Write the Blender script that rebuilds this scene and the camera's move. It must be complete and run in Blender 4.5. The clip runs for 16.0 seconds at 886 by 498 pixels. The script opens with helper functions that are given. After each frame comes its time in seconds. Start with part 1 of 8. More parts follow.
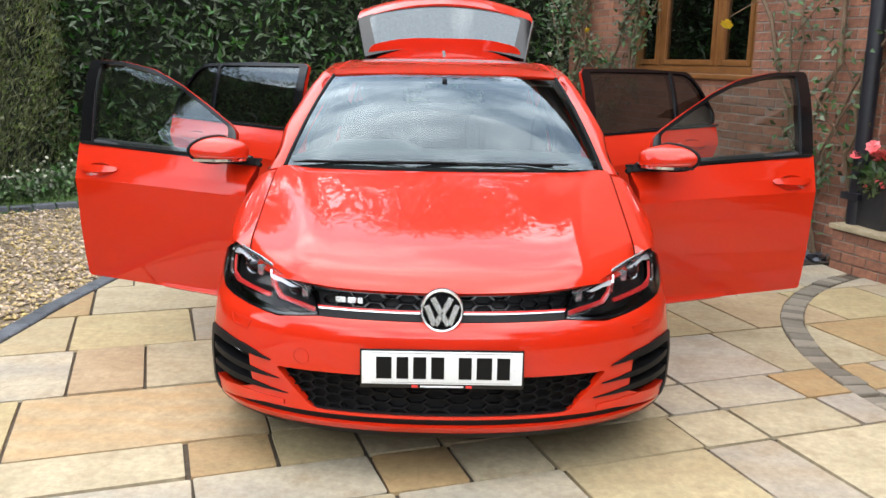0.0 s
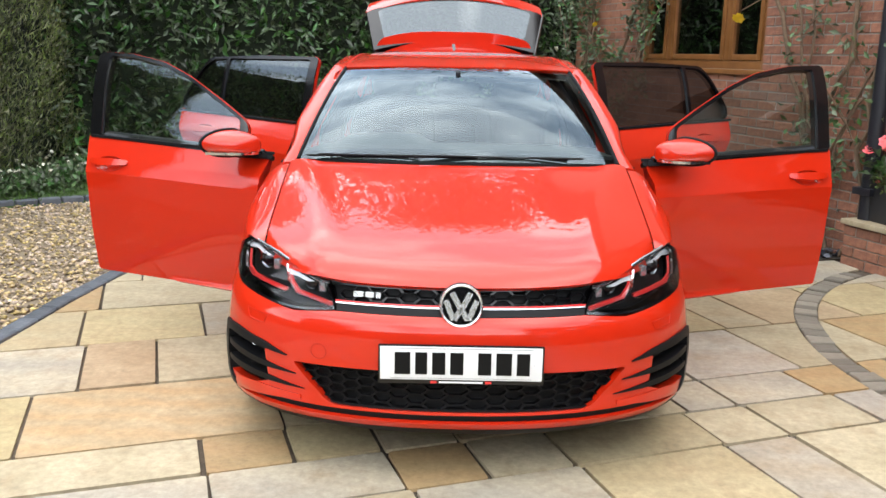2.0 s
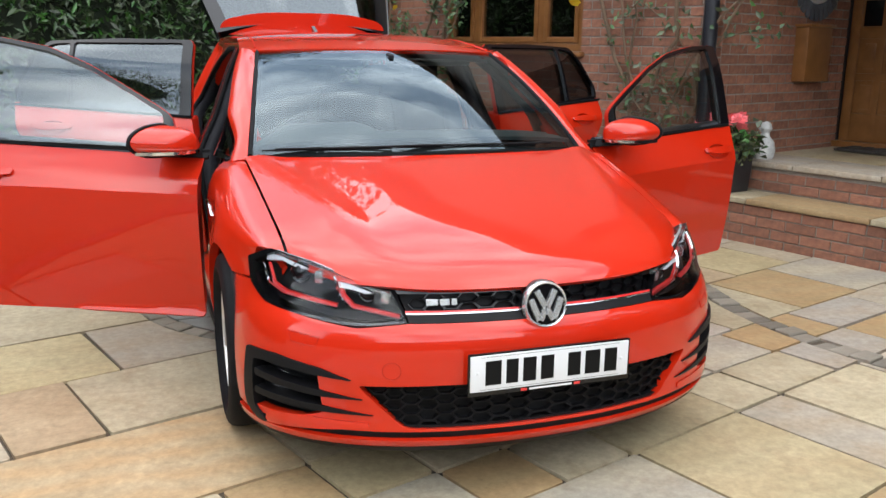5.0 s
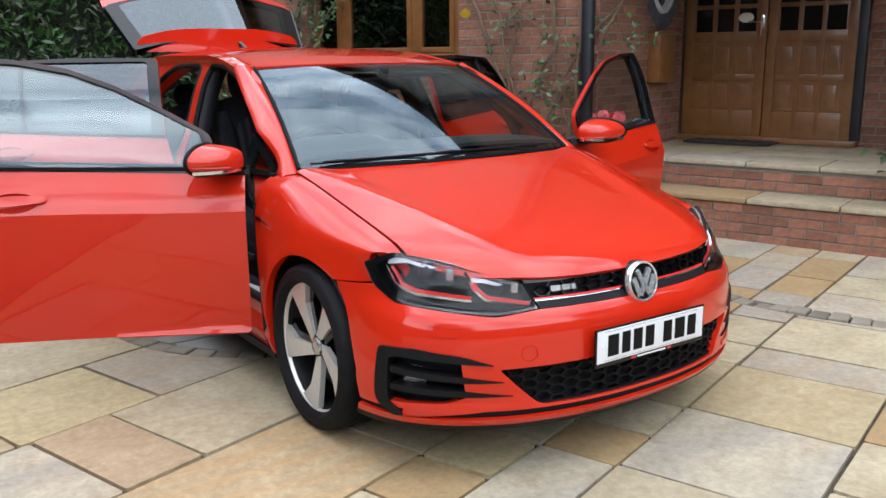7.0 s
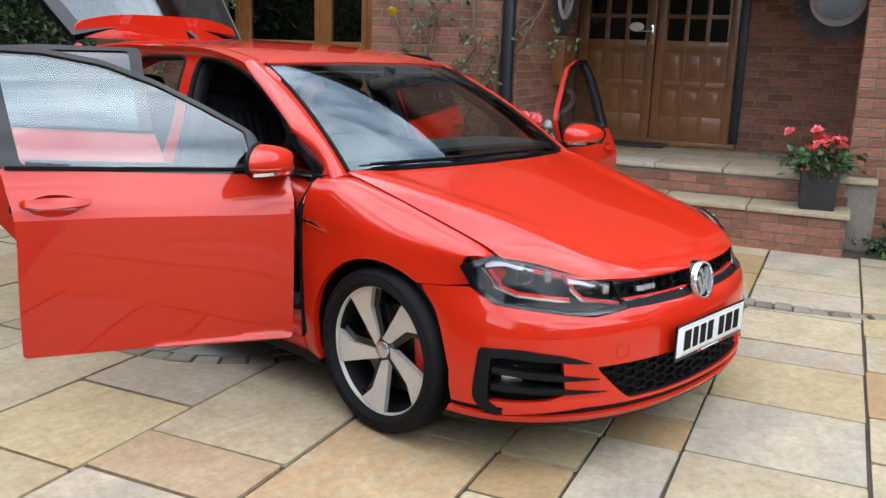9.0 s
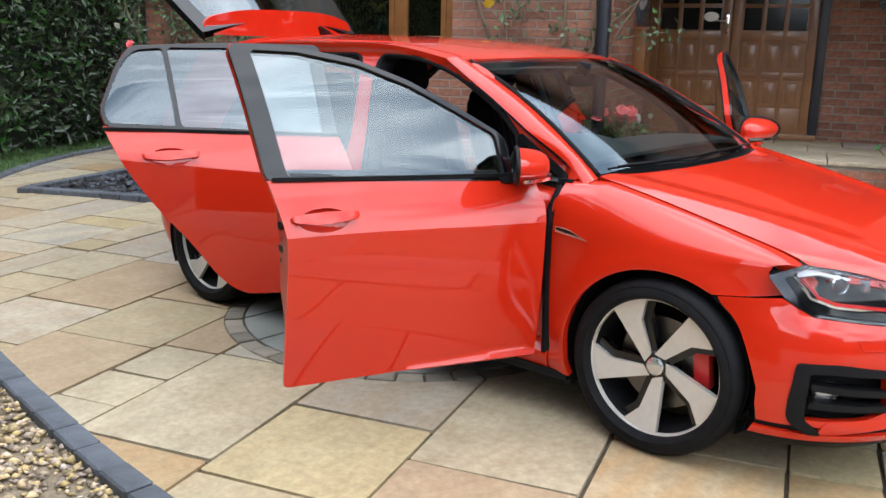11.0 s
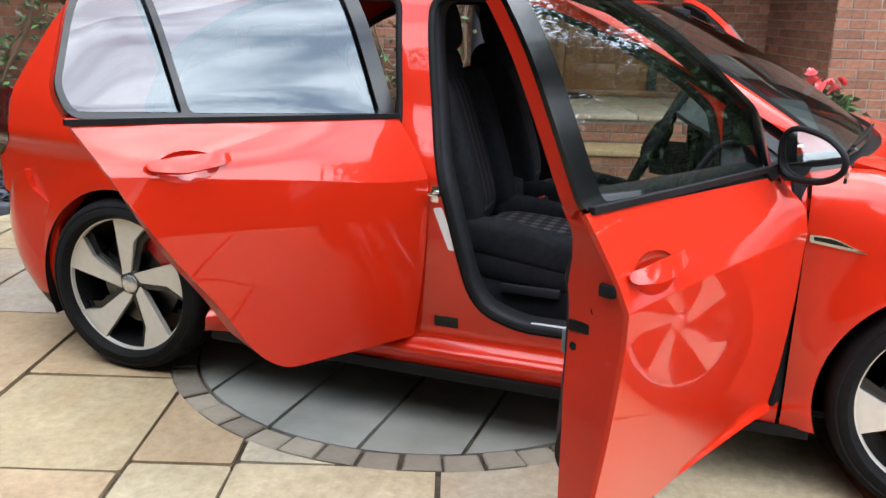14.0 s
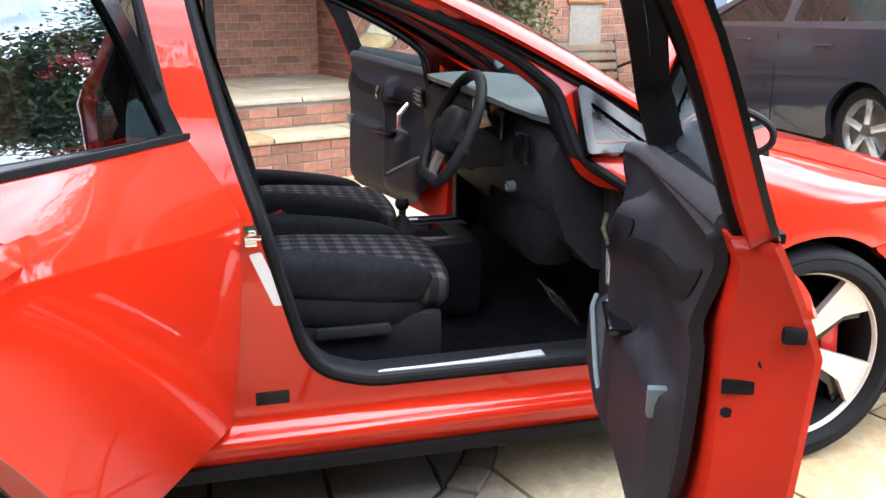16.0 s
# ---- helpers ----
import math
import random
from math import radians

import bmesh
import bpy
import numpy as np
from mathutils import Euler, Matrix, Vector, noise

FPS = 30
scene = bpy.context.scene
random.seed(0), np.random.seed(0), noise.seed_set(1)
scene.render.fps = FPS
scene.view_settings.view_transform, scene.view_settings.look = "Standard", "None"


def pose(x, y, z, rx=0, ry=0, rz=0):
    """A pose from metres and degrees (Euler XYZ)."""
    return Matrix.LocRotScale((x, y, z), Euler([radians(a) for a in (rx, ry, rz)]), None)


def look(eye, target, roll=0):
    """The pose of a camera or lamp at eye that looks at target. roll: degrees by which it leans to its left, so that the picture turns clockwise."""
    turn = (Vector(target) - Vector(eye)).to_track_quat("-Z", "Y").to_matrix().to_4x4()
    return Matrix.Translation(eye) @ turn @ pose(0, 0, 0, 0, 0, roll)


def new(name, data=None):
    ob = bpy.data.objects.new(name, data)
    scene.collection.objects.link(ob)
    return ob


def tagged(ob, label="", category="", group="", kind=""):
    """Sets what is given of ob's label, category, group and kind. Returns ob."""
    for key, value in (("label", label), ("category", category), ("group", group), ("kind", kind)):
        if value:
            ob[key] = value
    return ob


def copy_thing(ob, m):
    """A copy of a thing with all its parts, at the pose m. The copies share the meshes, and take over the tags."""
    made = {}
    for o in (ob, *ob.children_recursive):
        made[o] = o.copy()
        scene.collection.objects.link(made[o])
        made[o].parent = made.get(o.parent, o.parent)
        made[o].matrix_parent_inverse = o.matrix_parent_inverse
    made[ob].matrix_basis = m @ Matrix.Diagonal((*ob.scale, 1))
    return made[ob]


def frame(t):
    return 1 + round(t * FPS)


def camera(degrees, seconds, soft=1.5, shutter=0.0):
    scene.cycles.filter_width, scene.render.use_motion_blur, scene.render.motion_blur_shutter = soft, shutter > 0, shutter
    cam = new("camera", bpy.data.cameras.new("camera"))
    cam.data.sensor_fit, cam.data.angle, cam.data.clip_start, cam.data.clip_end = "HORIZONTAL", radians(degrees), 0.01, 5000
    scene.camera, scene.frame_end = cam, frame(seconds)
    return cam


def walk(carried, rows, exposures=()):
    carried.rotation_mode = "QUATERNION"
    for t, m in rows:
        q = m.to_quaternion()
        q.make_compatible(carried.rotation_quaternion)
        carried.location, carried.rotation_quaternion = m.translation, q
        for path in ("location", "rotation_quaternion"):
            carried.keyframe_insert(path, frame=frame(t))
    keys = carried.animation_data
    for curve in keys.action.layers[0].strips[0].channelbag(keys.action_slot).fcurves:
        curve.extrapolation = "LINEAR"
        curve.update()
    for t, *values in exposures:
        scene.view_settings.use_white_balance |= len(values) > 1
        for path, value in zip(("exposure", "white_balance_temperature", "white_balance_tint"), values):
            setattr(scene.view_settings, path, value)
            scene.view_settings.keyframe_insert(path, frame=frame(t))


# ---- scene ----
cam = camera(54.1, 16.0)
PATH = [
    (0, (-0.01, -3.545, 1.412), (-0.003, -1.59, 0.986), 1.0),
    (0.5, (-0.009, -3.545, 1.411), (-0.002, -1.592, 0.982), 1.0),
    (1, (-0.011, -3.539, 1.41), (-0.006, -1.586, 0.976), 1.0),
    (1.5, (-0.029, -3.528, 1.408), (-0.024, -1.577, 0.969), 1.0),
    (2, (-0.069, -3.514, 1.4), (-0.064, -1.562, 0.964), 1.1),
    (2.5, (-0.113, -3.453, 1.392), (-0.093, -1.502, 0.948), 1.1),
    (3, (-0.198, -3.246, 1.376), (-0.171, -1.295, 0.937), 1.1),
    (3.5, (-0.308, -3.083, 1.373), (-0.247, -1.138, 0.912), 0.9),
    (4, (-0.605, -2.984, 1.354), (-0.323, -1.053, 0.918), 0.9),
    (4.5, (-0.87, -3.041, 1.35), (-0.403, -1.143, 0.924), 0.5),
    (4.7, (-0.966, -3.092, 1.356), (-0.423, -1.218, 0.914), 0.7),
    (6.8, (-2.099, -2.839, 1.38), (-1.031, -1.205, 0.944), -0.8),
    (7, (-2.191, -2.822, 1.376), (-1.087, -1.212, 0.941), -0.5),
    (7.5, (-2.426, -2.763, 1.396), (-1.288, -1.185, 0.934), -0.3),
    (8, (-2.598, -2.528, 1.391), (-1.31, -1.058, 0.969), 0.7),
    (8.5, (-2.785, -2.413, 1.397), (-1.423, -1.016, 0.959), 1.4),
    (9, (-2.943, -2.239, 1.416), (-1.512, -0.916, 0.968), 1.9),
    (9.5, (-3.093, -1.948, 1.405), (-1.579, -0.71, 0.986), 0.5),
    (10, (-3.322, -1.777, 1.408), (-1.841, -0.504, 0.978), 1.0),
    (10.2, (-3.389, -1.699, 1.407), (-1.93, -0.408, 0.955), 1.6),
    (12.3, (-3.51, -0.458, 1.37), (-1.949, 0.699, 0.897), -0.2),
    (12.5, (-3.491, -0.335, 1.365), (-1.909, 0.787, 0.876), 0.3),
    (13, (-3.4, -0.005, 1.357), (-1.774, 1.042, 0.849), 1.4),
    (13.5, (-3.37, 0.325, 1.335), (-1.598, 1.138, 0.89), 1.3),
    (14, (-3.261, 0.597, 1.303), (-1.441, 1.229, 0.768), 1.6),
    (14.5, (-3.091, 0.843, 1.32), (-1.221, 1.31, 0.788), 1.4),
    (15, (-3.014, 1.121, 1.302), (-1.084, 1.264, 0.796), 1.6),
    (15.5, (-2.891, 1.33, 1.279), (-0.979, 1.17, 0.713), 0.8),
    (16, (-2.75, 1.528, 1.28), (-0.895, 1.039, 0.715), 0.2),
]
walk(cam, [(t, look(eye, target, roll)) for t, eye, target, roll in PATH], [(0.0, 1.50, 7000, 10), (3.0, 1.52, 7000, 10), (4.5, 1.28, 6900, 10), (8.0, 1.20, 6400, 10), (10.0, 1.34, 6550, 10), (13.0, 1.76, 6350, 10), (14.5, 2.12, 6750, 10), (16.0, 2.72, 6400, 10)])

# ---- light ----
world = bpy.data.worlds.new("overcast_sky")
scene.world = world
world.use_nodes = True
wn, wl = world.node_tree.nodes, world.node_tree.links
wn.clear()
w_out = wn.new("ShaderNodeOutputWorld")
w_bg = wn.new("ShaderNodeBackground")
w_sky = wn.new("ShaderNodeTexSky")
w_sky.sky_type = "NISHITA"
w_sky.sun_disc = False
w_sky.sun_elevation, w_sky.sun_rotation = radians(81), radians(206)
w_co = wn.new("ShaderNodeTexCoord")
w_map = wn.new("ShaderNodeMapping")
w_map.inputs["Scale"].default_value = (1.0, 1.0, 2.0)
w_noise = wn.new("ShaderNodeTexNoise")
w_noise.inputs["Scale"].default_value = 3.1
w_noise.inputs["Detail"].default_value = 7.0
w_noise.inputs["Roughness"].default_value = 0.55
w_ramp = wn.new("ShaderNodeValToRGB")
w_ramp.color_ramp.elements[0].position, w_ramp.color_ramp.elements[0].color = 0.37, (4.2, 5.1, 6.4, 1)
w_ramp.color_ramp.elements[1].position, w_ramp.color_ramp.elements[1].color = 0.67, (17.5, 18.2, 19.2, 1)
w_mix = wn.new("ShaderNodeMix")
w_mix.data_type = "RGBA"
w_mix.inputs["Factor"].default_value = 0.86
wl.new(w_co.outputs["Generated"], w_map.inputs["Vector"])
wl.new(w_map.outputs["Vector"], w_noise.inputs["Vector"])
w_sep = wn.new("ShaderNodeSeparateXYZ")
w_thin = wn.new("ShaderNodeMapRange")
w_thin.inputs["From Min"].default_value, w_thin.inputs["From Max"].default_value = 0.40, 0.98
w_thin.inputs["To Min"].default_value, w_thin.inputs["To Max"].default_value = 0.01, -0.13
w_add = wn.new("ShaderNodeMath")
wl.new(w_co.outputs["Generated"], w_sep.inputs[0])
wl.new(w_sep.outputs["Z"], w_thin.inputs["Value"])
wl.new(w_noise.outputs["Fac"], w_add.inputs[0])
wl.new(w_thin.outputs["Result"], w_add.inputs[1])
wl.new(w_add.outputs[0], w_ramp.inputs["Fac"])
wl.new(w_sky.outputs["Color"], w_mix.inputs["A"])
wl.new(w_ramp.outputs["Color"], w_mix.inputs["B"])
wl.new(w_mix.outputs["Result"], w_bg.inputs["Color"])
w_bg.inputs["Strength"].default_value = 0.15
wl.new(w_bg.outputs["Background"], w_out.inputs["Surface"])

sun_data = bpy.data.lights.new("sun", "SUN")
sun_data.energy, sun_data.angle, sun_data.color = 0.7, radians(75), (1.0, 0.95, 0.88)
sun = new("sun", sun_data)
sun.matrix_world = look((-0.8, -1.6, 12), (0, 0, 0))

# ---- materials ----
def material(name, color, rough=0.5, metal=0.0, coat=0.0, var=0.0, scale=20.0, bump=0.0, bscale=60.0,
             color2=None, spread=0.0, spec=0.5, detail=6.0, island=False, emit=None, hue=0.0, coat_ior=1.5):
    """A Principled surface whose colour drifts at two scales, with fine relief."""
    m = bpy.data.materials.new(name)
    m.use_nodes = True
    nt = m.node_tree
    b = nt.nodes["Principled BSDF"]
    b.inputs["Base Color"].default_value = (*color, 1)
    b.inputs["Roughness"].default_value = rough
    b.inputs["Metallic"].default_value = metal
    b.inputs["Coat Weight"].default_value = coat
    b.inputs["Coat Roughness"].default_value = 0.02
    b.inputs["Coat IOR"].default_value = coat_ior
    b.inputs["Specular IOR Level"].default_value = spec
    co = nt.nodes.new("ShaderNodeTexCoord")
    if var > 0 or color2:
        n1 = nt.nodes.new("ShaderNodeTexNoise")
        n1.inputs["Scale"].default_value, n1.inputs["Detail"].default_value = scale, detail
        nt.links.new(co.outputs["Object"], n1.inputs["Vector"])
        n2 = nt.nodes.new("ShaderNodeTexNoise")
        n2.inputs["Scale"].default_value, n2.inputs["Detail"].default_value = scale * 0.13, 3.0
        nt.links.new(co.outputs["Object"], n2.inputs["Vector"])
        avg = nt.nodes.new("ShaderNodeMath")
        avg.operation = "MULTIPLY_ADD"
        avg.inputs[1].default_value = 0.5
        half = nt.nodes.new("ShaderNodeMath")
        half.operation = "MULTIPLY"
        half.inputs[1].default_value = 0.5
        nt.links.new(n2.outputs["Fac"], half.inputs[0])
        nt.links.new(n1.outputs["Fac"], avg.inputs[0])
        nt.links.new(half.outputs[0], avg.inputs[2])
        ramp = nt.nodes.new("ShaderNodeValToRGB")
        a = color2 or tuple(c * (1 - var) for c in color)
        z = color if color2 else tuple(min(1, c * (1 + var)) for c in color)
        ramp.color_ramp.elements[0].position, ramp.color_ramp.elements[1].position = 0.36, 0.64
        ramp.color_ramp.elements[0].color, ramp.color_ramp.elements[1].color = (*a, 1), (*z, 1)
        nt.links.new(avg.outputs[0], ramp.inputs["Fac"])
        out = ramp.outputs["Color"]
        if spread > 0:
            inf = nt.nodes.new("ShaderNodeObjectInfo")
            hsv = nt.nodes.new("ShaderNodeHueSaturation")
            mr = nt.nodes.new("ShaderNodeMapRange")
            mr.inputs["To Min"].default_value, mr.inputs["To Max"].default_value = 1 - spread, 1 + spread
            src = inf.outputs["Random"]
            if island:
                src = nt.nodes.new("ShaderNodeNewGeometry").outputs["Random Per Island"]
            nt.links.new(src, mr.inputs["Value"])
            if hue > 0:
                wob = nt.nodes.new("ShaderNodeMath")
                wob.operation = "MULTIPLY"
                wob.inputs[1].default_value = 7.31
                nt.links.new(src, wob.inputs[0])
                fra = nt.nodes.new("ShaderNodeMath")
                fra.operation = "FRACT"
                nt.links.new(wob.outputs[0], fra.inputs[0])
                mh = nt.nodes.new("ShaderNodeMapRange")
                mh.inputs["To Min"].default_value, mh.inputs["To Max"].default_value = 0.5 - hue, 0.5 + hue
                nt.links.new(fra.outputs[0], mh.inputs["Value"])
                nt.links.new(mh.outputs["Result"], hsv.inputs["Hue"])
                ms = nt.nodes.new("ShaderNodeMapRange")
                ms.inputs["To Min"].default_value, ms.inputs["To Max"].default_value = 0.55, 1.25
                nt.links.new(fra.outputs[0], ms.inputs["Value"])
                nt.links.new(ms.outputs["Result"], hsv.inputs["Saturation"])
            nt.links.new(mr.outputs["Result"], hsv.inputs["Value"])
            nt.links.new(out, hsv.inputs["Color"])
            out = hsv.outputs["Color"]
        nt.links.new(out, b.inputs["Base Color"])
    if bump > 0:
        n3 = nt.nodes.new("ShaderNodeTexNoise")
        n3.inputs["Scale"].default_value, n3.inputs["Detail"].default_value = bscale, 6.0
        nt.links.new(co.outputs["Object"], n3.inputs["Vector"])
        bp = nt.nodes.new("ShaderNodeBump")
        bp.inputs["Strength"].default_value, bp.inputs["Distance"].default_value = bump, 0.01
        nt.links.new(n3.outputs["Fac"], bp.inputs["Height"])
        nt.links.new(bp.outputs["Normal"], b.inputs["Normal"])
    if emit:
        b.inputs["Emission Color"].default_value = (*emit[:3], 1)
        b.inputs["Emission Strength"].default_value = emit[3]
    return m


def glass_material(name, tint, rough=0.0, clear=0.75, ior=2.05, coat=(1, 1, 1)):
    """Thin window glass: tinted see-through with a mirror coat by Fresnel."""
    m = bpy.data.materials.new(name)
    m.use_nodes = True
    nt = m.node_tree
    nt.nodes.clear()
    out = nt.nodes.new("ShaderNodeOutputMaterial")
    tr = nt.nodes.new("ShaderNodeBsdfTransparent")
    tr.inputs["Color"].default_value = (*[c * clear for c in tint], 1)
    gl = nt.nodes.new("ShaderNodeBsdfGlossy")
    gl.inputs["Roughness"].default_value = rough
    gl.inputs["Color"].default_value = (*coat, 1)
    fr = nt.nodes.new("ShaderNodeFresnel")
    fr.inputs["IOR"].default_value = ior
    mx = nt.nodes.new("ShaderNodeMixShader")
    nt.links.new(fr.outputs["Fac"], mx.inputs["Fac"])
    nt.links.new(tr.outputs["BSDF"], mx.inputs[1])
    nt.links.new(gl.outputs["BSDF"], mx.inputs[2])
    nt.links.new(mx.outputs["Shader"], out.inputs["Surface"])
    return m


RED = material("red_paint", (0.52, 0.018, 0.004), 0.4, coat=1.0, var=0.02, scale=3.0, spec=0.1, coat_ior=1.48)
RED_IN = material("red_inner_paint", (0.44, 0.018, 0.007), 0.5, coat=0.25, var=0.08, scale=6.0, spec=0.1)
BLACK = material("black_plastic", (0.006, 0.006, 0.007), 0.5, var=0.2, scale=30, bump=0.05, bscale=300, spec=0.16)
GLOSS = material("gloss_black", (0.004, 0.004, 0.005), 0.12, spec=0.45)
RUBBER = material("rubber", (0.009, 0.009, 0.010), 0.65, var=0.25, scale=25, bump=0.1, bscale=200, spec=0.10)
CHROME = material("chrome", (0.82, 0.83, 0.84), 0.08, metal=1.0)
ALLOY = material("machined_alloy", (0.62, 0.60, 0.56), 0.32, metal=0.45, var=0.05, scale=40)
STEEL = material("brake_steel", (0.14, 0.135, 0.13), 0.35, metal=1.0, var=0.2, scale=30)
PLATE = material("brushed_plate", (0.72, 0.73, 0.74), 0.42, metal=0.35)
SILVER = material("satin_silver", (0.62, 0.63, 0.64), 0.25, metal=0.8)
TRIM = material("dark_trim", (0.018, 0.018, 0.022), 0.55, var=0.2, scale=40, bump=0.12, bscale=350, spec=0.18)
# trim grey, lightened and blued to paint the sky's sheen on the dash
TRIM_GREY = material("grey_dash", (0.105, 0.130, 0.142), 0.45, var=0.1, scale=40, bump=0.12, bscale=350)
TRIM_DOOR = material("door_top_pad", (0.030, 0.034, 0.040), 0.5, var=0.15, scale=40, bump=0.12, bscale=350, spec=0.3)
CLOTH = material("black_cloth", (0.014, 0.014, 0.017), 0.9, var=0.3, scale=60, bump=0.3, bscale=500, spec=0.1)
CARPET = material("black_carpet", (0.010, 0.010, 0.012), 0.95, var=0.4, scale=120, bump=0.4, bscale=500, spec=0.06)
LINER = material("grey_headliner", (0.25, 0.25, 0.25), 0.9, var=0.1, scale=50)
GLASS = glass_material("clear_glass", (0.85, 0.93, 0.90), clear=0.72, ior=2.0, coat=(0.88, 0.97, 1.0))
PRIVACY = glass_material("privacy_glass", (0.35, 0.38, 0.42), clear=0.30, ior=2.0, coat=(0.84, 0.94, 1.0))
QUARTER = glass_material("quarter_glass", (0.7, 0.78, 0.76), clear=0.5, ior=1.4)
SCREEN = glass_material("windscreen_glass", (0.80, 0.90, 0.88), clear=0.62, ior=1.8, coat=(0.78, 0.92, 1.0))
LENS = glass_material("lamp_lens", (0.95, 0.97, 1.0), clear=0.97, ior=1.36)
MIRROR = material("mirror_glass", (0.9, 0.9, 0.9), 0.0, metal=1.0)
WHITE = material("white_plastic", (0.702, 0.711, 0.720), 0.3, coat=0.3)
INK = material("black_ink", (0.005, 0.005, 0.005), 0.6, spec=0.15)
BADGE = material("bright_badge", (0.80, 0.81, 0.82), 0.2, metal=0.75)
RED_TRIM = material("bright_red_trim", (0.70, 0.03, 0.03), 0.3, coat=0.5)
TAIL = material("tail_lamp", (0.05, 0.002, 0.004), 0.08, coat=1.0)

SLAB = material("sandstone_slab", (0.414, 0.340, 0.229), 0.62, color2=(0.311, 0.252, 0.163), scale=4.0, spread=0.12, bump=0.4, bscale=28, detail=9, hue=0.008)
GREY_SLAB = material("grey_sandstone_slab", (0.274, 0.274, 0.251), 0.6, color2=(0.198, 0.205, 0.190), scale=6.0, spread=0.08, bump=0.3, bscale=30)
SETT = material("sandstone_sett", (0.247, 0.217, 0.173), 0.7, color2=(0.165, 0.143, 0.112), scale=9.0, spread=0.3, bump=0.5, bscale=40)
KERB = material("blue_grey_block", (0.104, 0.116, 0.136), 0.7, color2=(0.064, 0.072, 0.084), scale=14.0, spread=0.2, bump=0.4, bscale=80)
MORTAR = material("joint_mortar", (0.105, 0.078, 0.052), 0.9, color2=(0.035, 0.026, 0.018), scale=22.0, bump=0.6, bscale=90)
BRICK = material("red_brick", (0.300, 0.128, 0.072), 0.85, color2=(0.170, 0.070, 0.046), scale=22.0, spread=0.26, bump=0.7, bscale=70)
WALLMORTAR = material("wall_mortar", (0.216, 0.186, 0.156), 0.95, var=0.2, scale=30, bump=0.4, bscale=120)
OAK = material("varnished_oak", (0.223, 0.093, 0.028), 0.38, color2=(0.149, 0.056, 0.015), scale=9.0, bump=0.15, bscale=60, coat=0.3)
GRAVEL_BED = material("gravel_bed", (0.272, 0.216, 0.144), 0.9, color2=(0.160, 0.120, 0.080), scale=60, bump=0.8, bscale=90)
GRASS = material("lawn", (0.07, 0.13, 0.03), 0.8, color2=(0.04, 0.08, 0.02), scale=60, bump=0.6, bscale=200)
EARTH = material("earth", (0.05, 0.04, 0.03), 0.95, color2=(0.03, 0.024, 0.018), scale=20, bump=0.7, bscale=80)
BRICK_J = material("red_brick_far", (0.300, 0.128, 0.072), 0.85, color2=(0.170, 0.070, 0.046), scale=22.0, spread=0.26, bump=0.7, bscale=70, island=True)
LEAF = material("laurel_leaf", (0.045, 0.10, 0.022), 0.35, color2=(0.022, 0.05, 0.012), scale=6, spread=0.5, island=True, hue=0.03)
CONIFER = material("conifer_spray", (0.170, 0.200, 0.062), 0.7, color2=(0.085, 0.105, 0.032), scale=3, spread=0.5, island=True, hue=0.03)
ROSE_LEAF = material("rose_leaf", (0.072, 0.128, 0.038), 0.5, color2=(0.036, 0.068, 0.022), scale=20, spread=0.5, island=True, hue=0.04)
# near-black in place of the shade behind the outer leaves
CORE_SHADE = material("hedge_core", (0.012, 0.022, 0.008), 0.9, color2=(0.004, 0.007, 0.003), scale=9)
STEM = material("woody_stem", (0.16, 0.10, 0.06), 0.8, color2=(0.09, 0.06, 0.035), scale=40)
PEBBLE = material("golden_pebble", (0.54, 0.40, 0.235), 0.75, color2=(0.34, 0.24, 0.135), scale=60, spread=0.5, island=True, hue=0.02)
SLATE = material("slate_chip", (0.06, 0.065, 0.085), 0.6, color2=(0.035, 0.04, 0.05), scale=30, spread=0.5, island=True)
PINK = material("pink_petal", (0.85, 0.16, 0.17), 0.55, spread=0.25, var=0.1, scale=30, island=True)
YELLOW = material("yellow_petal", (0.85, 0.62, 0.04), 0.55, var=0.1, scale=30)
CREAM = material("white_petal", (0.75, 0.72, 0.62), 0.6, var=0.1, scale=30)
POT = material("black_planter", (0.018, 0.018, 0.020), 0.45, var=0.2, scale=15)
POSTBLACK = material("black_paint", (0.010, 0.011, 0.016), 0.4, var=0.2, scale=10)
# near-black puts the room's lack of light into its surfaces
UNLIT_ROOM = material("dark_room", (0.02, 0.018, 0.016), 0.9, var=0.2, scale=3)
CURTAIN = material("grey_curtain", (0.35, 0.38, 0.36), 0.8, var=0.15, scale=20)
CARDARK = material("dark_grey_paint", (0.016, 0.018, 0.028), 0.3, coat=1.0, var=0.1, scale=5, coat_ior=1.5)
TILE = material("roof_tile", (0.16, 0.09, 0.06), 0.8, color2=(0.09, 0.055, 0.04), scale=9, bump=0.4, bscale=40)
VASE = material("teal_glaze", (0.06, 0.28, 0.24), 0.25, var=0.3, scale=15)
STONE = material("grey_stone_ornament", (0.42, 0.42, 0.40), 0.8, var=0.25, scale=30, bump=0.4)
MAT = material("door_mat", (0.035, 0.03, 0.026), 0.95, var=0.3, scale=80, bump=0.6, bscale=200)
PANE = glass_material("window_pane", (0.6, 0.65, 0.65), clear=0.5)

# ---- mesh helpers ----
from mathutils.geometry import delaunay_2d_cdt


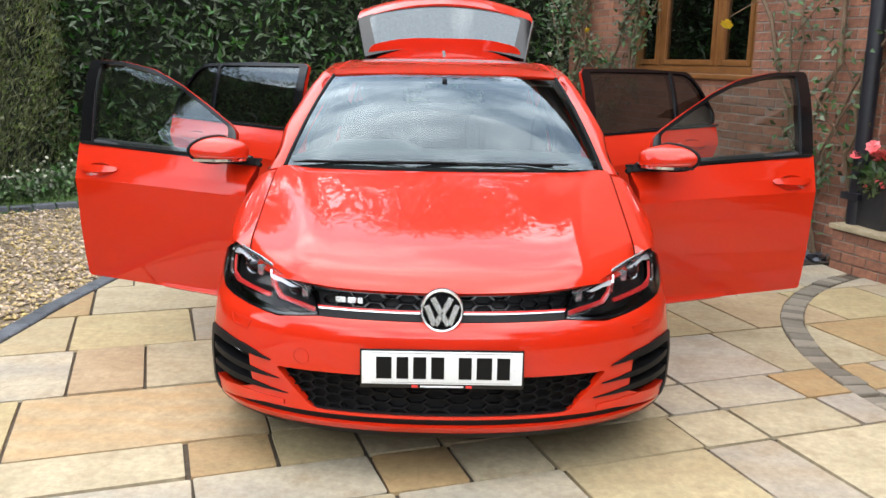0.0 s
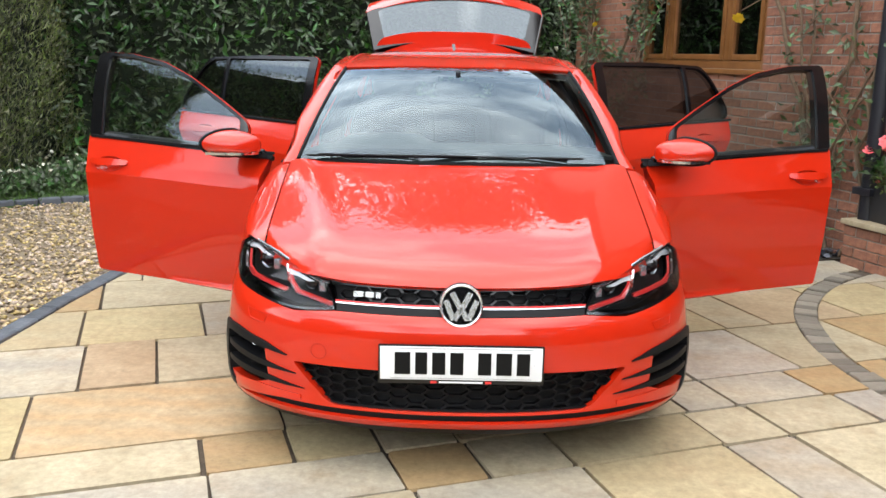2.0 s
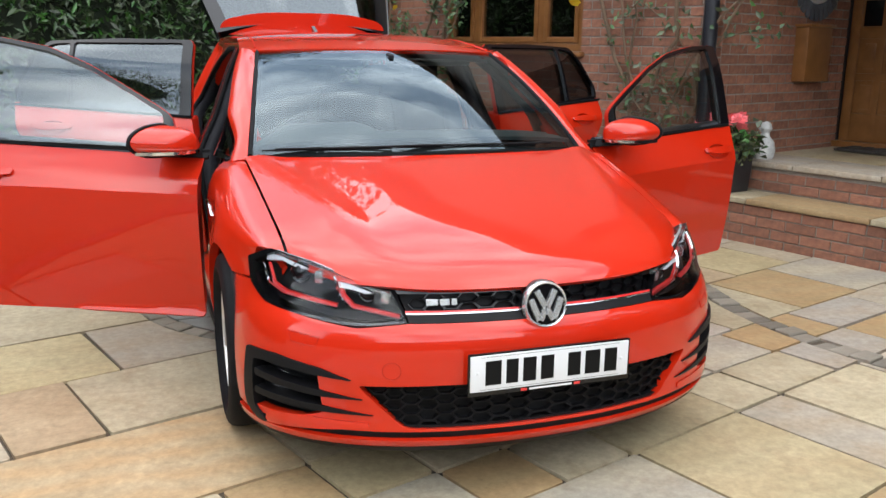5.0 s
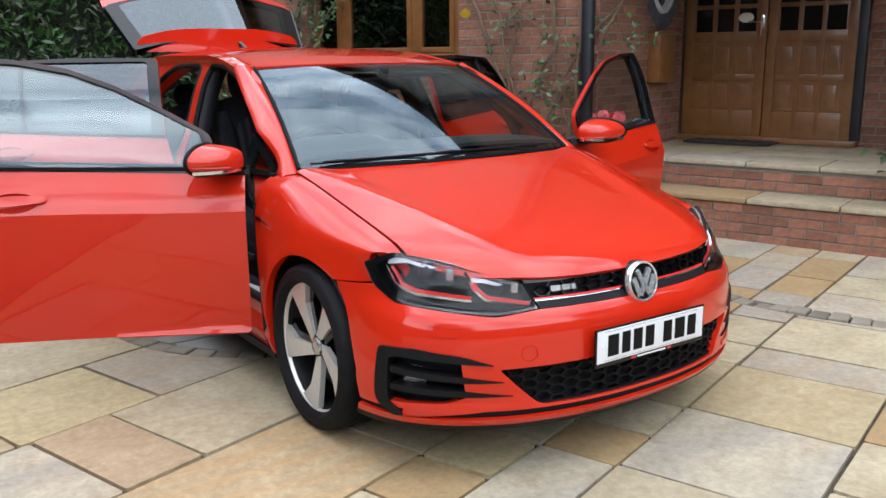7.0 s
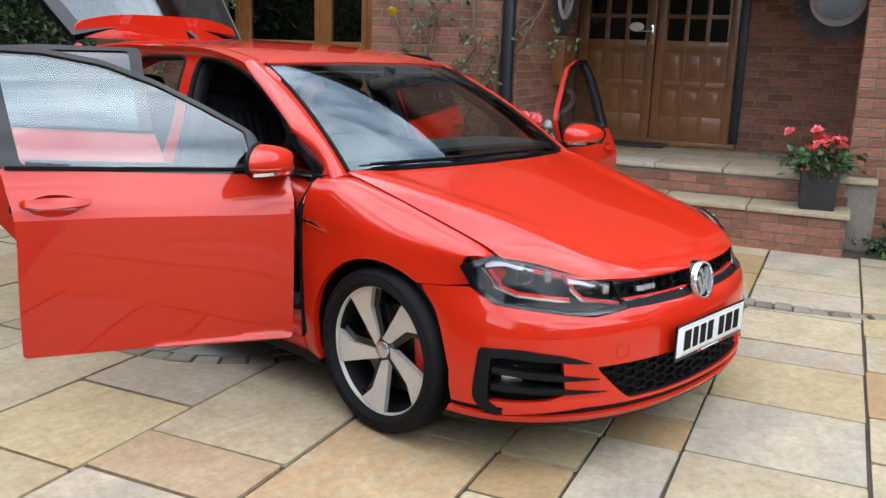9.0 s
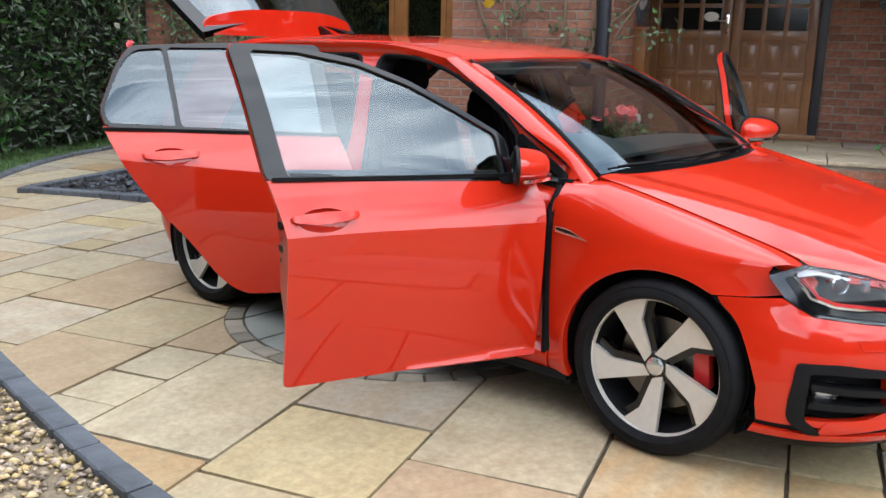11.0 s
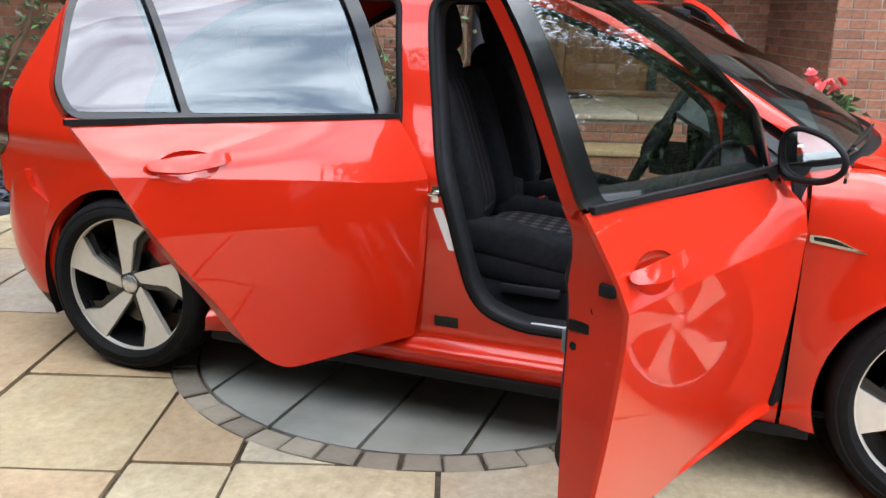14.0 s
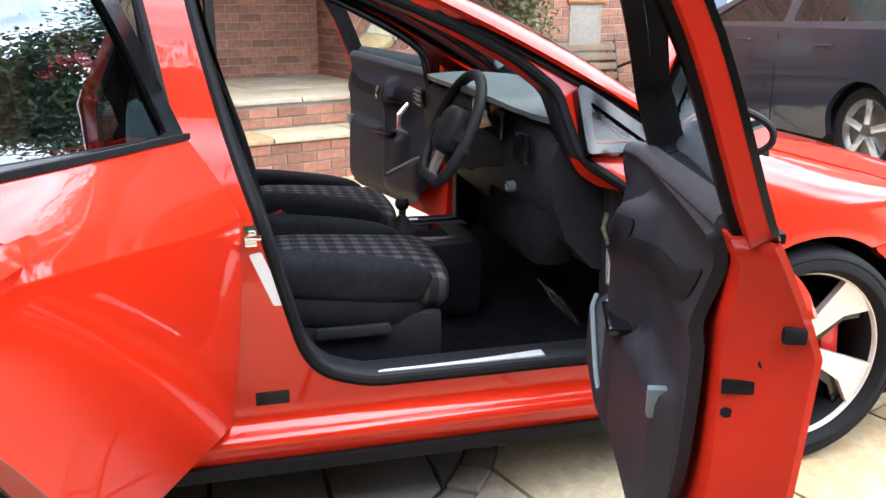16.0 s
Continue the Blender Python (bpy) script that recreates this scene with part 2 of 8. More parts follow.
def spl(xs, ys):
    """A smooth curve through a few knots (monotone cubic)."""
    xs, ys = np.array(xs, float), np.array(ys, float)
    h, d = np.diff(xs), np.diff(ys) / np.diff(xs)
    m = np.zeros(len(xs))
    m[0], m[-1] = d[0], d[-1]
    for i in range(1, len(xs) - 1):
        m[i] = 0 if d[i - 1] * d[i] <= 0 else 2 * d[i - 1] * d[i] / (d[i - 1] + d[i])

    def f(x):
        x = np.clip(np.asarray(x, float), xs[0], xs[-1])
        i = np.clip(np.searchsorted(xs, x) - 1, 0, len(h) - 1)
        t = (x - xs[i]) / h[i]
        return ((1 + 2 * t) * (1 - t) ** 2 * ys[i] + t * (1 - t) ** 2 * h[i] * m[i]
                + t * t * (3 - 2 * t) * ys[i + 1] + t * t * (t - 1) * h[i] * m[i + 1])
    return f


def rpoly(corners, n=6):
    """A closed outline from corners (u, v) or (u, v, radius), rounded."""
    pts, k = [], len(corners)
    for i in range(k):
        p = np.array(corners[i][:2], float)
        r = corners[i][2] if len(corners[i]) > 2 else 0.0
        a, b = np.array(corners[i - 1][:2], float), np.array(corners[(i + 1) % k][:2], float)
        if r <= 0:
            pts.append(p)
            continue
        da, db = a - p, b - p
        ra, rb = min(r, 0.48 * np.linalg.norm(da)), min(r, 0.48 * np.linalg.norm(db))
        p0, p2 = p + da / np.linalg.norm(da) * ra, p + db / np.linalg.norm(db) * rb
        for j in range(n + 1):
            t = j / n
            pts.append((1 - t) ** 2 * p0 + 2 * t * (1 - t) * p + t * t * p2)
    return np.array(pts)


def arc(cx, cy, r, a0, a1, n=24):
    return [(cx + r * math.cos(radians(a0 + (a1 - a0) * i / n)), cy + r * math.sin(radians(a0 + (a1 - a0) * i / n))) for i in range(n + 1)]


def resample(poly, step):
    out = []
    for i in range(len(poly)):
        a, b = np.array(poly[i], float), np.array(poly[(i + 1) % len(poly)], float)
        n = max(1, int(math.ceil(np.linalg.norm(b - a) / step)))
        out += [a + (b - a) * j / n for j in range(n)]
    keep = [out[0]]
    for p in out[1:]:
        if np.linalg.norm(p - keep[-1]) > 1e-5:
            keep.append(p)
    return np.array(keep)


def inside(pts, poly):
    x, y = pts[:, 0], pts[:, 1]
    r = np.zeros(len(pts), bool)
    x1, y1 = poly[-1]
    for x2, y2 in poly:
        if y1 != y2:
            c = ((y1 > y) != (y2 > y)) & (x < (x2 - x1) * (y - y1) / (y2 - y1) + x1)
            r ^= c
        x1, y1 = x2, y2
    return r


def raw(name, verts, faces, mat, parent=None, label="", normals=None, smooth=True):
    me = bpy.data.meshes.new(name)
    me.from_pydata([tuple(map(float, v)) for v in verts], [], [tuple(map(int, f)) for f in faces])
    if mat is not None:
        me.materials.append(mat)
    if smooth:
        me.polygons.foreach_set("use_smooth", [True] * len(me.polygons))
    me.update()
    if normals is not None:
        me.normals_split_custom_set_from_vertices([tuple(map(float, v)) for v in normals])
    ob = new(name, me)
    if parent is not None:
        ob.parent = parent
    if label:
        ob["label"] = label
    return ob


def part(name, bm, mat, parent=None, label="", smooth=False, angle=None):
    me = bpy.data.meshes.new(name)
    bm.to_mesh(me)
    bm.free()
    me.materials.append(mat)
    if smooth:
        me.polygons.foreach_set("use_smooth", [True] * len(me.polygons))
        if angle:
            me.set_sharp_from_angle(angle=radians(angle))
    ob = new(name, me)
    if parent is not None:
        ob.parent = parent
    if label:
        ob["label"] = label
    return ob


def panel(name, outline, fmap, mat, parent=None, label="", holes=(), step=0.05, thick=0.012, flip=False, back=False, cuts=(), keep=None):
    """A sheet with thickness cut to an outline in (u, v) and laid on the surface fmap(u, v) -> x, y, z."""
    loops = [resample(np.array(outline), step)] + [resample(np.array(h), step) for h in holes]
    pts, edges = [], []
    for lp in loops:
        k = len(pts)
        pts += list(lp)
        edges += [(k + i, k + (i + 1) % len(lp)) for i in range(len(lp))]
    for lp in cuts:
        k = len(pts)
        pts += list(np.array(lp, float))
        edges += [(k + i, k + i + 1) for i in range(len(lp) - 1)]
    lo, hi = loops[0].min(0), loops[0].max(0)
    gx, gy = np.meshgrid(np.arange(lo[0] + step / 2, hi[0], step), np.arange(lo[1] + step / 2, hi[1], step))
    grid = np.stack([gx.ravel(), gy.ravel()], 1)
    ok = inside(grid, loops[0])
    for h in loops[1:]:
        ok &= ~inside(grid, h)
    grid = grid[ok]
    if len(grid):
        b = np.array(pts)
        far = np.array([np.min(((b - g) ** 2).sum(1)) > (0.45 * step) ** 2 for g in grid])
        grid = grid[far]
        pts += list(grid)
    v2, _, tris, orig, _, _ = delaunay_2d_cdt([Vector(p) for p in pts], edges, [], 0, 1e-6)
    P2 = np.array([tuple(p) for p in v2])
    tris = np.array([t for t in tris if len(t) == 3])
    cen = P2[tris].mean(1)
    ok = inside(cen, loops[0])
    for h in loops[1:]:
        ok &= ~inside(cen, h)
    if keep is not None:
        ok &= keep(cen)
    tris = tris[ok]
    if len(tris) == 0:
        return None
    e = 1e-4
    u, v = P2[:, 0], P2[:, 1]
    f = lambda a, b: np.stack([np.broadcast_to(c, a.shape) for c in fmap(a, b)], 1)  # noqa: E731
    P = f(u, v)
    N = np.cross(f(u + e, v) - f(u - e, v), f(u, v + e) - f(u, v - e))
    N /= np.maximum(np.linalg.norm(N, axis=1, keepdims=True), 1e-12)
    if flip:
        N, tris = -N, tris[:, ::-1]
    verts, norms, faces = list(P), list(N), [tuple(t) for t in tris]
    count = {}
    for t in tris:
        for a, b in ((t[0], t[1]), (t[1], t[2]), (t[2], t[0])):
            count[(a, b)] = 1
    rim = [(a, b) for a, b in count if (b, a) not in count]
    for a, b in rim:
        k = len(verts)
        d = P[b] - P[a]
        nn = np.cross(d, (N[a] + N[b]))
        nn = nn / max(np.linalg.norm(nn), 1e-9)
        verts += [P[a], P[b], P[b] - N[b] * thick, P[a] - N[a] * thick]
        norms += [nn] * 4
        faces.append((k + 1, k, k + 3, k + 2))
    if back:
        k = len(verts)
        verts += list(P - N * thick)
        norms += list(-N)
        faces += [(k + t[0], k + t[2], k + t[1]) for t in tris]
    used = np.unique(np.concatenate([np.ravel(f) for f in faces]))
    if len(used) < len(verts):
        remap = {int(o): i for i, o in enumerate(used)}
        verts, norms = [verts[i] for i in used], [norms[i] for i in used]
        faces = [tuple(remap[int(v)] for v in f) for f in faces]
    return raw(name, verts, faces, mat, parent, label, norms)


def box_bm(x0, x1, y0, y1, z0, z1, bevel=0.0, seg=2):
    bm = bmesh.new()
    bmesh.ops.create_cube(bm, size=1.0)
    bmesh.ops.scale(bm, vec=(x1 - x0, y1 - y0, z1 - z0), verts=bm.verts)
    bmesh.ops.translate(bm, vec=((x0 + x1) / 2, (y0 + y1) / 2, (z0 + z1) / 2), verts=bm.verts)
    if bevel > 0:
        bmesh.ops.bevel(bm, geom=bm.edges[:], offset=bevel, segments=seg, affect="EDGES", profile=0.6)
    return bm


def box(name, x0, x1, y0, y1, z0, z1, mat, parent=None, label="", bevel=0.004, seg=2):
    return part(name, box_bm(x0, x1, y0, y1, z0, z1, bevel, seg), mat, parent, label, smooth=bevel > 0, angle=50)


def sweep(name, path, section, mat, parent=None, label="", closed=False, up=(0, 0, 1), caps=True, smooth=True):
    """A section (a, b) carried along a path; a across, b along up."""
    path = [Vector(p) for p in path]
    n, k = len(path), len(section)
    verts, faces = [], []
    for i, p in enumerate(path):
        a = path[i - 1] if i or closed else path[i]
        b = path[(i + 1) % n] if i < n - 1 or closed else path[i]
        t = (b - a).normalized()
        uu = Vector(up)
        if abs(t.dot(uu)) > 0.98:
            uu = Vector((0, 1, 0))
        side = t.cross(uu).normalized()
        upv = side.cross(t).normalized()
        verts += [p + side * s[0] + upv * s[1] for s in section]
    m = n if closed else n - 1
    for i in range(m):
        for j in range(k):
            a, b = i * k + j, i * k + (j + 1) % k
            c, d = ((i + 1) % n) * k + (j + 1) % k, ((i + 1) % n) * k + j
            faces.append((a, d, c, b))
    if caps and not closed:
        faces.append(tuple(range(k)))
        faces.append(tuple(range((n - 1) * k, n * k))[::-1])
    ob = raw(name, verts, faces, mat, parent, label, smooth=smooth)
    if smooth:
        ob.data.set_sharp_from_angle(angle=radians(40))
    return ob


def ring_section(r, n=8):
    return [(r * math.cos(2 * math.pi * i / n), r * math.sin(2 * math.pi * i / n)) for i in range(n)]


def lathe(name, profile, mat, parent=None, label="", n=48, axis="x", smooth=True, angle=35):
    """A profile (radius, along) turned about an axis."""
    verts, faces, k = [], [], len(profile)
    for i in range(n):
        a = 2 * math.pi * i / n
        for r, x in profile:
            c, s = r * math.cos(a), r * math.sin(a)
            verts.append((x, c, s) if axis == "x" else (c, s, x) if axis == "z" else (s, x, c))
    for i in range(n):
        for j in range(k - 1):
            a, b = i * k + j, i * k + j + 1
            c, d = ((i + 1) % n) * k + j + 1, ((i + 1) % n) * k + j
            faces.append((a, b, c, d))
    ob = raw(name, verts, faces, mat, parent, label, smooth=smooth)
    if smooth:
        ob.data.set_sharp_from_angle(angle=radians(angle))
    return ob


def plate(name, outline, z0, z1, mat, parent=None, label="", holes=()):
    """A flat slab cut to an outline in x, y between two heights."""
    o = panel(name, outline, lambda u, v: (u, v, u * 0 + z1), mat, parent, label, holes, step=5.0, thick=z1 - z0)
    return o


def thing(name, label, category, group="", m=None):
    e = new(name)
    e.empty_display_size = 0.2
    tagged(e, label, category, group)
    if m is not None:
        e.matrix_world = m
    return e


def structure(ob, label="", category=""):
    return tagged(ob, label, category, kind="structure")

# ---- the plot: house axes (s along the front wall, q into the house) ----
HM = pose(0, 0, 0, 0, 0, -71.5)
SD, QD = Vector((0.3173, -0.9483)), Vector((0.9483, 0.3173))
C1, C1_IN, C1_OUT = (-0.20, 1.704), 0.897, 0.996
C2, C2_IN, C2_OUT = (4.09, 0.44), 2.155, 2.285


def xy_of(s, q):
    return s * SD.x + q * QD.x, s * SD.y + q * QD.y


def smooth_path(knots, step):
    """Points at even steps along a smooth line through knots."""
    k = np.array(knots, float)
    d = np.r_[0, np.cumsum(np.hypot(*np.diff(k, axis=0).T))]
    fx, fy = spl(d, k[:, 0]), spl(d, k[:, 1])
    n = int(d[-1] / step)
    return [(float(fx(i * step)), float(fy(i * step))) for i in range(n + 1)]


KERB_LINE = [(-2.9, -4.5), (-2.45, -1.8), (-2.23, -0.2), (-2.18, 0.55), (-2.15, 1.13), (-2.07, 1.90), (-1.93, 2.88), (-1.72, 4.0), (-1.30, 5.2), (-0.6, 6.5)]
LAWN_LINE = [(-7.0, 2.3), (-5.2, 3.45), (-4.0, 4.22), (-3.47, 4.58), (-2.2, 5.55), (-0.6, 6.9), (1.13, 8.50), (2.08, 9.05), (3.10, 9.52), (5.0, 10.2), (9.0, 11.0)]
kerb_fine, lawn_fine = smooth_path(KERB_LINE, 0.1), smooth_path(LAWN_LINE, 0.1)
join = min(range(len(lawn_fine)), key=lambda i: math.hypot(lawn_fine[i][0] + 0.6, lawn_fine[i][1] - 6.9))
PAVED = kerb_fine + lawn_fine[join:] + [(12.0, 11.0), (12.0, -8.0), (-2.9, -8.0)]
GRAVELLED = kerb_fine[::-1] + [(-2.9, -8.0), (-14, -8), (-14, 0)] + lawn_fine[:join]

ground = structure(plate("ground", [(-500, -500), (500, -500), (500, 500), (-500, 500)], -0.3, -0.075, EARTH), "dark earth all round", "ground")
pavement = structure(plate("pavement", PAVED, -0.07, -0.014, MORTAR), "random sandstone paving with dark joints", "paving")
drive = structure(plate("gravel_drive", GRAVELLED, -0.07, -0.025, GRAVEL_BED), "golden pea gravel drive", "gravel")
LAWN = lawn_fine + [(14, 14), (-14, 14), (-14, 0)]
lawn = structure(plate("lawn", LAWN, -0.07, -0.008, GRASS), "narrow strip of lawn before the hedge", "grass")

PIECE_WALLS = []


def brick_wall(name, s, q, length, z0, z1, turn=0, holes=(), label="red brick wall", thick=0.25, top=2.55, near=(0, 99)):
    """A wall of mortar with openings; local x along it, its face at y = 0 towards -y. The bricks follow at the end."""
    rects = [rpoly(h) if not callable(h) else h for h in holes]
    w = panel(name, [(0, z0), (length, z0), (length, z1), (0, z1)], lambda u, v: (u, 0 * u, v), WALLMORTAR, None, "", holes=rects, step=3.0, thick=thick, back=True)
    w.matrix_world = HM @ pose(s, q, 0, 0, 0, turn)
    structure(w, label, "wall")
    PIECE_WALLS.append((w, length, z0, min(z1, top), rects, near))
    return w


def circle(cx, cz, r, n=40):
    return np.array([(cx + r * math.cos(2 * math.pi * i / n), cz + r * math.sin(2 * math.pi * i / n)) for i in range(n)])


def ring_poly(pts):
    return [tuple(p) for p in pts]


wall_front = brick_wall("wall_front", -6.2, 3.65, 4.8, -0.05, 5.2, 0, [[(1.45, 1.33), (3.38, 1.33), (3.38, 2.7), (1.45, 2.7)]], near=(2.9, 4.8))
wall_west = brick_wall("wall_west", -6.2, 9.0, 5.35, -0.05, 5.2, -90, label="red brick end wall", near=(4.2, 5.35))
wall_porch_side = brick_wall("wall_porch_side", -1.4, 3.65, 1.85, 0.5, 5.2, 90, [ring_poly(circle(1.25, 1.98, 0.24))])
wall_porch_back = brick_wall("wall_porch_back", -1.4, 5.5, 3.4, 0.5, 5.2, 0, [[(0.0, 0.55), (1.64, 0.55), (1.64, 2.62), (0.0, 2.62)], ring_poly(circle(2.42, 1.98, 0.24))])
wall_pier = brick_wall("wall_pier", 1.27, 4.0, 0.75, -0.05, 5.2, thick=0.2)
wall_pier_west = brick_wall("wall_pier_west", 1.27, 5.5, 1.5, 0.0, 5.2, -90, thick=0.2)
wall_pier_east = brick_wall("wall_pier_east", 2.02, 4.0, 1.0, -0.05, 5.2, 90, thick=0.2)
wall_recess = brick_wall("wall_recess", 2.02, 5.0, 0.6, -0.05, 5.2)
wall_east = brick_wall("wall_east", 2.62, 4.0, 1.85, -0.05, 5.2, 0, [[(0.42, 1.24), (0.80, 1.24), (0.80, 2.4), (0.42, 2.4)]])
wall_east_return = brick_wall("wall_east_return", 2.62, 5.0, 1.0, -0.05, 5.2, -90)
wall_far_end = brick_wall("wall_far_end", 4.47, 4.0, 5.0, -0.05, 5.2, 90, near=(0, 0.1))


def house_box(name, s0, s1, q0, q1, z0, z1, mat, label="", cat="", bevel=0.004, parent=None):
    o = box(name, s0, s1, q0, q1, z0, z1, mat, parent, bevel=bevel)
    if parent is None:
        o.matrix_world = HM
        structure(o, label, cat)
    return o


# unseen soffit and low lintel wall, added to keep the porch dim
ceiling = house_box("ceiling", -1.4, 2.02, 3.70, 5.5, 2.72, 2.80, OAK, "unseen porch soffit, dark timber added to dim the porch", "ceiling")
upper = house_box("wall_upper", -1.4, 1.27, 3.66, 3.90, 2.30, 5.2, BRICK_J, "unseen red brick wall hung low to shade the porch", "wall")


def build_roof():
    prof = [(3.2, 5.1), (6.6, 7.9), (10.0, 5.1), (9.9, 5.0), (6.6, 7.7), (3.3, 5.0)]
    v = [(s, q, z) for s in (-6.5, 4.8) for q, z in prof]
    n = len(prof)
    f = [(i, (i + 1) % n, n + (i + 1) % n, n + i) for i in range(n)] + [tuple(range(n))[::-1], tuple(range(n, 2 * n))]
    o = raw("roof", v, f, TILE, None, smooth=False)
    o.matrix_world = HM
    structure(o, "brown tiled pitched roof", "roof")
    g = raw("wall_gable", [(s, q, z) for s in (-6.2, 4.45) for q, z in ((3.65, 5.1), (9.6, 5.1), (6.6, 7.7))], [(0, 1, 2), (3, 5, 4)], BRICK_J, None, smooth=False)
    g.matrix_world = HM
    structure(g, "red brick gable end", "wall")
    o = house_box("wall_back", -6.2, 4.45, 9.4, 9.6, 0, 5.1, BRICK_J, "plain back wall", "wall")
    fl = house_box("floor", -6.2, 4.45, 3.9, 9.4, 0.0, 0.05, UNLIT_ROOM, "inside floor, painted near-black as an unlit room", "floor")
    up = house_box("ceiling_upper", -6.2, 4.45, 5.75, 9.4, 2.75, 2.85, UNLIT_ROOM, "plain inside ceiling, painted near-black as an unlit room", "ceiling")


build_roof()

# porch steps: brick risers under stone treads
step_lower = house_box("step_lower", -1.53, 1.30, 3.47, 3.86, -0.05, 0.285, WALLMORTAR, "lower porch step of brick with stone treads", "step", bevel=0.0)
step_upper = house_box("step_upper", -1.53, 1.50, 3.87, 5.55, -0.05, 0.505, WALLMORTAR, "porch floor on a brick step", "step", bevel=0.0)

# ---- the car: origin under the front axle, nose towards -y ----
car = thing("hatchback_car", "bright red five-door hatchback with all doors and tailgate open", "car")
AXLE = 2.631
WR = 0.317
low_side = spl([0.14, 0.20, 0.28, 0.40, 0.55, 0.68, 0.76, 0.81], [0.825, 0.846, 0.868, 0.880, 0.879, 0.874, 0.872, 0.882])
high_side = spl([0.81, 0.84, 0.88, 0.92, 0.96], [0.882, 0.879, 0.868, 0.856, 0.842])
# the doors bulge, break at a sharp crease and lean in above it
door_low = spl([0.14, 0.28, 0.40, 0.49, 0.58, 0.667, 0.735, 0.805], [0.800, 0.828, 0.848, 0.861, 0.872, 0.880, 0.885, 0.8885])
door_high = spl([0.805, 0.86, 0.90, 0.94, 0.975, 1.0, 1.12, 1.25, 1.38, 1.46], [0.8885, 0.866, 0.846, 0.826, 0.807, 0.795, 0.750, 0.697, 0.622, 0.575])


def ease(v):
    v = np.clip(v, 0, 1)
    return v * v * (3 - 2 * v)


crease_line = spl([0.45, 0.80, 1.20, 1.55, 1.95, 2.40, 2.7], [-0.030, -0.018, -0.003, 0.002, 0.048, 0.106, 0.14])


def crease_lift(y):
    """How far the door crease lies above its height at the front door's middle; it climbs towards the tail."""
    return crease_line(y)


def body_x(y, z):
    """Half-width of the body at length y and height z."""
    y, z = np.broadcast_arrays(np.asarray(y, float), np.asarray(z, float))
    g = np.maximum(z - 0.96, 0)
    x = np.where(z < 0.81, low_side(z), np.where(z < 0.96, high_side(z), 0.842 - 0.46 * g - 0.18 * g * g))
    w = ease((y - 0.2) / 0.5) * (1 - ease((y - 2.32) / 0.4)) * np.clip((z - 0.255) / 0.03, 0, 1)
    zd = z - crease_lift(y) * (1 - ease((z - 0.91) / 0.16)) * ease((z - 0.28) / 0.4)
    x = x + w * (np.where(zd < 0.805, door_low(zd), door_high(zd)) - x)
    x = x - 0.060 * ease((0.66 - y) / 0.24) * ease((z - 0.83) / 0.08)
    x = x - 0.34 * np.maximum(0.15 - y, 0) ** 2 - 0.15 * np.maximum(y - 2.35, 0) ** 2
    for c in (0.0, AXLE):
        r = np.hypot(y - c, z - WR)
        x = x + 0.013 * np.exp(-((r - 0.355) / np.where(r > 0.355, 0.06, 0.032)) ** 2)
    return x


def side_map(sx, inset=0.0):
    return lambda y, z: (sx * (body_x(y, z) - inset), y, z)


roof_edge = spl([0.9, 1.15, 1.6, 2.2, 2.7, 3.0], [1.265, 1.336, 1.388, 1.388, 1.360, 1.325])
roof_mid = spl([0.85, 0.95, 1.2, 1.6, 2.2, 2.7, 3.0], [1.322, 1.346, 1.389, 1.421, 1.434, 1.424, 1.405])


def roof_map(u, y):
    w = u / 0.6
    ze, zc = roof_edge(y), roof_mid(y)
    return w * body_x(y, ze), y, zc - (zc - ze) * np.abs(w) ** 2.6


# hood: a crowned lid with two soft ridges
hood_mid = spl([-0.95, -0.80, -0.70, -0.5, -0.2, 0.1, 0.25], [0.655, 0.696, 0.732, 0.793, 0.862, 0.925, 0.951])


def hood_front(x):
    x = np.abs(x)
    return -0.802 + 0.30 * x * x + 1.6 * x ** 6


def hood_z(x, y):
    """Crowned in the middle, falling away outside a crease that runs from the pillars to the grille ends."""
    a = np.abs(x)
    over = (a - (0.665 + 0.27 * y)) / 0.014
    fall = 0.014 * np.logaddexp(0, np.clip(over, -40, 40))
    curl = 0.030 * np.exp(-np.maximum(y - hood_front(a), -0.01) / 0.03)
    inner = 0.010 * np.exp(-((a - (0.60 + 0.27 * y)) / 0.06) ** 2) * np.clip((y + 0.75) / 0.5, 0, 1)
    return hood_mid(y - 0.13 * a * a) - 0.016 * (a / 0.7) ** 2 - 0.21 * fall + inner - curl


def hood_side(y):
    return 0.704 + 0.030 * (y + 0.47) / 0.67


# nose: rounded in plan, the profile by height
nose_y = spl([0.12, 0.17, 0.21, 0.25, 0.30, 0.40, 0.50, 0.555, 0.60, 0.66, 0.72, 0.79], [-0.735, -0.815, -0.860, -0.871, -0.864, -0.867, -0.864, -0.848, -0.807, -0.790, -0.745, -0.693])
nose_w = spl([0.12, 0.20, 0.35, 0.55, 0.72], [0.80, 0.855, 0.870, 0.852, 0.832])
NP, NB = 2.2, 0.56


def nose_map(u, z):
    """u: way round the nose (0 the middle, 1.178 the flank); z: height."""
    f = np.abs(u) / 0.75
    g = np.minimum(f, math.pi / 2)
    w = nose_w(z)
    x = w * np.sin(g) ** (2 / NP)
    y = nose_y(z) + NB * (1 - np.maximum(np.cos(g), 1e-9) ** (2 / NP)) + np.maximum(f - math.pi / 2, 0) * 0.6
    return np.sign(u) * x, y, z + 0 * x


def nu(x, z):
    """The way round the nose at which half-width x is reached."""
    w = float(nose_w(z))
    return math.copysign(0.75 * math.asin(min(1, (abs(x) / w)) ** (NP / 2)), x)


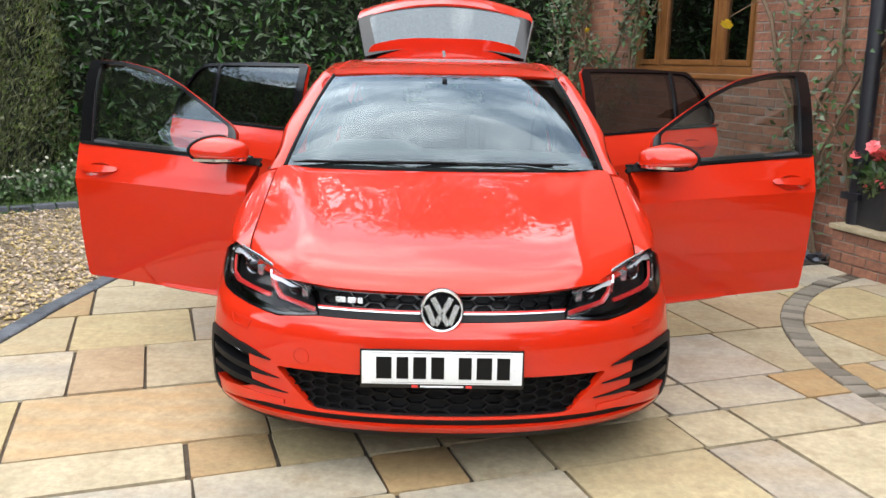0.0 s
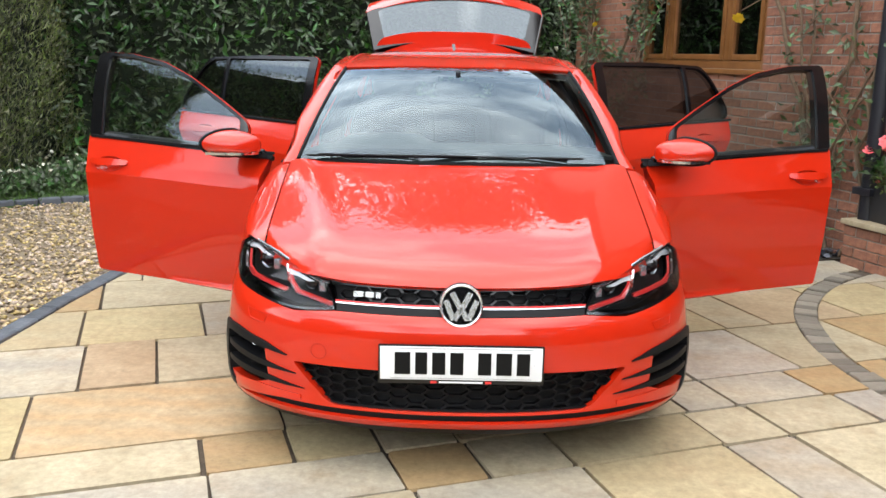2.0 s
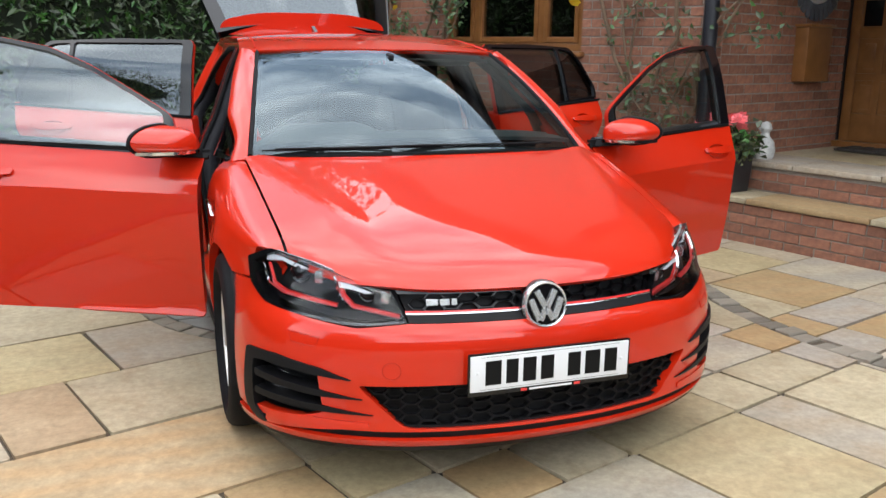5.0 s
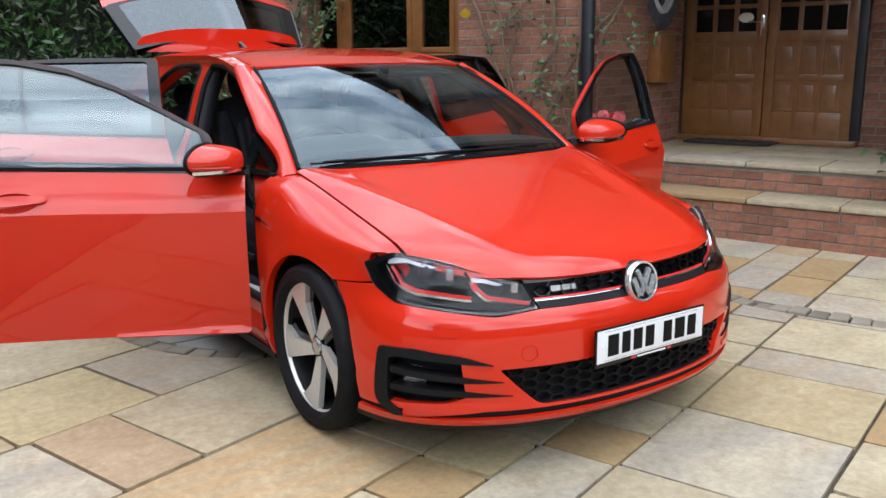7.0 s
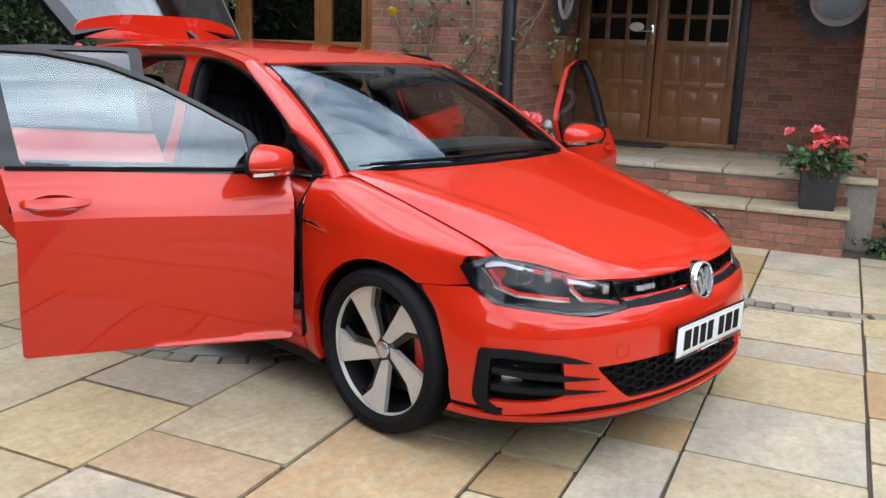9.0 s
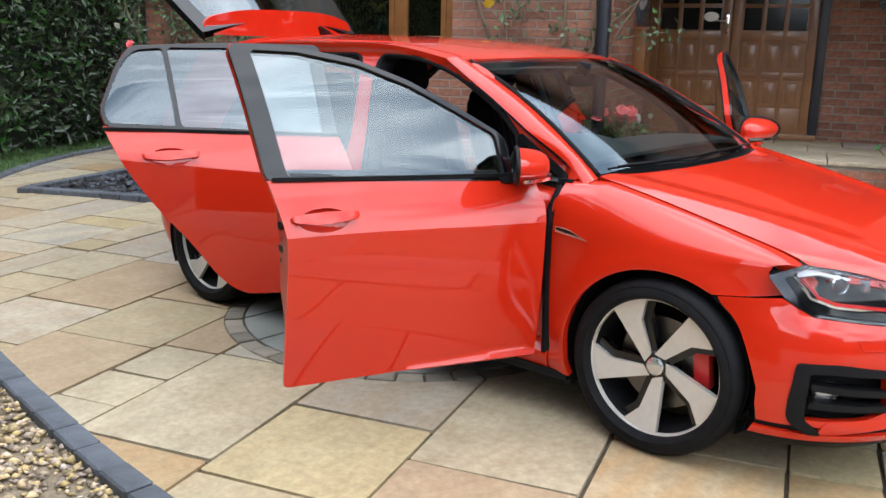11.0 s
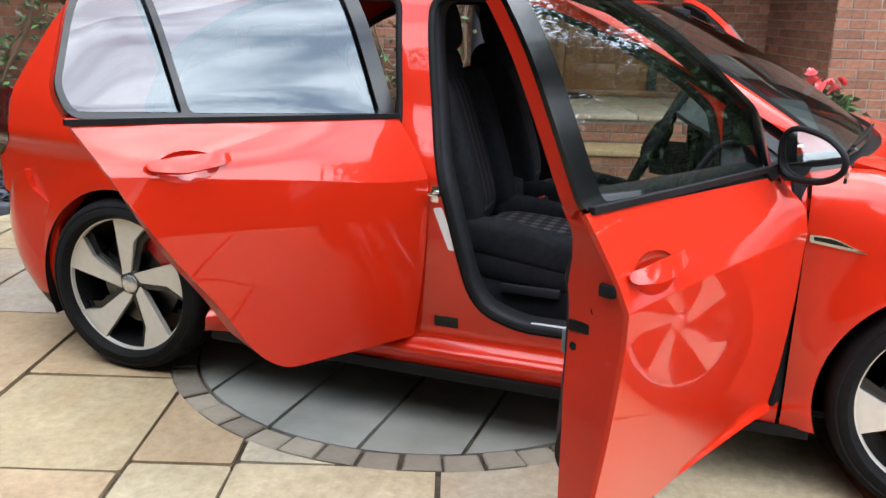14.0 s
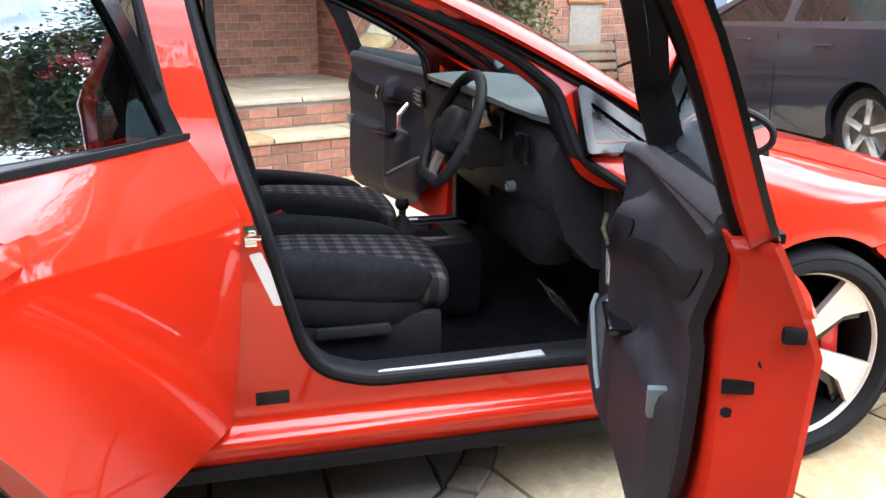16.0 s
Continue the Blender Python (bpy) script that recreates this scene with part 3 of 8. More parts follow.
def np_out(corners, n=6):
    """An outline on the nose from corners (x, z, radius)."""
    return rpoly([(nu(c[0], c[1]), c[1], *(c[2:])) for c in corners], n)


def nose_in(depth):
    def f(u, z):
        x, y, zz = nose_map(u, z)
        e = 1e-3
        x1, y1, _ = nose_map(u + e, z)
        dx, dy = x1 - x, y1 - y
        l = np.hypot(dx, dy)
        return x - dy / l * depth, y + dx / l * depth, zz
    return f


def glass_front(u, t):
    """The windscreen: u from -1 to 1 across, t from the cowl to the roof."""
    bx, by, bz = 0.722 * u, 0.225 + 0.125 * u * u, 0.952 - 0.014 * u * u
    tx, ty, tz = 0.585 * u, 0.93 + 0.15 * u * u, 1.339 - 0.012 * np.abs(u) ** 2.4
    k = 4 * t * (1 - t)
    return bx + (tx - bx) * t, by + (ty - by) * t - 0.016 * k, bz + (tz - bz) * t + 0.026 * k


def pillar_edge(t):
    y = 0.385 + 0.765 * t
    z = 0.928 + 0.013 * np.sin(np.clip(t, 0, 1) * math.pi) + 0.408 * np.maximum(t, 0) ** 0.94 + 0.55 * np.minimum(t, 0)
    return y, z


def build_bodyshell():
    R = 0.352
    for sx, flip in ((1, False), (-1, True)):
        # fender
        def fend(y, v, sx=sx):
            zs = 0.735
            x0 = body_x(y, zs)
            xe = hood_side(y) + 0.004
            ze = hood_z(xe, np.minimum(y, 0.27)) - 0.002
            t = np.clip((v - zs) / 0.265, 0, 1)
            q = ease((y + 0.15) / 0.5)
            px = (1 - t) ** 2 * x0 + 2 * t * (1 - t) * (x0 - 0.012 + 0.004 * q) + t * t * xe
            pz = (1 - t) ** 2 * zs + 2 * t * (1 - t) * (zs + (0.72 + 0.27 * q) * (ze - zs)) + t * t * ze
            low = v <= zs
            return sx * np.where(low, body_x(y, v), px), y, np.where(low, v, pz)
        wheel = arc(0, WR, R, -20, 121, 30)
        out = wheel + [(-0.30, 0.628), (-0.398, 0.645), (-0.338, 0.708), (-0.385, 0.80), (-0.43, 0.90), (-0.468, 1.0), (0.36, 1.0), (0.423, 0.985), (0.423, 0.205)]
        panel("front_fender", out, fend, RED, car, step=0.03, thick=0.03, flip=flip)
        # side frame with both door openings
        fo = rpoly([(0.53, 0.345, 0.05), (0.49, 0.50, 0.1), (0.52, 0.80, 0.06), (0.655, 0.885, 0.04), (0.682, 0.985, 0.03), (0.70, 1.050, 0.03), (0.79, 1.122, 0.05), (0.93, 1.198, 0.1), (1.14, 1.290, 0.15), (1.36, 1.338, 0.1),
                    (1.578, 1.340, 0.06), (1.555, 1.20, 0.2), (1.50, 0.96, 0.2), (1.44, 0.765, 0.2), (1.40, 0.60, 0.15), (1.345, 0.40, 0.10), (1.20, 0.348, 0.05)])
        ro = rpoly([(1.585, 0.345, 0.07), (1.575, 0.70, 0.2), (1.635, 1.06, 0.2), (1.690, 1.340, 0.06), (2.16, 1.33, 0.15), (2.50, 1.14, 0.12), (2.54, 0.98, 0.06),
                    (2.40, 0.72, 0.15), (2.22, 0.55, 0.15), (2.10, 0.345, 0.08)])
        tri = rpoly([(0.475, 0.922, 0.008), (0.636, 1.028, 0.008), (0.634, 0.930, 0.008)])
        rear_arch = [(p[0], p[1]) for p in arc(AXLE, WR, R, 200, -12, 40)]
        top = [(y, float(roof_edge(y))) for y in np.linspace(2.98, 1.16, 24)]
        pil = [(float(a), float(b)) for a, b in (pillar_edge(t) for t in np.linspace(0.98, 0.0, 14))]
        out = [(0.434, 0.205), (2.28, 0.205)] + rear_arch + [(3.05, 0.25), (3.10, 0.55), (3.235, 0.60), (3.245, 0.72), (3.19, 0.80), (3.17, 0.98), (3.06, 1.20)] + top + pil + [(0.434, 0.90)]

        def recessed(y, z, sx=sx):
            in_y = 1 / (1 + np.exp(-np.clip((y - 0.45) / 0.012, -40, 40))) / (1 + np.exp(np.clip((y - (2.47 + 0.12 * np.clip((z - 0.3) / 0.6, 0, 1))) / 0.012, -40, 40)))
            r = np.hypot(y - AXLE, z - WR)
            in_y = in_y / (1 + np.exp(-np.clip((r - 0.42) / 0.012, -40, 40)))
            in_z = 1 / (1 + np.exp(-np.clip((z - 0.272) / 0.008, -40, 40))) / (1 + np.exp(np.clip((z - (roof_edge(y) - 0.03)) / 0.010, -40, 40)))
            return sx * (body_x(y, z) - 0.048 * in_y * in_z), y, z
        panel("side_frame", out, recessed, RED, car, "red side frame with door openings", holes=(fo, ro, tri), step=0.028, thick=0.07, flip=flip)
        for loop in (fo, ro):
            pts = resample(loop, 0.04)
            x, y, z = recessed(pts[:, 0], pts[:, 1])
            sweep("door_seal", [(a - sx * 0.008, b, c) for a, b, c in zip(x, y, z)], ring_section(0.014, 8), RUBBER, car, "black rubber door seal", closed=True, up=(1, 0, 0))
            # black lining of the opening inside the seal
            mid = pts.mean(0)
            away = (mid - pts) / np.linalg.norm(mid - pts, axis=1)[:, None]
            vs, fs, n = [], [], len(pts)
            for i in range(n):
                for dx, k in ((0.012, 0.001), (0.012, 0.007), (0.088, 0.020), (0.088, 0.002)):
                    vs.append((x[i] - sx * dx, y[i] + away[i, 0] * k, z[i] + away[i, 1] * k))
                j = (i + 1) % n
                fs += [(4 * i + q, 4 * j + q, 4 * j + (q + 1) % 4, 4 * i + (q + 1) % 4) for q in range(4)]
            raw("opening_lining", vs, fs, TRIM, car, "black lining of the door opening")
        # windscreen pillar
        def pil_map(s, t, sx=sx):
            gx, gy, gz = glass_front(np.ones_like(t), t)
            y, z = pillar_edge(t)
            x = body_x(y, z)
            s = s / 0.1
            k = 4 * s * (1 - s) * 0.016
            return sx * (gx + (x - gx) * s + k * 0.7), gy + (y - gy) * s - k * 0.5, gz + (z - gz) * s + k * 0.8
        panel("windscreen_pillar", [(0.0, -0.03), (0.1, -0.05), (0.1, 0.99), (0.0, 0.99)], pil_map, RED, car, step=0.02, thick=0.02, flip=flip)
        def lining_map(s, t, sx=sx):
            x, y, z = pil_map(s, t)
            return x - sx * 0.030, y + 0.012, z - 0.020
        panel("pillar_lining", [(0.0, 0.02), (0.1, 0.02), (0.1, 0.97), (0.0, 0.97)], lining_map, TRIM, car, "black lining of the windscreen pillar", step=0.03, thick=0.008, flip=flip)
        sweep("windscreen_trim", [tuple(float(c) * (sx if i == 0 else 1) for i, c in enumerate(glass_front(np.array(0.985), np.array(t)))) for t in np.linspace(0.0, 1, 20)],
              ring_section(0.009, 6), RUBBER, car)
        # fixed triangular window behind the windscreen pillar
        tri_out = rpoly([(0.440, 0.905, 0.006), (0.440, 0.936, 0.01), (0.655, 1.070, 0.012), (0.668, 1.060, 0.008), (0.656, 0.908, 0.01)])
        ql = panel("quarter_light_frame", tri_out, side_map(sx, 0.004), GLOSS, car, "black frame of the fixed quarter window", holes=[tri], step=0.03, thick=0.040, flip=flip)
        panel("quarter_light_rim", rpoly([(0.460, 0.914, 0.008), (0.645, 1.044, 0.008), (0.643, 0.920, 0.008)]), side_map(sx, 0.056), TRIM_GREY, ql, "", holes=[rpoly([(0.469, 0.918, 0.008), (0.639, 1.035, 0.008), (0.637, 0.926, 0.008)])], step=0.03, thick=0.004, flip=not flip)
        qg = panel("quarter_light", tri, side_map(sx, 0.014), QUARTER, ql, "", step=0.05, thick=0.004, flip=flip)
        qg.visible_shadow = False
        # black strip behind the fender: the seal plus the gap's painted shadow
        sweep("hinge_seal", [(sx * (float(body_x(y, z)) - 0.030), y, z) for y, z in ((0.446, 0.26), (0.446, 0.45), (0.446, 0.65), (0.446, 0.80), (0.448, 0.885))], ring_section(0.026, 8), RUBBER, car, "black strip of rubber seal and painted shadow in the hinge gap", up=(1, 0, 0))
        xs_ = float(body_x(1.467, 0.76)) - 0.048
        st = box("door_striker", *sorted((sx * (xs_ - 0.004), sx * (xs_ + 0.005))), 1.455, 1.482, 0.735, 0.785, CHROME, car, "steel door striker", bevel=0.003)
        sweep("striker_loop", [(sx * xs_, 1.478, 0.765), (sx * (xs_ + 0.034), 1.476, 0.765), (sx * (xs_ + 0.036), 1.450, 0.763), (sx * xs_, 1.446, 0.763)], ring_section(0.005, 8), CHROME, st)
        panel("pillar_sticker", rpoly([(1.395, 0.585, 0.006), (1.425, 0.585, 0.006), (1.475, 0.715, 0.006), (1.447, 0.720, 0.006)]), side_map(sx, 0.0475), WHITE, car, "white paper pillar label", step=0.04, thick=0.001, flip=flip)
        panel("type_plate", rpoly([(1.397, 0.318, 0.004), (1.478, 0.318, 0.004), (1.478, 0.356, 0.004), (1.397, 0.356, 0.004)]), side_map(sx, 0.0475), GLOSS, car, "black type label", step=0.04, thick=0.001, flip=flip)
        # sill skirt
        sec = [(-0.02, -0.006), (0.018, -0.006), (0.024, 0.004), (0.018, 0.026), (-0.02, 0.026)]
        sweep("side_skirt", [(sx * (0.835 + 0.012 * math.sin(math.pi * (y - 0.34) / 1.92)), y, 0.178) for y in np.linspace(0.345, 2.275, 16)],
              [(-a * sx, b) for a, b in sec][::(1 if sx < 0 else -1)], BLACK, car, "black sill skirt")
        # arch liners
        for cy in (0.0, AXLE):
            prof = arc(cy, WR, R + 0.002, -25, 205, 30)
            verts, faces = [], []
            for i, (y, z) in enumerate(prof):
                verts += [(sx * 0.855, y, z), (sx * 0.50, y, z)]
                if i:
                    faces.append((2 * i - 2, 2 * i - 1, 2 * i + 1, 2 * i))
            raw("wheel_arch_liner", verts, faces, BLACK, car)
            panel("arch_wall", arc(cy, WR, R + 0.002, -25, 205, 30), lambda y, z: (sx * 0.52 + 0 * y, y, z), BLACK, car, step=0.3, thick=0.01, flip=sx < 0)
    # roof
    u = [(x, 0.94 + 0.16 * (x / 0.6) ** 2) for x in np.linspace(-0.6, 0.6, 21)]
    r = [(x, 2.99 - 0.06 * (x / 0.6) ** 2) for x in np.linspace(0.6, -0.6, 21)]
    panel("roof", u + r, roof_map, RED, car, step=0.06, thick=0.02)
    panel("headliner", u + r, lambda a, y: (roof_map(a, y)[0] * 0.97, y, roof_map(a, y)[2] - 0.045), LINER, car, step=0.12, thick=0.004)
    for sx in (1, -1):
        sweep("roof_ditch", [tuple(float(c) for c in (sx * float(roof_map(np.array(0.535), np.array(y))[0]), y, float(roof_map(np.array(0.535), np.array(y))[2]) - 0.002)) for y in np.linspace(1.12, 2.95, 20)],
              ring_section(0.006, 6), RED_IN, car)
    # hood
    xs = np.linspace(-0.70, 0.70, 41)
    front = [(x, float(hood_front(x))) for x in xs]
    rear = [(x, 0.185 + 0.13 * (x / 0.72) ** 2) for x in np.linspace(0.737, -0.737, 31)]
    panel("hood", front + rear, lambda x, y: (x, y, hood_z(x, y)), RED, car, step=0.035, thick=0.022)
    # scuttle
    panel("scuttle", [(x, 0.17 + 0.13 * (x / 0.72) ** 2) for x in np.linspace(-0.72, 0.72, 21)] + [(x, 0.262 + 0.13 * (x / 0.72) ** 2) for x in np.linspace(0.72, -0.72, 21)],
          lambda x, y: (x, y, 0.928 - 0.02 * (x / 0.72) ** 2 + 0.12 * (y - 0.2)), BLACK, car, step=0.06, thick=0.03)
    # windscreen
    g = panel("windscreen", [(-0.985, 0.0), (0.985, 0.0), (0.985, 0.995), (-0.985, 0.995)], glass_front, SCREEN, car, "windscreen mirroring the sky", step=0.08, thick=0.004)
    g.visible_shadow = False


def build_nose():
    lg = np_out([(-0.56, 0.392, 0.015), (-0.43, 0.262, 0.03), (0.43, 0.262, 0.03), (0.56, 0.392, 0.015), (0.3, 0.396), (-0.3, 0.396)])
    fog = [(0.650, 0.300, 0.01), (0.70, 0.280, 0.03), (0.79, 0.272, 0.02), (0.832, 0.270, 0.02), (0.828, 0.452, 0.02), (0.76, 0.445, 0.03), (0.665, 0.420, 0.01)]
    fogs = [np_out([(sx * c[0], *c[1:]) for c in fog][::sx]) for sx in (1, -1)]
    top = [(-0.815, 0.644), (-0.785, 0.594), (-0.705, 0.580), (-0.555, 0.560), (-0.41, 0.574), (0.41, 0.574), (0.555, 0.560), (0.705, 0.580), (0.785, 0.594), (0.815, 0.644)]
    tops = [(nu(x, z), z) for x, z in top]
    end = [(1.228, 0.6165), (1.178, 0.50), (1.114, 0.35), (1.112, 0.245)]
    bot = [(nu(x, 0.252), 0.252 + 0 * x) for x in np.linspace(0.75, -0.75, 31)]
    out = [(-a, z) for a, z in end[::-1]] + tops + end + bot
    panel("front_bumper", out, nose_map, RED, car, holes=[lg] + fogs, step=0.028, thick=0.03)
    # splitter: black slot, red blade, black lip
    for nm, z0, z1, d, mat in (("bumper_slot", 0.210, 0.268, 0.011, BLACK), ("splitter_blade", 0.197, 0.222, -0.003, RED), ("splitter_lip", 0.158, 0.1965, -0.004, BLACK)):
        ue = 1.118
        panel(nm, [(-ue, z0), (-0.6, z0), (0.6, z0), (ue, z0), (ue, z1), (-ue, z1)], nose_in(d), mat, car, step=0.03, thick=0.05)
    panel("undertray", [(-0.74, -0.60), (-0.5, -0.74), (0.5, -0.74), (0.74, -0.60), (0.74, 2.9), (-0.74, 2.9)], lambda x, y: (x, y, 0.215 + 0 * x), BLACK, car, step=0.5, thick=0.02)
    return lg, fogs


build_bodyshell()
build_nose()


# ---- wheels ----
def build_wheel():
    w = lathe("wheel", [(0.240, 0.060), (0.246, 0.070), (0.250, 0.078), (0.247, 0.085), (0.241, 0.082), (0.237, 0.070)],
              ALLOY, None, "", 64)
    lathe("tyre", [(0.235, -0.105), (0.262, -0.112), (0.296, -0.106), (0.311, -0.092), (WR, -0.06), (WR, -0.035), (0.312, -0.033), (0.312, -0.027), (WR, -0.025), (WR, 0.025), (0.312, 0.027), (0.312, 0.033), (WR, 0.035), (WR, 0.062),
                   (0.311, 0.092), (0.300, 0.104), (0.292, 0.107), (0.288, 0.105), (0.275, 0.111), (0.262, 0.112), (0.250, 0.100), (0.244, 0.084)], RUBBER, w, "black low-profile tyre", 72)
    lathe("barrel", [(0.222, -0.10), (0.224, 0.03), (0.239, 0.068)], BLACK, w, "", 48)
    lathe("brake_disc", [(0.07, 0.0), (0.165, 0.0), (0.165, -0.02), (0.07, -0.02)], STEEL, w, "", 48)
    # five blades, each with a dark window beside it
    blade = rpoly([(0.026, 0.034, 0.002), (0.232, 0.062, 0.003), (0.243, 0.0, 0.12), (0.232, -0.072, 0.003), (0.166, -0.020, 0.004), (0.046, -0.002, 0.004)])
    dark = rpoly([(0.04, 0.004), (0.166, -0.016), (0.230, -0.068), (0.218, -0.098), (0.160, -0.046), (0.045, -0.026)])
    for i in range(5):
        a = radians(72 * i + 40)
        c, s = math.cos(a), math.sin(a)

        def bmap(u, v, c=c, s=s):
            d = 0.060 + 0.020 * np.clip((u - 0.05) / 0.18, 0, 1) - 0.05 * np.maximum(-v - 0.01, 0) * (u > 0.03)
            return d, u * c - v * s, u * s + v * c
        panel("blade", blade, bmap, ALLOY, w, "machined alloy blade", step=0.03, thick=0.022)
        panel("dark_spoke", dark, lambda u, v, c=c, s=s: (0.052 + 0 * u, u * c - v * s, u * s + v * c), GLOSS, w, "gloss black spoke", step=0.04, thick=0.03)
    lathe("hub", [(0.0, 0.058), (0.045, 0.058), (0.062, 0.045), (0.07, 0.0)], GLOSS, w, "", 32)
    cap = lathe("hub_cap", [(0.0, 0.070), (0.026, 0.070), (0.032, 0.066), (0.034, 0.055)], SILVER, w, "round silver hub cap", 32)
    return w


wheel0 = build_wheel()
cal = box("brake_caliper", -0.04, 0.012, 0.115, 0.175, -0.075, 0.075, RED_TRIM, wheel0, "red brake caliper", bevel=0.012)
wheel0.parent = car
wheel0.matrix_basis = pose(-0.772, 0, WR, 6, 0, 180)
for wx, wy, wr, roll in ((-0.765, AXLE, 180, 44), (0.772, 0, 0, 18), (0.765, AXLE, 0, 30)):
    copy_thing(wheel0, pose(wx, wy, WR, roll, 0, wr))


# ---- doors ----
def pillow(name, w, d, h, mat, parent, label="", p=2.6, n=14):
    """A padded block: a superellipsoid."""
    verts, faces = [], []
    for i in range(n + 1):
        b = -math.pi / 2 + math.pi * i / n
        for j in range(2 * n):
            a = 2 * math.pi * j / (2 * n)
            f = lambda c: math.copysign(abs(c) ** (2 / p), c)  # noqa: E731
            verts.append((w / 2 * f(math.cos(a)) * f(math.cos(b)), d / 2 * f(math.sin(a)) * f(math.cos(b)), h / 2 * f(math.sin(b))))
    for i in range(n):
        for j in range(2 * n):
            a, b = i * 2 * n + j, i * 2 * n + (j + 1) % (2 * n)
            faces.append((a, b, b + 2 * n, a + 2 * n))
    return raw(name, verts, faces, mat, parent, label)


def door_shape(front):
    if front:
        lower = rpoly([(0.500, 0.268, 0.02), (1.478, 0.300, 0.02), (1.478, 0.50, 0.2), (1.468, 0.80, 0.1), (1.506, 0.975), (0.490, 0.925), (0.502, 0.80, 0.1)])
        frame_out = [(0.604, 0.926), (1.508, 0.974), (1.566, 1.385), (1.36, 1.378), (1.15, 1.341), (0.97, 1.273), (0.80, 1.184), (0.650, 1.098), (0.612, 1.066)]
        frame_in = [(0.640, 0.944), (1.440, 0.984), (1.498, 1.366), (1.34, 1.359), (1.14, 1.321), (0.965, 1.253), (0.80, 1.165), (0.656, 1.084)]
        return lower, rpoly([(a, b, 0.03) for a, b in frame_out]), rpoly([(a, b, 0.02) for a, b in frame_in])
    lower = rpoly([(1.492, 0.284, 0.02), (1.985, 0.307, 0.05), (2.09, 0.38, 0.1), (2.21, 0.56, 0.1), (2.33, 0.70, 0.1), (2.465, 0.90, 0.1), (2.525, 1.045), (1.552, 0.986), (1.522, 0.90, 0.1), (1.498, 0.80, 0.1), (1.492, 0.5, 0.1)])
    frame_out = [(1.555, 0.983), (2.512, 1.043), (2.532, 1.11), (2.455, 1.285), (2.395, 1.362), (2.0, 1.380), (1.592, 1.376)]
    frame_in = [(1.616, 0.999), (2.218, 1.037), (2.247, 1.356), (1.645, 1.360)]
    return lower, rpoly([(a, b, 0.03) for a, b in frame_out]), rpoly([(a, b, 0.02) for a, b in frame_in])


def build_door(front, sx, angle):
    hy = 0.440 if front else 1.508
    flip = sx < 0
    lower, fo, fi = door_shape(front)
    m = side_map(sx)
    h0 = hy + (0.900 if front else 0.767)
    hz = 0.862 if front else 0.935
    cup = [(h0 + 0.005 + 0.085 * math.cos(a), hz - 0.012 + 0.036 * math.sin(a)) for a in np.linspace(0, 2 * math.pi, 24, endpoint=False)]
    d = panel("front_door" if front else "rear_door", lower, m, RED, car,
              ("open red front door" if front else "open red rear door"), holes=[cup], step=0.03, thick=0.010, flip=flip, cuts=[[(y, z + float(crease_lift(y))) for y in np.arange(lower[:, 0].min() - 0.02, lower[:, 0].max() + 0.04, 0.03)] for z in (0.8025, 0.8075)])
    holes = [fi]
    if not front:
        q = rpoly([(2.238, 1.039, 0.01), (2.498, 1.057, 0.02), (2.516, 1.11, 0.03), (2.440, 1.284, 0.08), (2.384, 1.345, 0.04), (2.266, 1.354, 0.02)])
        holes.append(q)
    fm = side_map(sx, -0.002)
    panel("window_frame", fo, fm, GLOSS, d, "black window frame", holes=holes, step=0.04, thick=0.010, flip=flip, back=True)
    panel("window_frame_inner", fo, side_map(sx, 0.0090), RED_IN, d, "red inside of the window frame", holes=[np.asarray(h).mean(0) + (np.asarray(h) - np.asarray(h).mean(0)) * (1.05, 1.068) for h in holes], step=0.04, thick=0.027, flip=flip, back=True)
    for h in holes:
        c = np.asarray(h).mean(0)
        panel("glass_channel", c + (np.asarray(h) - c) * (1.055, 1.075), side_map(sx, 0.0105), RUBBER, d, "", holes=[c + (np.asarray(h) - c) * 0.998], step=0.05, thick=0.038, flip=flip, back=True)
    gm = side_map(sx, 0.010)
    glass = GLASS if front else PRIVACY
    gl = panel("window_glass", fi, gm, glass, d, "", step=0.06, thick=0.004, flip=flip)
    gl.visible_shadow = False
    if not front:
        gq = panel("quarter_glass", holes[1], gm, glass, d, "", step=0.06, thick=0.004, flip=flip)
        gq.visible_shadow = False
    # waist strip
    ends = (0.47, 1.49) if front else (1.55, 2.53)
    zz = (0.940, 0.977) if front else (0.990, 1.036)
    pts = [(y, zz[0] + (zz[1] - zz[0]) * (y - ends[0]) / (ends[1] - ends[0])) for y in np.linspace(*ends, 12)]
    sweep("waist_strip", [(sx * (float(body_x(y, z)) + 0.004), y, z) for y, z in pts], [(-0.006, -0.006), (0.006, -0.006), (0.006, 0.007), (-0.006, 0.007)], RUBBER, d)
    # edge shell and inner skin
    y0, y1 = lower[:, 0].min(), lower[:, 0].max()

    def step_in(y, z):
        f = (y - y0) / (y1 - y0)
        return y + 0.02 * (1 - f) - f ** 4 * (0.02 + 0.055 * np.clip((0.62 - z) / 0.35, 0, 1)), z + 0.03 * np.clip((0.45 - z) / 0.15, 0, 1)

    def deep(y, z):
        f = np.clip((y - y0) / (y1 - y0), 0, 1)
        return (0.095 + 0.035 * np.clip((z - 0.3) / 0.5, 0, 1)) * (1 if front else 1 - 0.7 * f ** 2) - (0.070 * ease((z - 0.80) / 0.15) if front else 0)
    inner = np.stack(step_in(lower[:, 0], lower[:, 1]), 1)
    panel("door_inner", inner, lambda y, z: (sx * (body_x(y, z) - deep(y, z)), y, z), RED_IN, d, "", step=0.06, thick=0.004, flip=not flip)
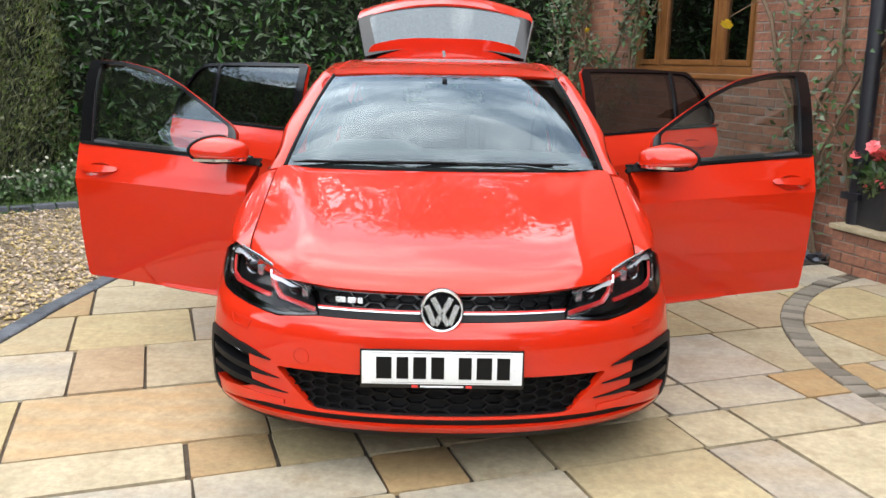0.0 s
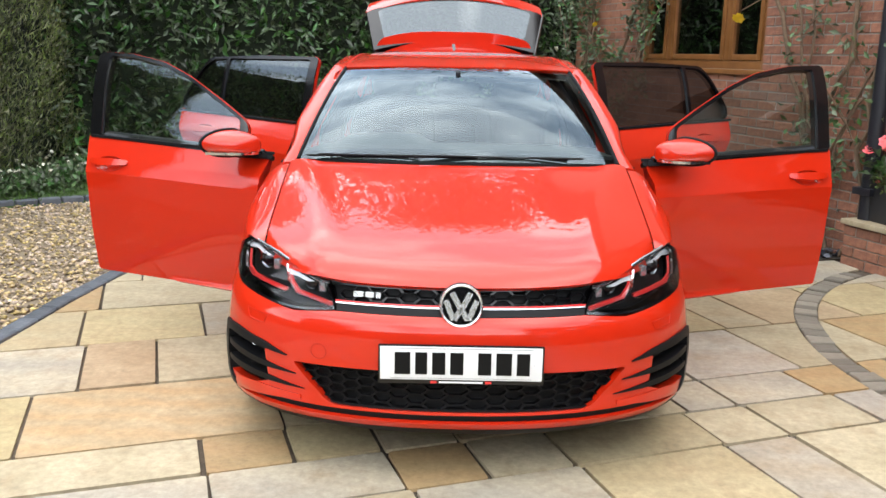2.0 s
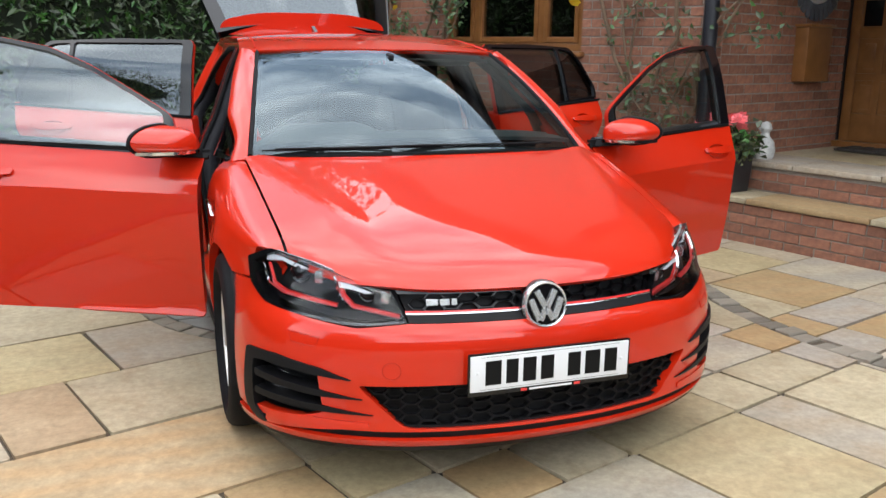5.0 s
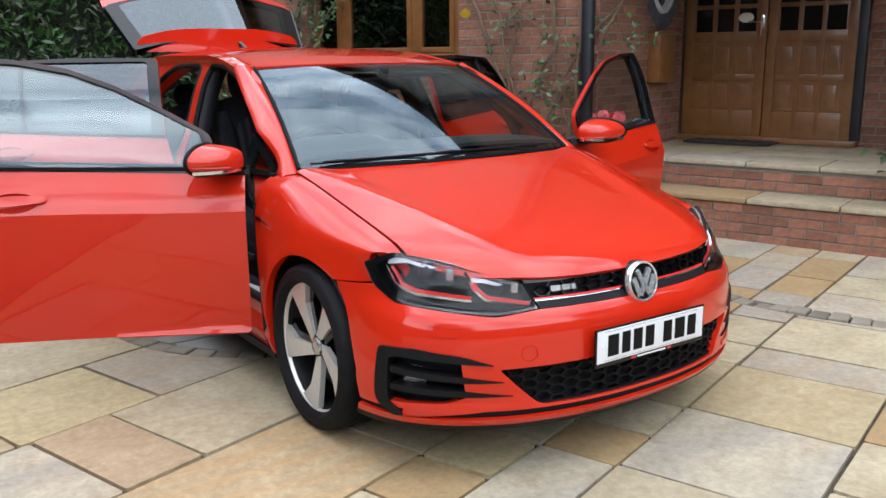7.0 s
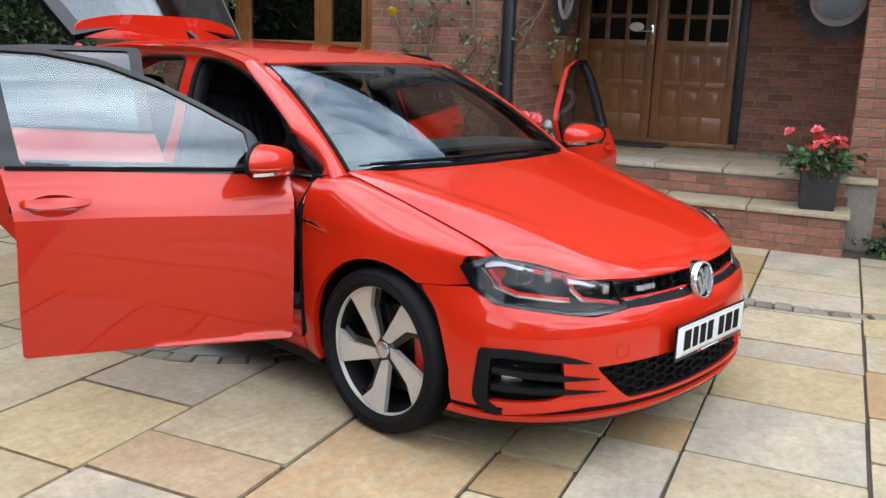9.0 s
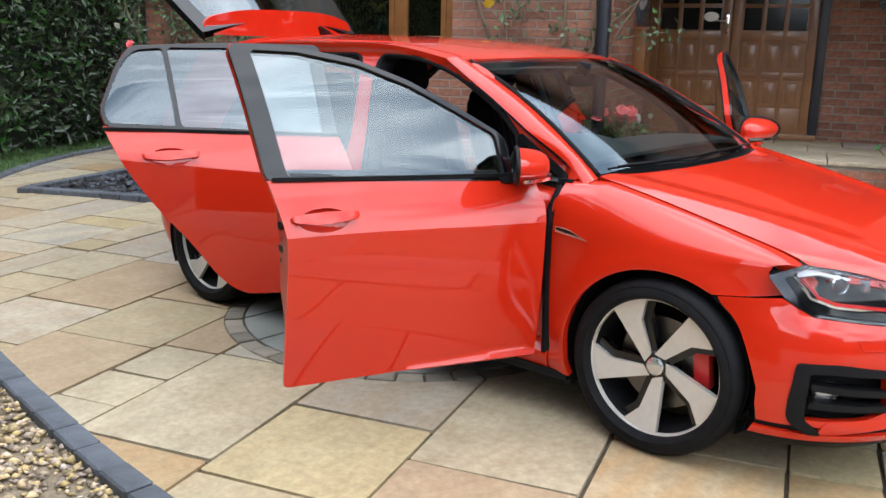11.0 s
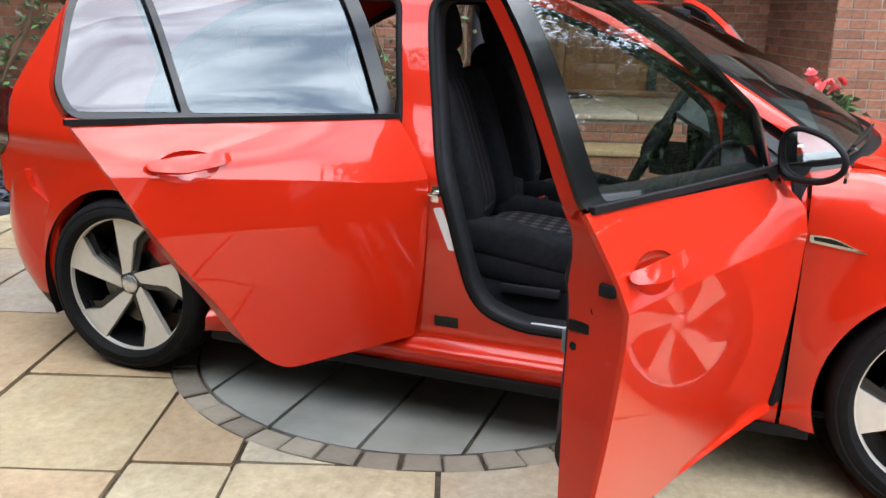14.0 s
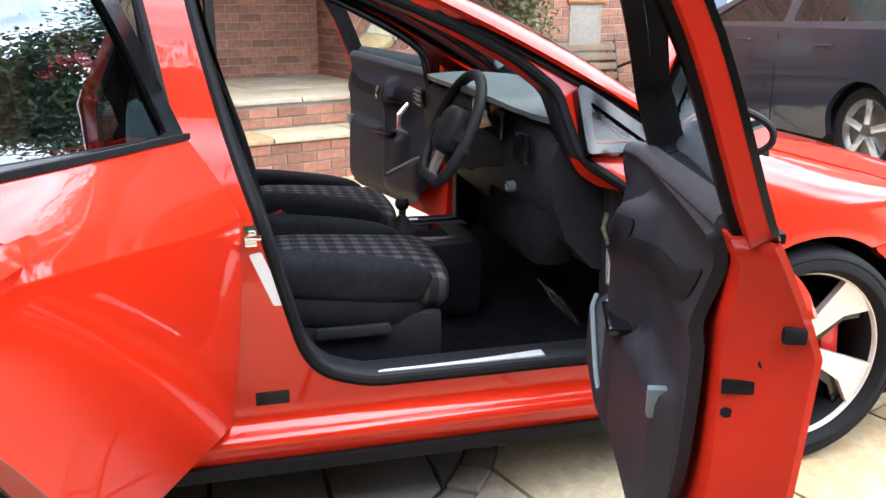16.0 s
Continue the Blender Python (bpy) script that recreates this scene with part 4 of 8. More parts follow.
    loop = resample(lower, 0.04)
    vs, fs = [], []
    for i, (y, z) in enumerate(loop):
        xo = float(body_x(y, z)) - 0.008
        y2, z2 = (float(c) for c in step_in(y, z))
        xi = float(body_x(y2, z2) - deep(y2, z2))
        vs += [(sx * xo, y, z), (sx * xi, y2, z2)]
        a, b = 2 * i, 2 * ((i + 1) % len(loop))
        fs.append((a, b, b + 1, a + 1) if sx < 0 else (a, a + 1, b + 1, b))
    raw("door_edge", vs, fs, RED_IN, d)
    # trim card: one moulded surface with armrest, pocket and top pad
    card = rpoly([(0.57, 0.42, 0.08), (0.74, 0.335, 0.06), (1.32, 0.335, 0.06), (1.395, 0.55, 0.1), (1.42, 0.965, 0.02), (0.55, 0.93, 0.02)] if front else
                 [(1.60, 0.34, 0.05), (2.0, 0.34, 0.08), (2.18, 0.60, 0.1), (2.42, 0.90, 0.1), (2.44, 1.0, 0.02), (1.58, 0.97, 0.02)])

    def soft(v, w=0.006):
        return 1 / (1 + np.exp(-np.clip(v / w, -40, 40)))

    def card_x(y, z):
        yy = y if front else 0.60 + (y - 1.60) * 0.95
        shelf = 0.640 + 0.09 * (yy - 0.80)
        lip = np.where(yy < 0.90, 0.585 - 0.42 * (yy - 0.60), 0.9)
        low = np.maximum(0.056 * soft(shelf - z) * soft(yy - 0.815) * (1 - 0.35 * np.clip((yy - 0.9) / 0.45, 0, 1)), 0.078 * soft(lip - z) * soft(0.97 - yy, 0.03) * soft(yy - 0.585, 0.01))
        low = low * soft(z - 0.375 + 0.03 * (yy - 0.9), 0.02) * soft(1.365 - yy, 0.008)
        band = 0.010 * soft(z - (0.765 + 0.06 * (yy - 0.7)), 0.005)
        flat = 0.726 - 0.012 * np.clip((0.7 - z) / 0.35, 0, 1) - low - band
        if not front:
            return flat - 0.022 * soft(z - (0.868 + 0.03 * (yy - 0.7)), 0.007)
        # the upper part leans out to the glass
        return np.minimum(flat + 0.036 * ease((z - 0.80) / 0.16), body_x(y, z) - deep(y, z) - 0.024)
    tc = panel("trim_card", card, lambda y, z: (sx * card_x(y, z), y, z), TRIM, d, "black moulded inner door trim", step=0.016 if front else 0.03, thick=0.02, flip=not flip)
    # handle bridging its cup
    def hm(y, z):
        k = 0.026 * np.clip(1 - ((y - h0) / 0.118) ** 2, 0, 1) ** 0.5
        return sx * (body_x(y, z) + 0.003 + k), y, z
    panel("handle", rpoly([(h0 - 0.112, hz - 0.010, 0.02), (h0 + 0.03, hz - 0.019, 0.03), (h0 + 0.115, hz - 0.008, 0.02), (h0 + 0.112, hz + 0.012, 0.015), (h0, hz + 0.020, 0.05), (h0 - 0.112, hz + 0.012, 0.015)]),
          hm, RED, d, "red pull handle", step=0.02, thick=0.016, flip=flip, back=True)

    def cup_map(y, z):
        r = np.minimum(((y - h0 - 0.005) / 0.085) ** 2 + ((z - hz + 0.012) / 0.036) ** 2, 1)
        return sx * (body_x(y, z) - 0.034 * (1 - r) ** 0.8), y, z
    panel("handle_cup", cup, cup_map, RED, d, "", step=0.015, thick=0.002, flip=flip)
    if front:
        # pressings, latch slot and plugs on the shut face
        for du, zc, r in ((0.080, 0.712, 0.010), (0.042, 0.792, 0.011), (0.072, 0.802, 0.005)):
            o = lathe("plug", [(0.0, 0.004), (r * 0.8, 0.004), (r, 0.001), (r, -0.01)], RUBBER, d, "", 16, axis="y")
            o.matrix_basis = pose(sx * (float(body_x(1.46, zc)) - 0.03 - du), 1.471 - 0.16 * (du + 0.03), zc)
        box("latch_slot", *sorted((sx * (float(body_x(1.46, 0.76)) - 0.078), sx * (float(body_x(1.46, 0.76)) - 0.124))), 1.436, 1.4615, 0.742, 0.764, BLACK, d, "black latch slot", bevel=0.003)
        box("edge_buffer", *sorted((sx * (float(body_x(1.46, 0.86)) - 0.004), sx * (float(body_x(1.46, 0.86)) - 0.036))), 1.468, 1.486, 0.828, 0.852, RUBBER, d, "black edge buffer", bevel=0.006)
        # fittings of the trim: top rail, insert, pull, release, switches, pocket edge
        def on_card(y, z, k=0.0):
            return sx * (float(card_x(np.array(y), np.array(z))) - k)
        rail = [(sx * (float(body_x(y, 0.95)) - 0.052), y, 0.930 + 0.048 * (y - 0.55) / 0.87) for y in np.linspace(0.552, 1.425, 12)]
        sweep("top_rail", rail, [(0.030 * math.cos(k), 0.022 * math.sin(k)) for k in np.linspace(0, 2 * math.pi, 12, endpoint=False)], TRIM_DOOR, tc, "dark grey padded door top")
        insert = rpoly([(0.60, 0.800, 0.02), (1.30, 0.868, 0.06), (1.385, 0.905, 0.02), (1.375, 0.850, 0.03), (1.25, 0.812, 0.06), (0.62, 0.785, 0.01)])
        panel("insert_strip", insert, lambda y, z: (sx * (card_x(y, z) - 0.004), y, z), BLACK, tc, "dark patterned trim insert", step=0.04, thick=0.006, flip=not flip)
        cup_l = rpoly([(0.70, 0.800, 0.02), (0.98, 0.825, 0.02), (0.98, 0.872, 0.02), (0.70, 0.855, 0.02)])
        panel("release_cup", cup_l, lambda y, z: (sx * (card_x(y, z) - 0.006), y, z), BLACK, tc, "", step=0.04, thick=0.006, flip=not flip)
        sweep("release_lever", [(on_card(0.955, 0.812, 0.024), 0.955, 0.812), (on_card(0.945, 0.84, 0.032), 0.945, 0.842), (on_card(0.93, 0.868, 0.026), 0.935, 0.870)], [(-0.010, -0.004), (0.010, -0.004), (0.010, 0.004), (-0.010, 0.004)], CHROME, tc, "chrome door release", up=(1, 0, 0))
        sweep("pull_handle", [(on_card(0.80, 0.66, -0.02), 0.815, 0.645), (on_card(0.80, 0.70, 0.052), 0.806, 0.690), (on_card(0.79, 0.75, 0.054), 0.797, 0.750), (on_card(0.785, 0.79, 0.0), 0.79, 0.795)], ring_section(0.014, 8), SILVER, tc, "silver pull handle", up=(1, 0, 0))
        box("window_switch", *sorted((on_card(0.90, 0.60, 0.002), on_card(0.90, 0.60, -0.045))), 0.86, 1.02, 0.648, 0.662, GLOSS, tc, "", bevel=0.004)
        box("arm_end_trim", *sorted((on_card(1.30, 0.60, 0.003), on_card(1.30, 0.60, -0.03))), 1.325, 1.345, 0.640, 0.690, TRIM_GREY, tc, "", bevel=0.004)
        edge = [(on_card(y, 0.585 - 0.42 * (y - 0.60) - 0.012, 0.002), y, 0.585 - 0.42 * (y - 0.60)) for y in np.linspace(0.60, 0.88, 8)]
        sweep("pocket_edge", edge, ring_section(0.006, 6), TRIM_GREY, tc, "grey lip of the door pocket", up=(1, 0, 0))
        if sx < 0:
            for k, (py, pz, tilt) in enumerate(((0.70, 0.545, 12), (0.755, 0.525, -18), (0.815, 0.500, 30))):
                o = pillow("paper_pack", 0.020, 0.10, 0.12, WHITE, d, "crumpled white paper in the door pocket", p=3.4, n=8)
                for i, v in enumerate(o.data.vertices):
                    v.co += Vector((0.004 * math.sin(i * 2.3 + k), 0.006 * math.sin(i * 1.7 + k), 0.006 * math.cos(i * 2.9)))
                o.matrix_basis = pose(sx * 0.690, py, pz, tilt, 0, 6 * k)
    d.matrix_basis = Matrix.Translation((sx * 0.845, hy, 0)) @ pose(0, 0, 0, 0, 0, -sx * angle) @ Matrix.Translation((-sx * (0.845 if front else 0.869), -hy, 0))
    return d


door_rf = build_door(True, -1, 70)
door_rr = build_door(False, -1, 64)
door_lf = build_door(True, 1, 72.5)
door_lr = build_door(False, 1, 65)


# ---- car details ----
def plaid_material():
    m = bpy.data.materials.new("tartan_cloth")
    m.use_nodes = True
    nt = m.node_tree
    b = nt.nodes["Principled BSDF"]
    b.inputs["Roughness"].default_value = 0.9
    b.inputs["Specular IOR Level"].default_value = 0.1
    co = nt.nodes.new("ShaderNodeTexCoord")
    sep = nt.nodes.new("ShaderNodeSeparateXYZ")
    nt.links.new(co.outputs["Object"], sep.inputs[0])
    total = None
    for axis, pitch in (("X", 0.046), ("Y", 0.050)):
        k = nt.nodes.new("ShaderNodeMath")
        k.operation = "PINGPONG"
        k.inputs[1].default_value = pitch / 2
        nt.links.new(sep.outputs[axis], k.inputs[0])
        g = nt.nodes.new("ShaderNodeMath")
        g.operation = "GREATER_THAN"
        g.inputs[1].default_value = pitch * 0.27
        nt.links.new(k.outputs[0], g.inputs[0])
        if total is None:
            total = g
        else:
            a = nt.nodes.new("ShaderNodeMath")
            a.operation = "ADD"
            nt.links.new(total.outputs[0], a.inputs[0])
            nt.links.new(g.outputs[0], a.inputs[1])
            total = a
    half = nt.nodes.new("ShaderNodeMath")
    half.operation = "MULTIPLY"
    half.inputs[1].default_value = 0.5
    nt.links.new(total.outputs[0], half.inputs[0])
    ramp = nt.nodes.new("ShaderNodeValToRGB")
    ramp.color_ramp.elements[0].color = (0.014, 0.013, 0.015, 1)
    ramp.color_ramp.elements[1].color = (0.085, 0.078, 0.084, 1)
    e = ramp.color_ramp.elements.new(0.5)
    e.color = (0.036, 0.033, 0.037, 1)
    nt.links.new(half.outputs[0], ramp.inputs["Fac"])
    nt.links.new(ramp.outputs["Color"], b.inputs["Base Color"])
    n = nt.nodes.new("ShaderNodeTexNoise")
    n.inputs["Scale"].default_value = 500
    bp = nt.nodes.new("ShaderNodeBump")
    bp.inputs["Strength"].default_value = 0.3
    bp.inputs["Distance"].default_value = 0.005
    nt.links.new(n.outputs["Fac"], bp.inputs["Height"])
    nt.links.new(bp.outputs["Normal"], b.inputs["Normal"])
    return m


PLAID = plaid_material()


def nose_bar(name, corners, depth, thick, mat, parent, label="", step=0.02):
    return panel(name, np_out(corners), nose_in(-depth), mat, parent, label, step=step, thick=thick)


def mirror_corners(corners, sx):
    return [(sx * c[0], *c[1:]) for c in corners][::sx]


def hex_mesh(name, outline, depth, pitch, mat, parent):
    """A honeycomb of thin walls inside an outline on the nose."""
    verts, faces = [], []
    lo, hi = outline.min(0), outline.max(0)
    r = pitch / 2
    w, h = pitch * 1.55, pitch * 0.80
    row, z = 0, lo[1]
    hexes = []
    while z < hi[1] + h:
        x = lo[0] + (w * 0.75 if row % 2 else 0)
        while x < hi[0] + w:
            hexes.append((x, z))
            x += w * 1.5
        z += h / 2
        row += 1
    f0, f1 = nose_in(depth), nose_in(depth + 0.016)
    for cx, cz in hexes:
        ang = [(0.5 * w, 0), (0.25 * w, 0.5 * h), (-0.25 * w, 0.5 * h), (-0.5 * w, 0), (-0.25 * w, -0.5 * h), (0.25 * w, -0.5 * h)]
        if not inside(np.array([[cx, cz]]), outline)[0]:
            continue
        k = len(verts)
        for sc, ff in ((0.98, f0), (0.86, f0), (0.82, f1)):
            for a, b in ang:
                verts.append(tuple(float(c) for c in ff(np.array(cx + sc * a), np.array(cz + sc * b))))
        for i in range(6):
            j = (i + 1) % 6
            faces += [(k + i, k + j, k + 6 + j, k + 6 + i), (k + 6 + i, k + 6 + j, k + 12 + j, k + 12 + i)]
    return raw(name, verts, faces, mat, parent, smooth=False)


def build_front():
    # upper grille
    top = [(-0.432, 0.650, 0.01), (-0.405, 0.578, 0.01), (0.405, 0.578, 0.01), (0.432, 0.650, 0.01), (0.2, 0.664), (-0.2, 0.664)]
    g = panel("grille", np_out(top), nose_in(0.035), BLACK, car, "black honeycomb grille", step=0.04, thick=0.01)
    hex_mesh("honeycomb", np_out([(-0.42, 0.645), (-0.40, 0.606), (0.40, 0.606), (0.42, 0.645), (0.2, 0.658), (-0.2, 0.658)]), 0.012, 0.040, GLOSS, g)
    nose_bar("chrome_strip", [(-0.412, 0.600), (-0.41, 0.5965), (0.41, 0.5965), (0.412, 0.600)], 0.003, 0.02, CHROME, g)
    nose_bar("red_strip", [(-0.414, 0.606), (-0.412, 0.6003), (0.412, 0.6003), (0.414, 0.606)], 0.002, 0.02, RED_TRIM, g)
    nose_bar("gloss_strip", [(-0.41, 0.596), (-0.408, 0.576), (0.408, 0.576), (0.41, 0.596)], 0.001, 0.02, BLACK, g)
    nose_bar("grille_lip", [(-0.44, 0.668), (-0.432, 0.650), (0.432, 0.650), (0.44, 0.668)], -0.012, 0.02, GLOSS, g)
    # model badge, as plain blocks
    for x0, x1 in ((-0.352, -0.318), (-0.312, -0.284), (-0.278, -0.262)):
        nose_bar("model_badge", [(x0, 0.640, 0.004), (x0, 0.622, 0.004), (x1, 0.622, 0.004), (x1, 0.640, 0.004)], 0.006, 0.012, BADGE, g)
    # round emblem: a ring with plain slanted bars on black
    e = lathe("emblem", [(0.0, -0.010), (0.060, -0.010), (0.063, -0.018), (0.067, -0.019), (0.070, -0.014), (0.0705, 0.004)], BADGE, car, "round chrome emblem", 48, axis="y")
    lathe("emblem_field", [(0.0, -0.0145), (0.061, -0.0145)], GLOSS, e, "", 40, axis="y")
    for x0, z0, x1, z1 in ((-0.030, 0.042, -0.004, -0.006), (0.030, 0.042, 0.004, -0.006), (-0.050, 0.018, -0.024, -0.046), (0.050, 0.018, 0.024, -0.046), (-0.022, -0.046, 0.0, -0.010), (0.022, -0.046, 0.0, -0.010)):
        d = Vector((x1 - x0, 0, z1 - z0)).normalized()
        sweep("emblem_bar", [(x0, -0.018, z0), (x1, -0.018, z1)], [(-0.009, -0.003), (0.009, -0.003), (0.009, 0.003), (-0.009, 0.003)], BADGE, e, up=(0, 1, 0))
    lathe("emblem_base", [(0.0705, 0.002), (0.073, 0.004), (0.074, 0.04)], GLOSS, e, "", 40, axis="y")
    e.matrix_basis = pose(0, -0.824, 0.614, -9, 0, 0)
    # lower grille
    lg = panel("lower_grille", np_out([(-0.575, 0.400), (-0.45, 0.255), (0.45, 0.255), (0.575, 0.400)]), nose_in(0.045), BLACK, car, "black lower honeycomb grille", step=0.05, thick=0.01)
    hex_mesh("honeycomb", np_out([(-0.548, 0.388), (-0.428, 0.264), (0.428, 0.264), (0.548, 0.388)]), 0.016, 0.041, BLACK, lg)
    # number plate with plain bars
    pl = thing_part_plate()
    # parking covers
    for sx in (1, -1):
        c = [(sx * (0.467 + 0.026 * math.cos(a)), 0.440 + 0.026 * math.sin(a)) for a in np.linspace(0, 2 * math.pi, 20, endpoint=False)]
        if sx < 0:
            loop = [tuple(float(k) for k in nose_in(-0.0005)(np.array(nu(x, z)), np.array(z))) for x, z in c]
            sweep("tow_cover_seam", loop, ring_section(0.0014, 5), RED_IN, car, closed=True, up=(0, 1, 0))
        w = [(0.655, 0.528), (0.735, 0.536), (0.728, 0.505), (0.668, 0.500)]
        loop = [tuple(float(k) for k in nose_in(-0.0005)(np.array(nu(sx * x, z)), np.array(z))) for x, z in resample(np.array(w), 0.02)]
        sweep("washer_cover_seam", loop, ring_section(0.0014, 5), RED_IN, car, closed=True, up=(0, 1, 0))
        # sensor buttons
    # fog inlets
    for sx in (1, -1):
        f = panel("fog_inlet", np_out(mirror_corners([(0.50, 0.285), (0.66, 0.255), (0.845, 0.250), (0.842, 0.462), (0.76, 0.468), (0.56, 0.420)], sx)), nose_in(0.060), BLACK, car, "black air inlet with fins", step=0.05, thick=0.01)
        frame_o = [(0.575, 0.408, 0.006), (0.70, 0.420, 0.02), (0.795, 0.430, 0.02), (0.822, 0.425, 0.01), (0.826, 0.33, 0.03), (0.822, 0.268, 0.01), (0.79, 0.225, 0.02), (0.812, 0.222, 0.02), (0.842, 0.26, 0.03), (0.836, 0.456, 0.02), (0.77, 0.460, 0.03), (0.66, 0.440, 0.03)]
        nose_bar("inlet_frame", mirror_corners(frame_o, sx), 0.008, 0.045, BLACK, f)
        for z_in, x_in, z_out in ((0.349, 0.545, 0.385), (0.301, 0.515, 0.325)):
            fin = [(x_in, z_in, 0.003), (0.66, z_in + 0.002, 0.01), (0.822, z_out - 0.012, 0.01), (0.822, z_out + 0.010, 0.01), (0.66, z_in + 0.022, 0.02)]
            nose_bar("fin", mirror_corners(fin, sx), 0.006, 0.05, BLACK, f)
        lens = lathe("fog_lamp", [(0.0, -0.012), (0.030, -0.008), (0.040, 0.0), (0.042, 0.03)], SILVER, f, "", 28, axis="y")
        p = [float(c) for c in nose_in(0.05)(np.array(nu(sx * 0.785, 0.345)), np.array(0.345))]
        lens.matrix_basis = pose(p[0], p[1], p[2], 0, 0, sx * 40)
        wedge = [(0.53, 0.278, 0.004), (0.53, 0.262, 0.004), (0.80, 0.222, 0.01), (0.795, 0.268, 0.02), (0.70, 0.282, 0.03)]
        nose_bar("bumper_wedge", mirror_corners(wedge, sx), 0.004, 0.03, RED, f, "red bumper wedge")


def thing_part_plate():
    p = box("number_plate", -0.26, 0.26, -0.006, 0.0, -0.0555, 0.0555, WHITE, car, "white number plate with black bars", bevel=0.002)
    box("plate_border", -0.266, 0.266, -0.004, 0.006, -0.070, 0.061, GLOSS, p, "black plate holder", bevel=0.003)
    x = -0.213
    for i, w in enumerate((0.058, 0.046, 0.050, 0.050, 0.0, 0.050, 0.058, 0.050)):
        if w == 0.0:
            x += 0.031
            continue
        box("plate_bar", x, x + w - 0.008, -0.0075, -0.004, -0.037, 0.037, INK, p, "", bevel=0.0)
        x += w + 0.008
    for a, b, c, d in ((-0.228, 0.228, 0.0495, 0.0503), (-0.228, 0.228, -0.0503, -0.0495)):
        box("plate_line", a, b, -0.0066, -0.004, c, d, INK, p, "", bevel=0.0)
    box("dealer_strip", -0.07, 0.07, -0.0050, -0.003, -0.0665, -0.0605, WHITE, p, "", bevel=0.0)
    for sx in (1, -1):
        box("dealer_mark", sx * 0.088 - 0.010, sx * 0.088 + 0.010, -0.0050, -0.003, -0.0675, -0.0595, RED_TRIM, p, "", bevel=0.0)
        lathe("plate_screw", [(0.0, -0.009), (0.005, -0.008), (0.006, -0.005)], WHITE, p, "", 12, axis="y").matrix_basis = pose(sx * 0.236, 0, 0)
    p.matrix_basis = pose(0.003, -0.882, 0.438, 0, 0, 0)
    return p


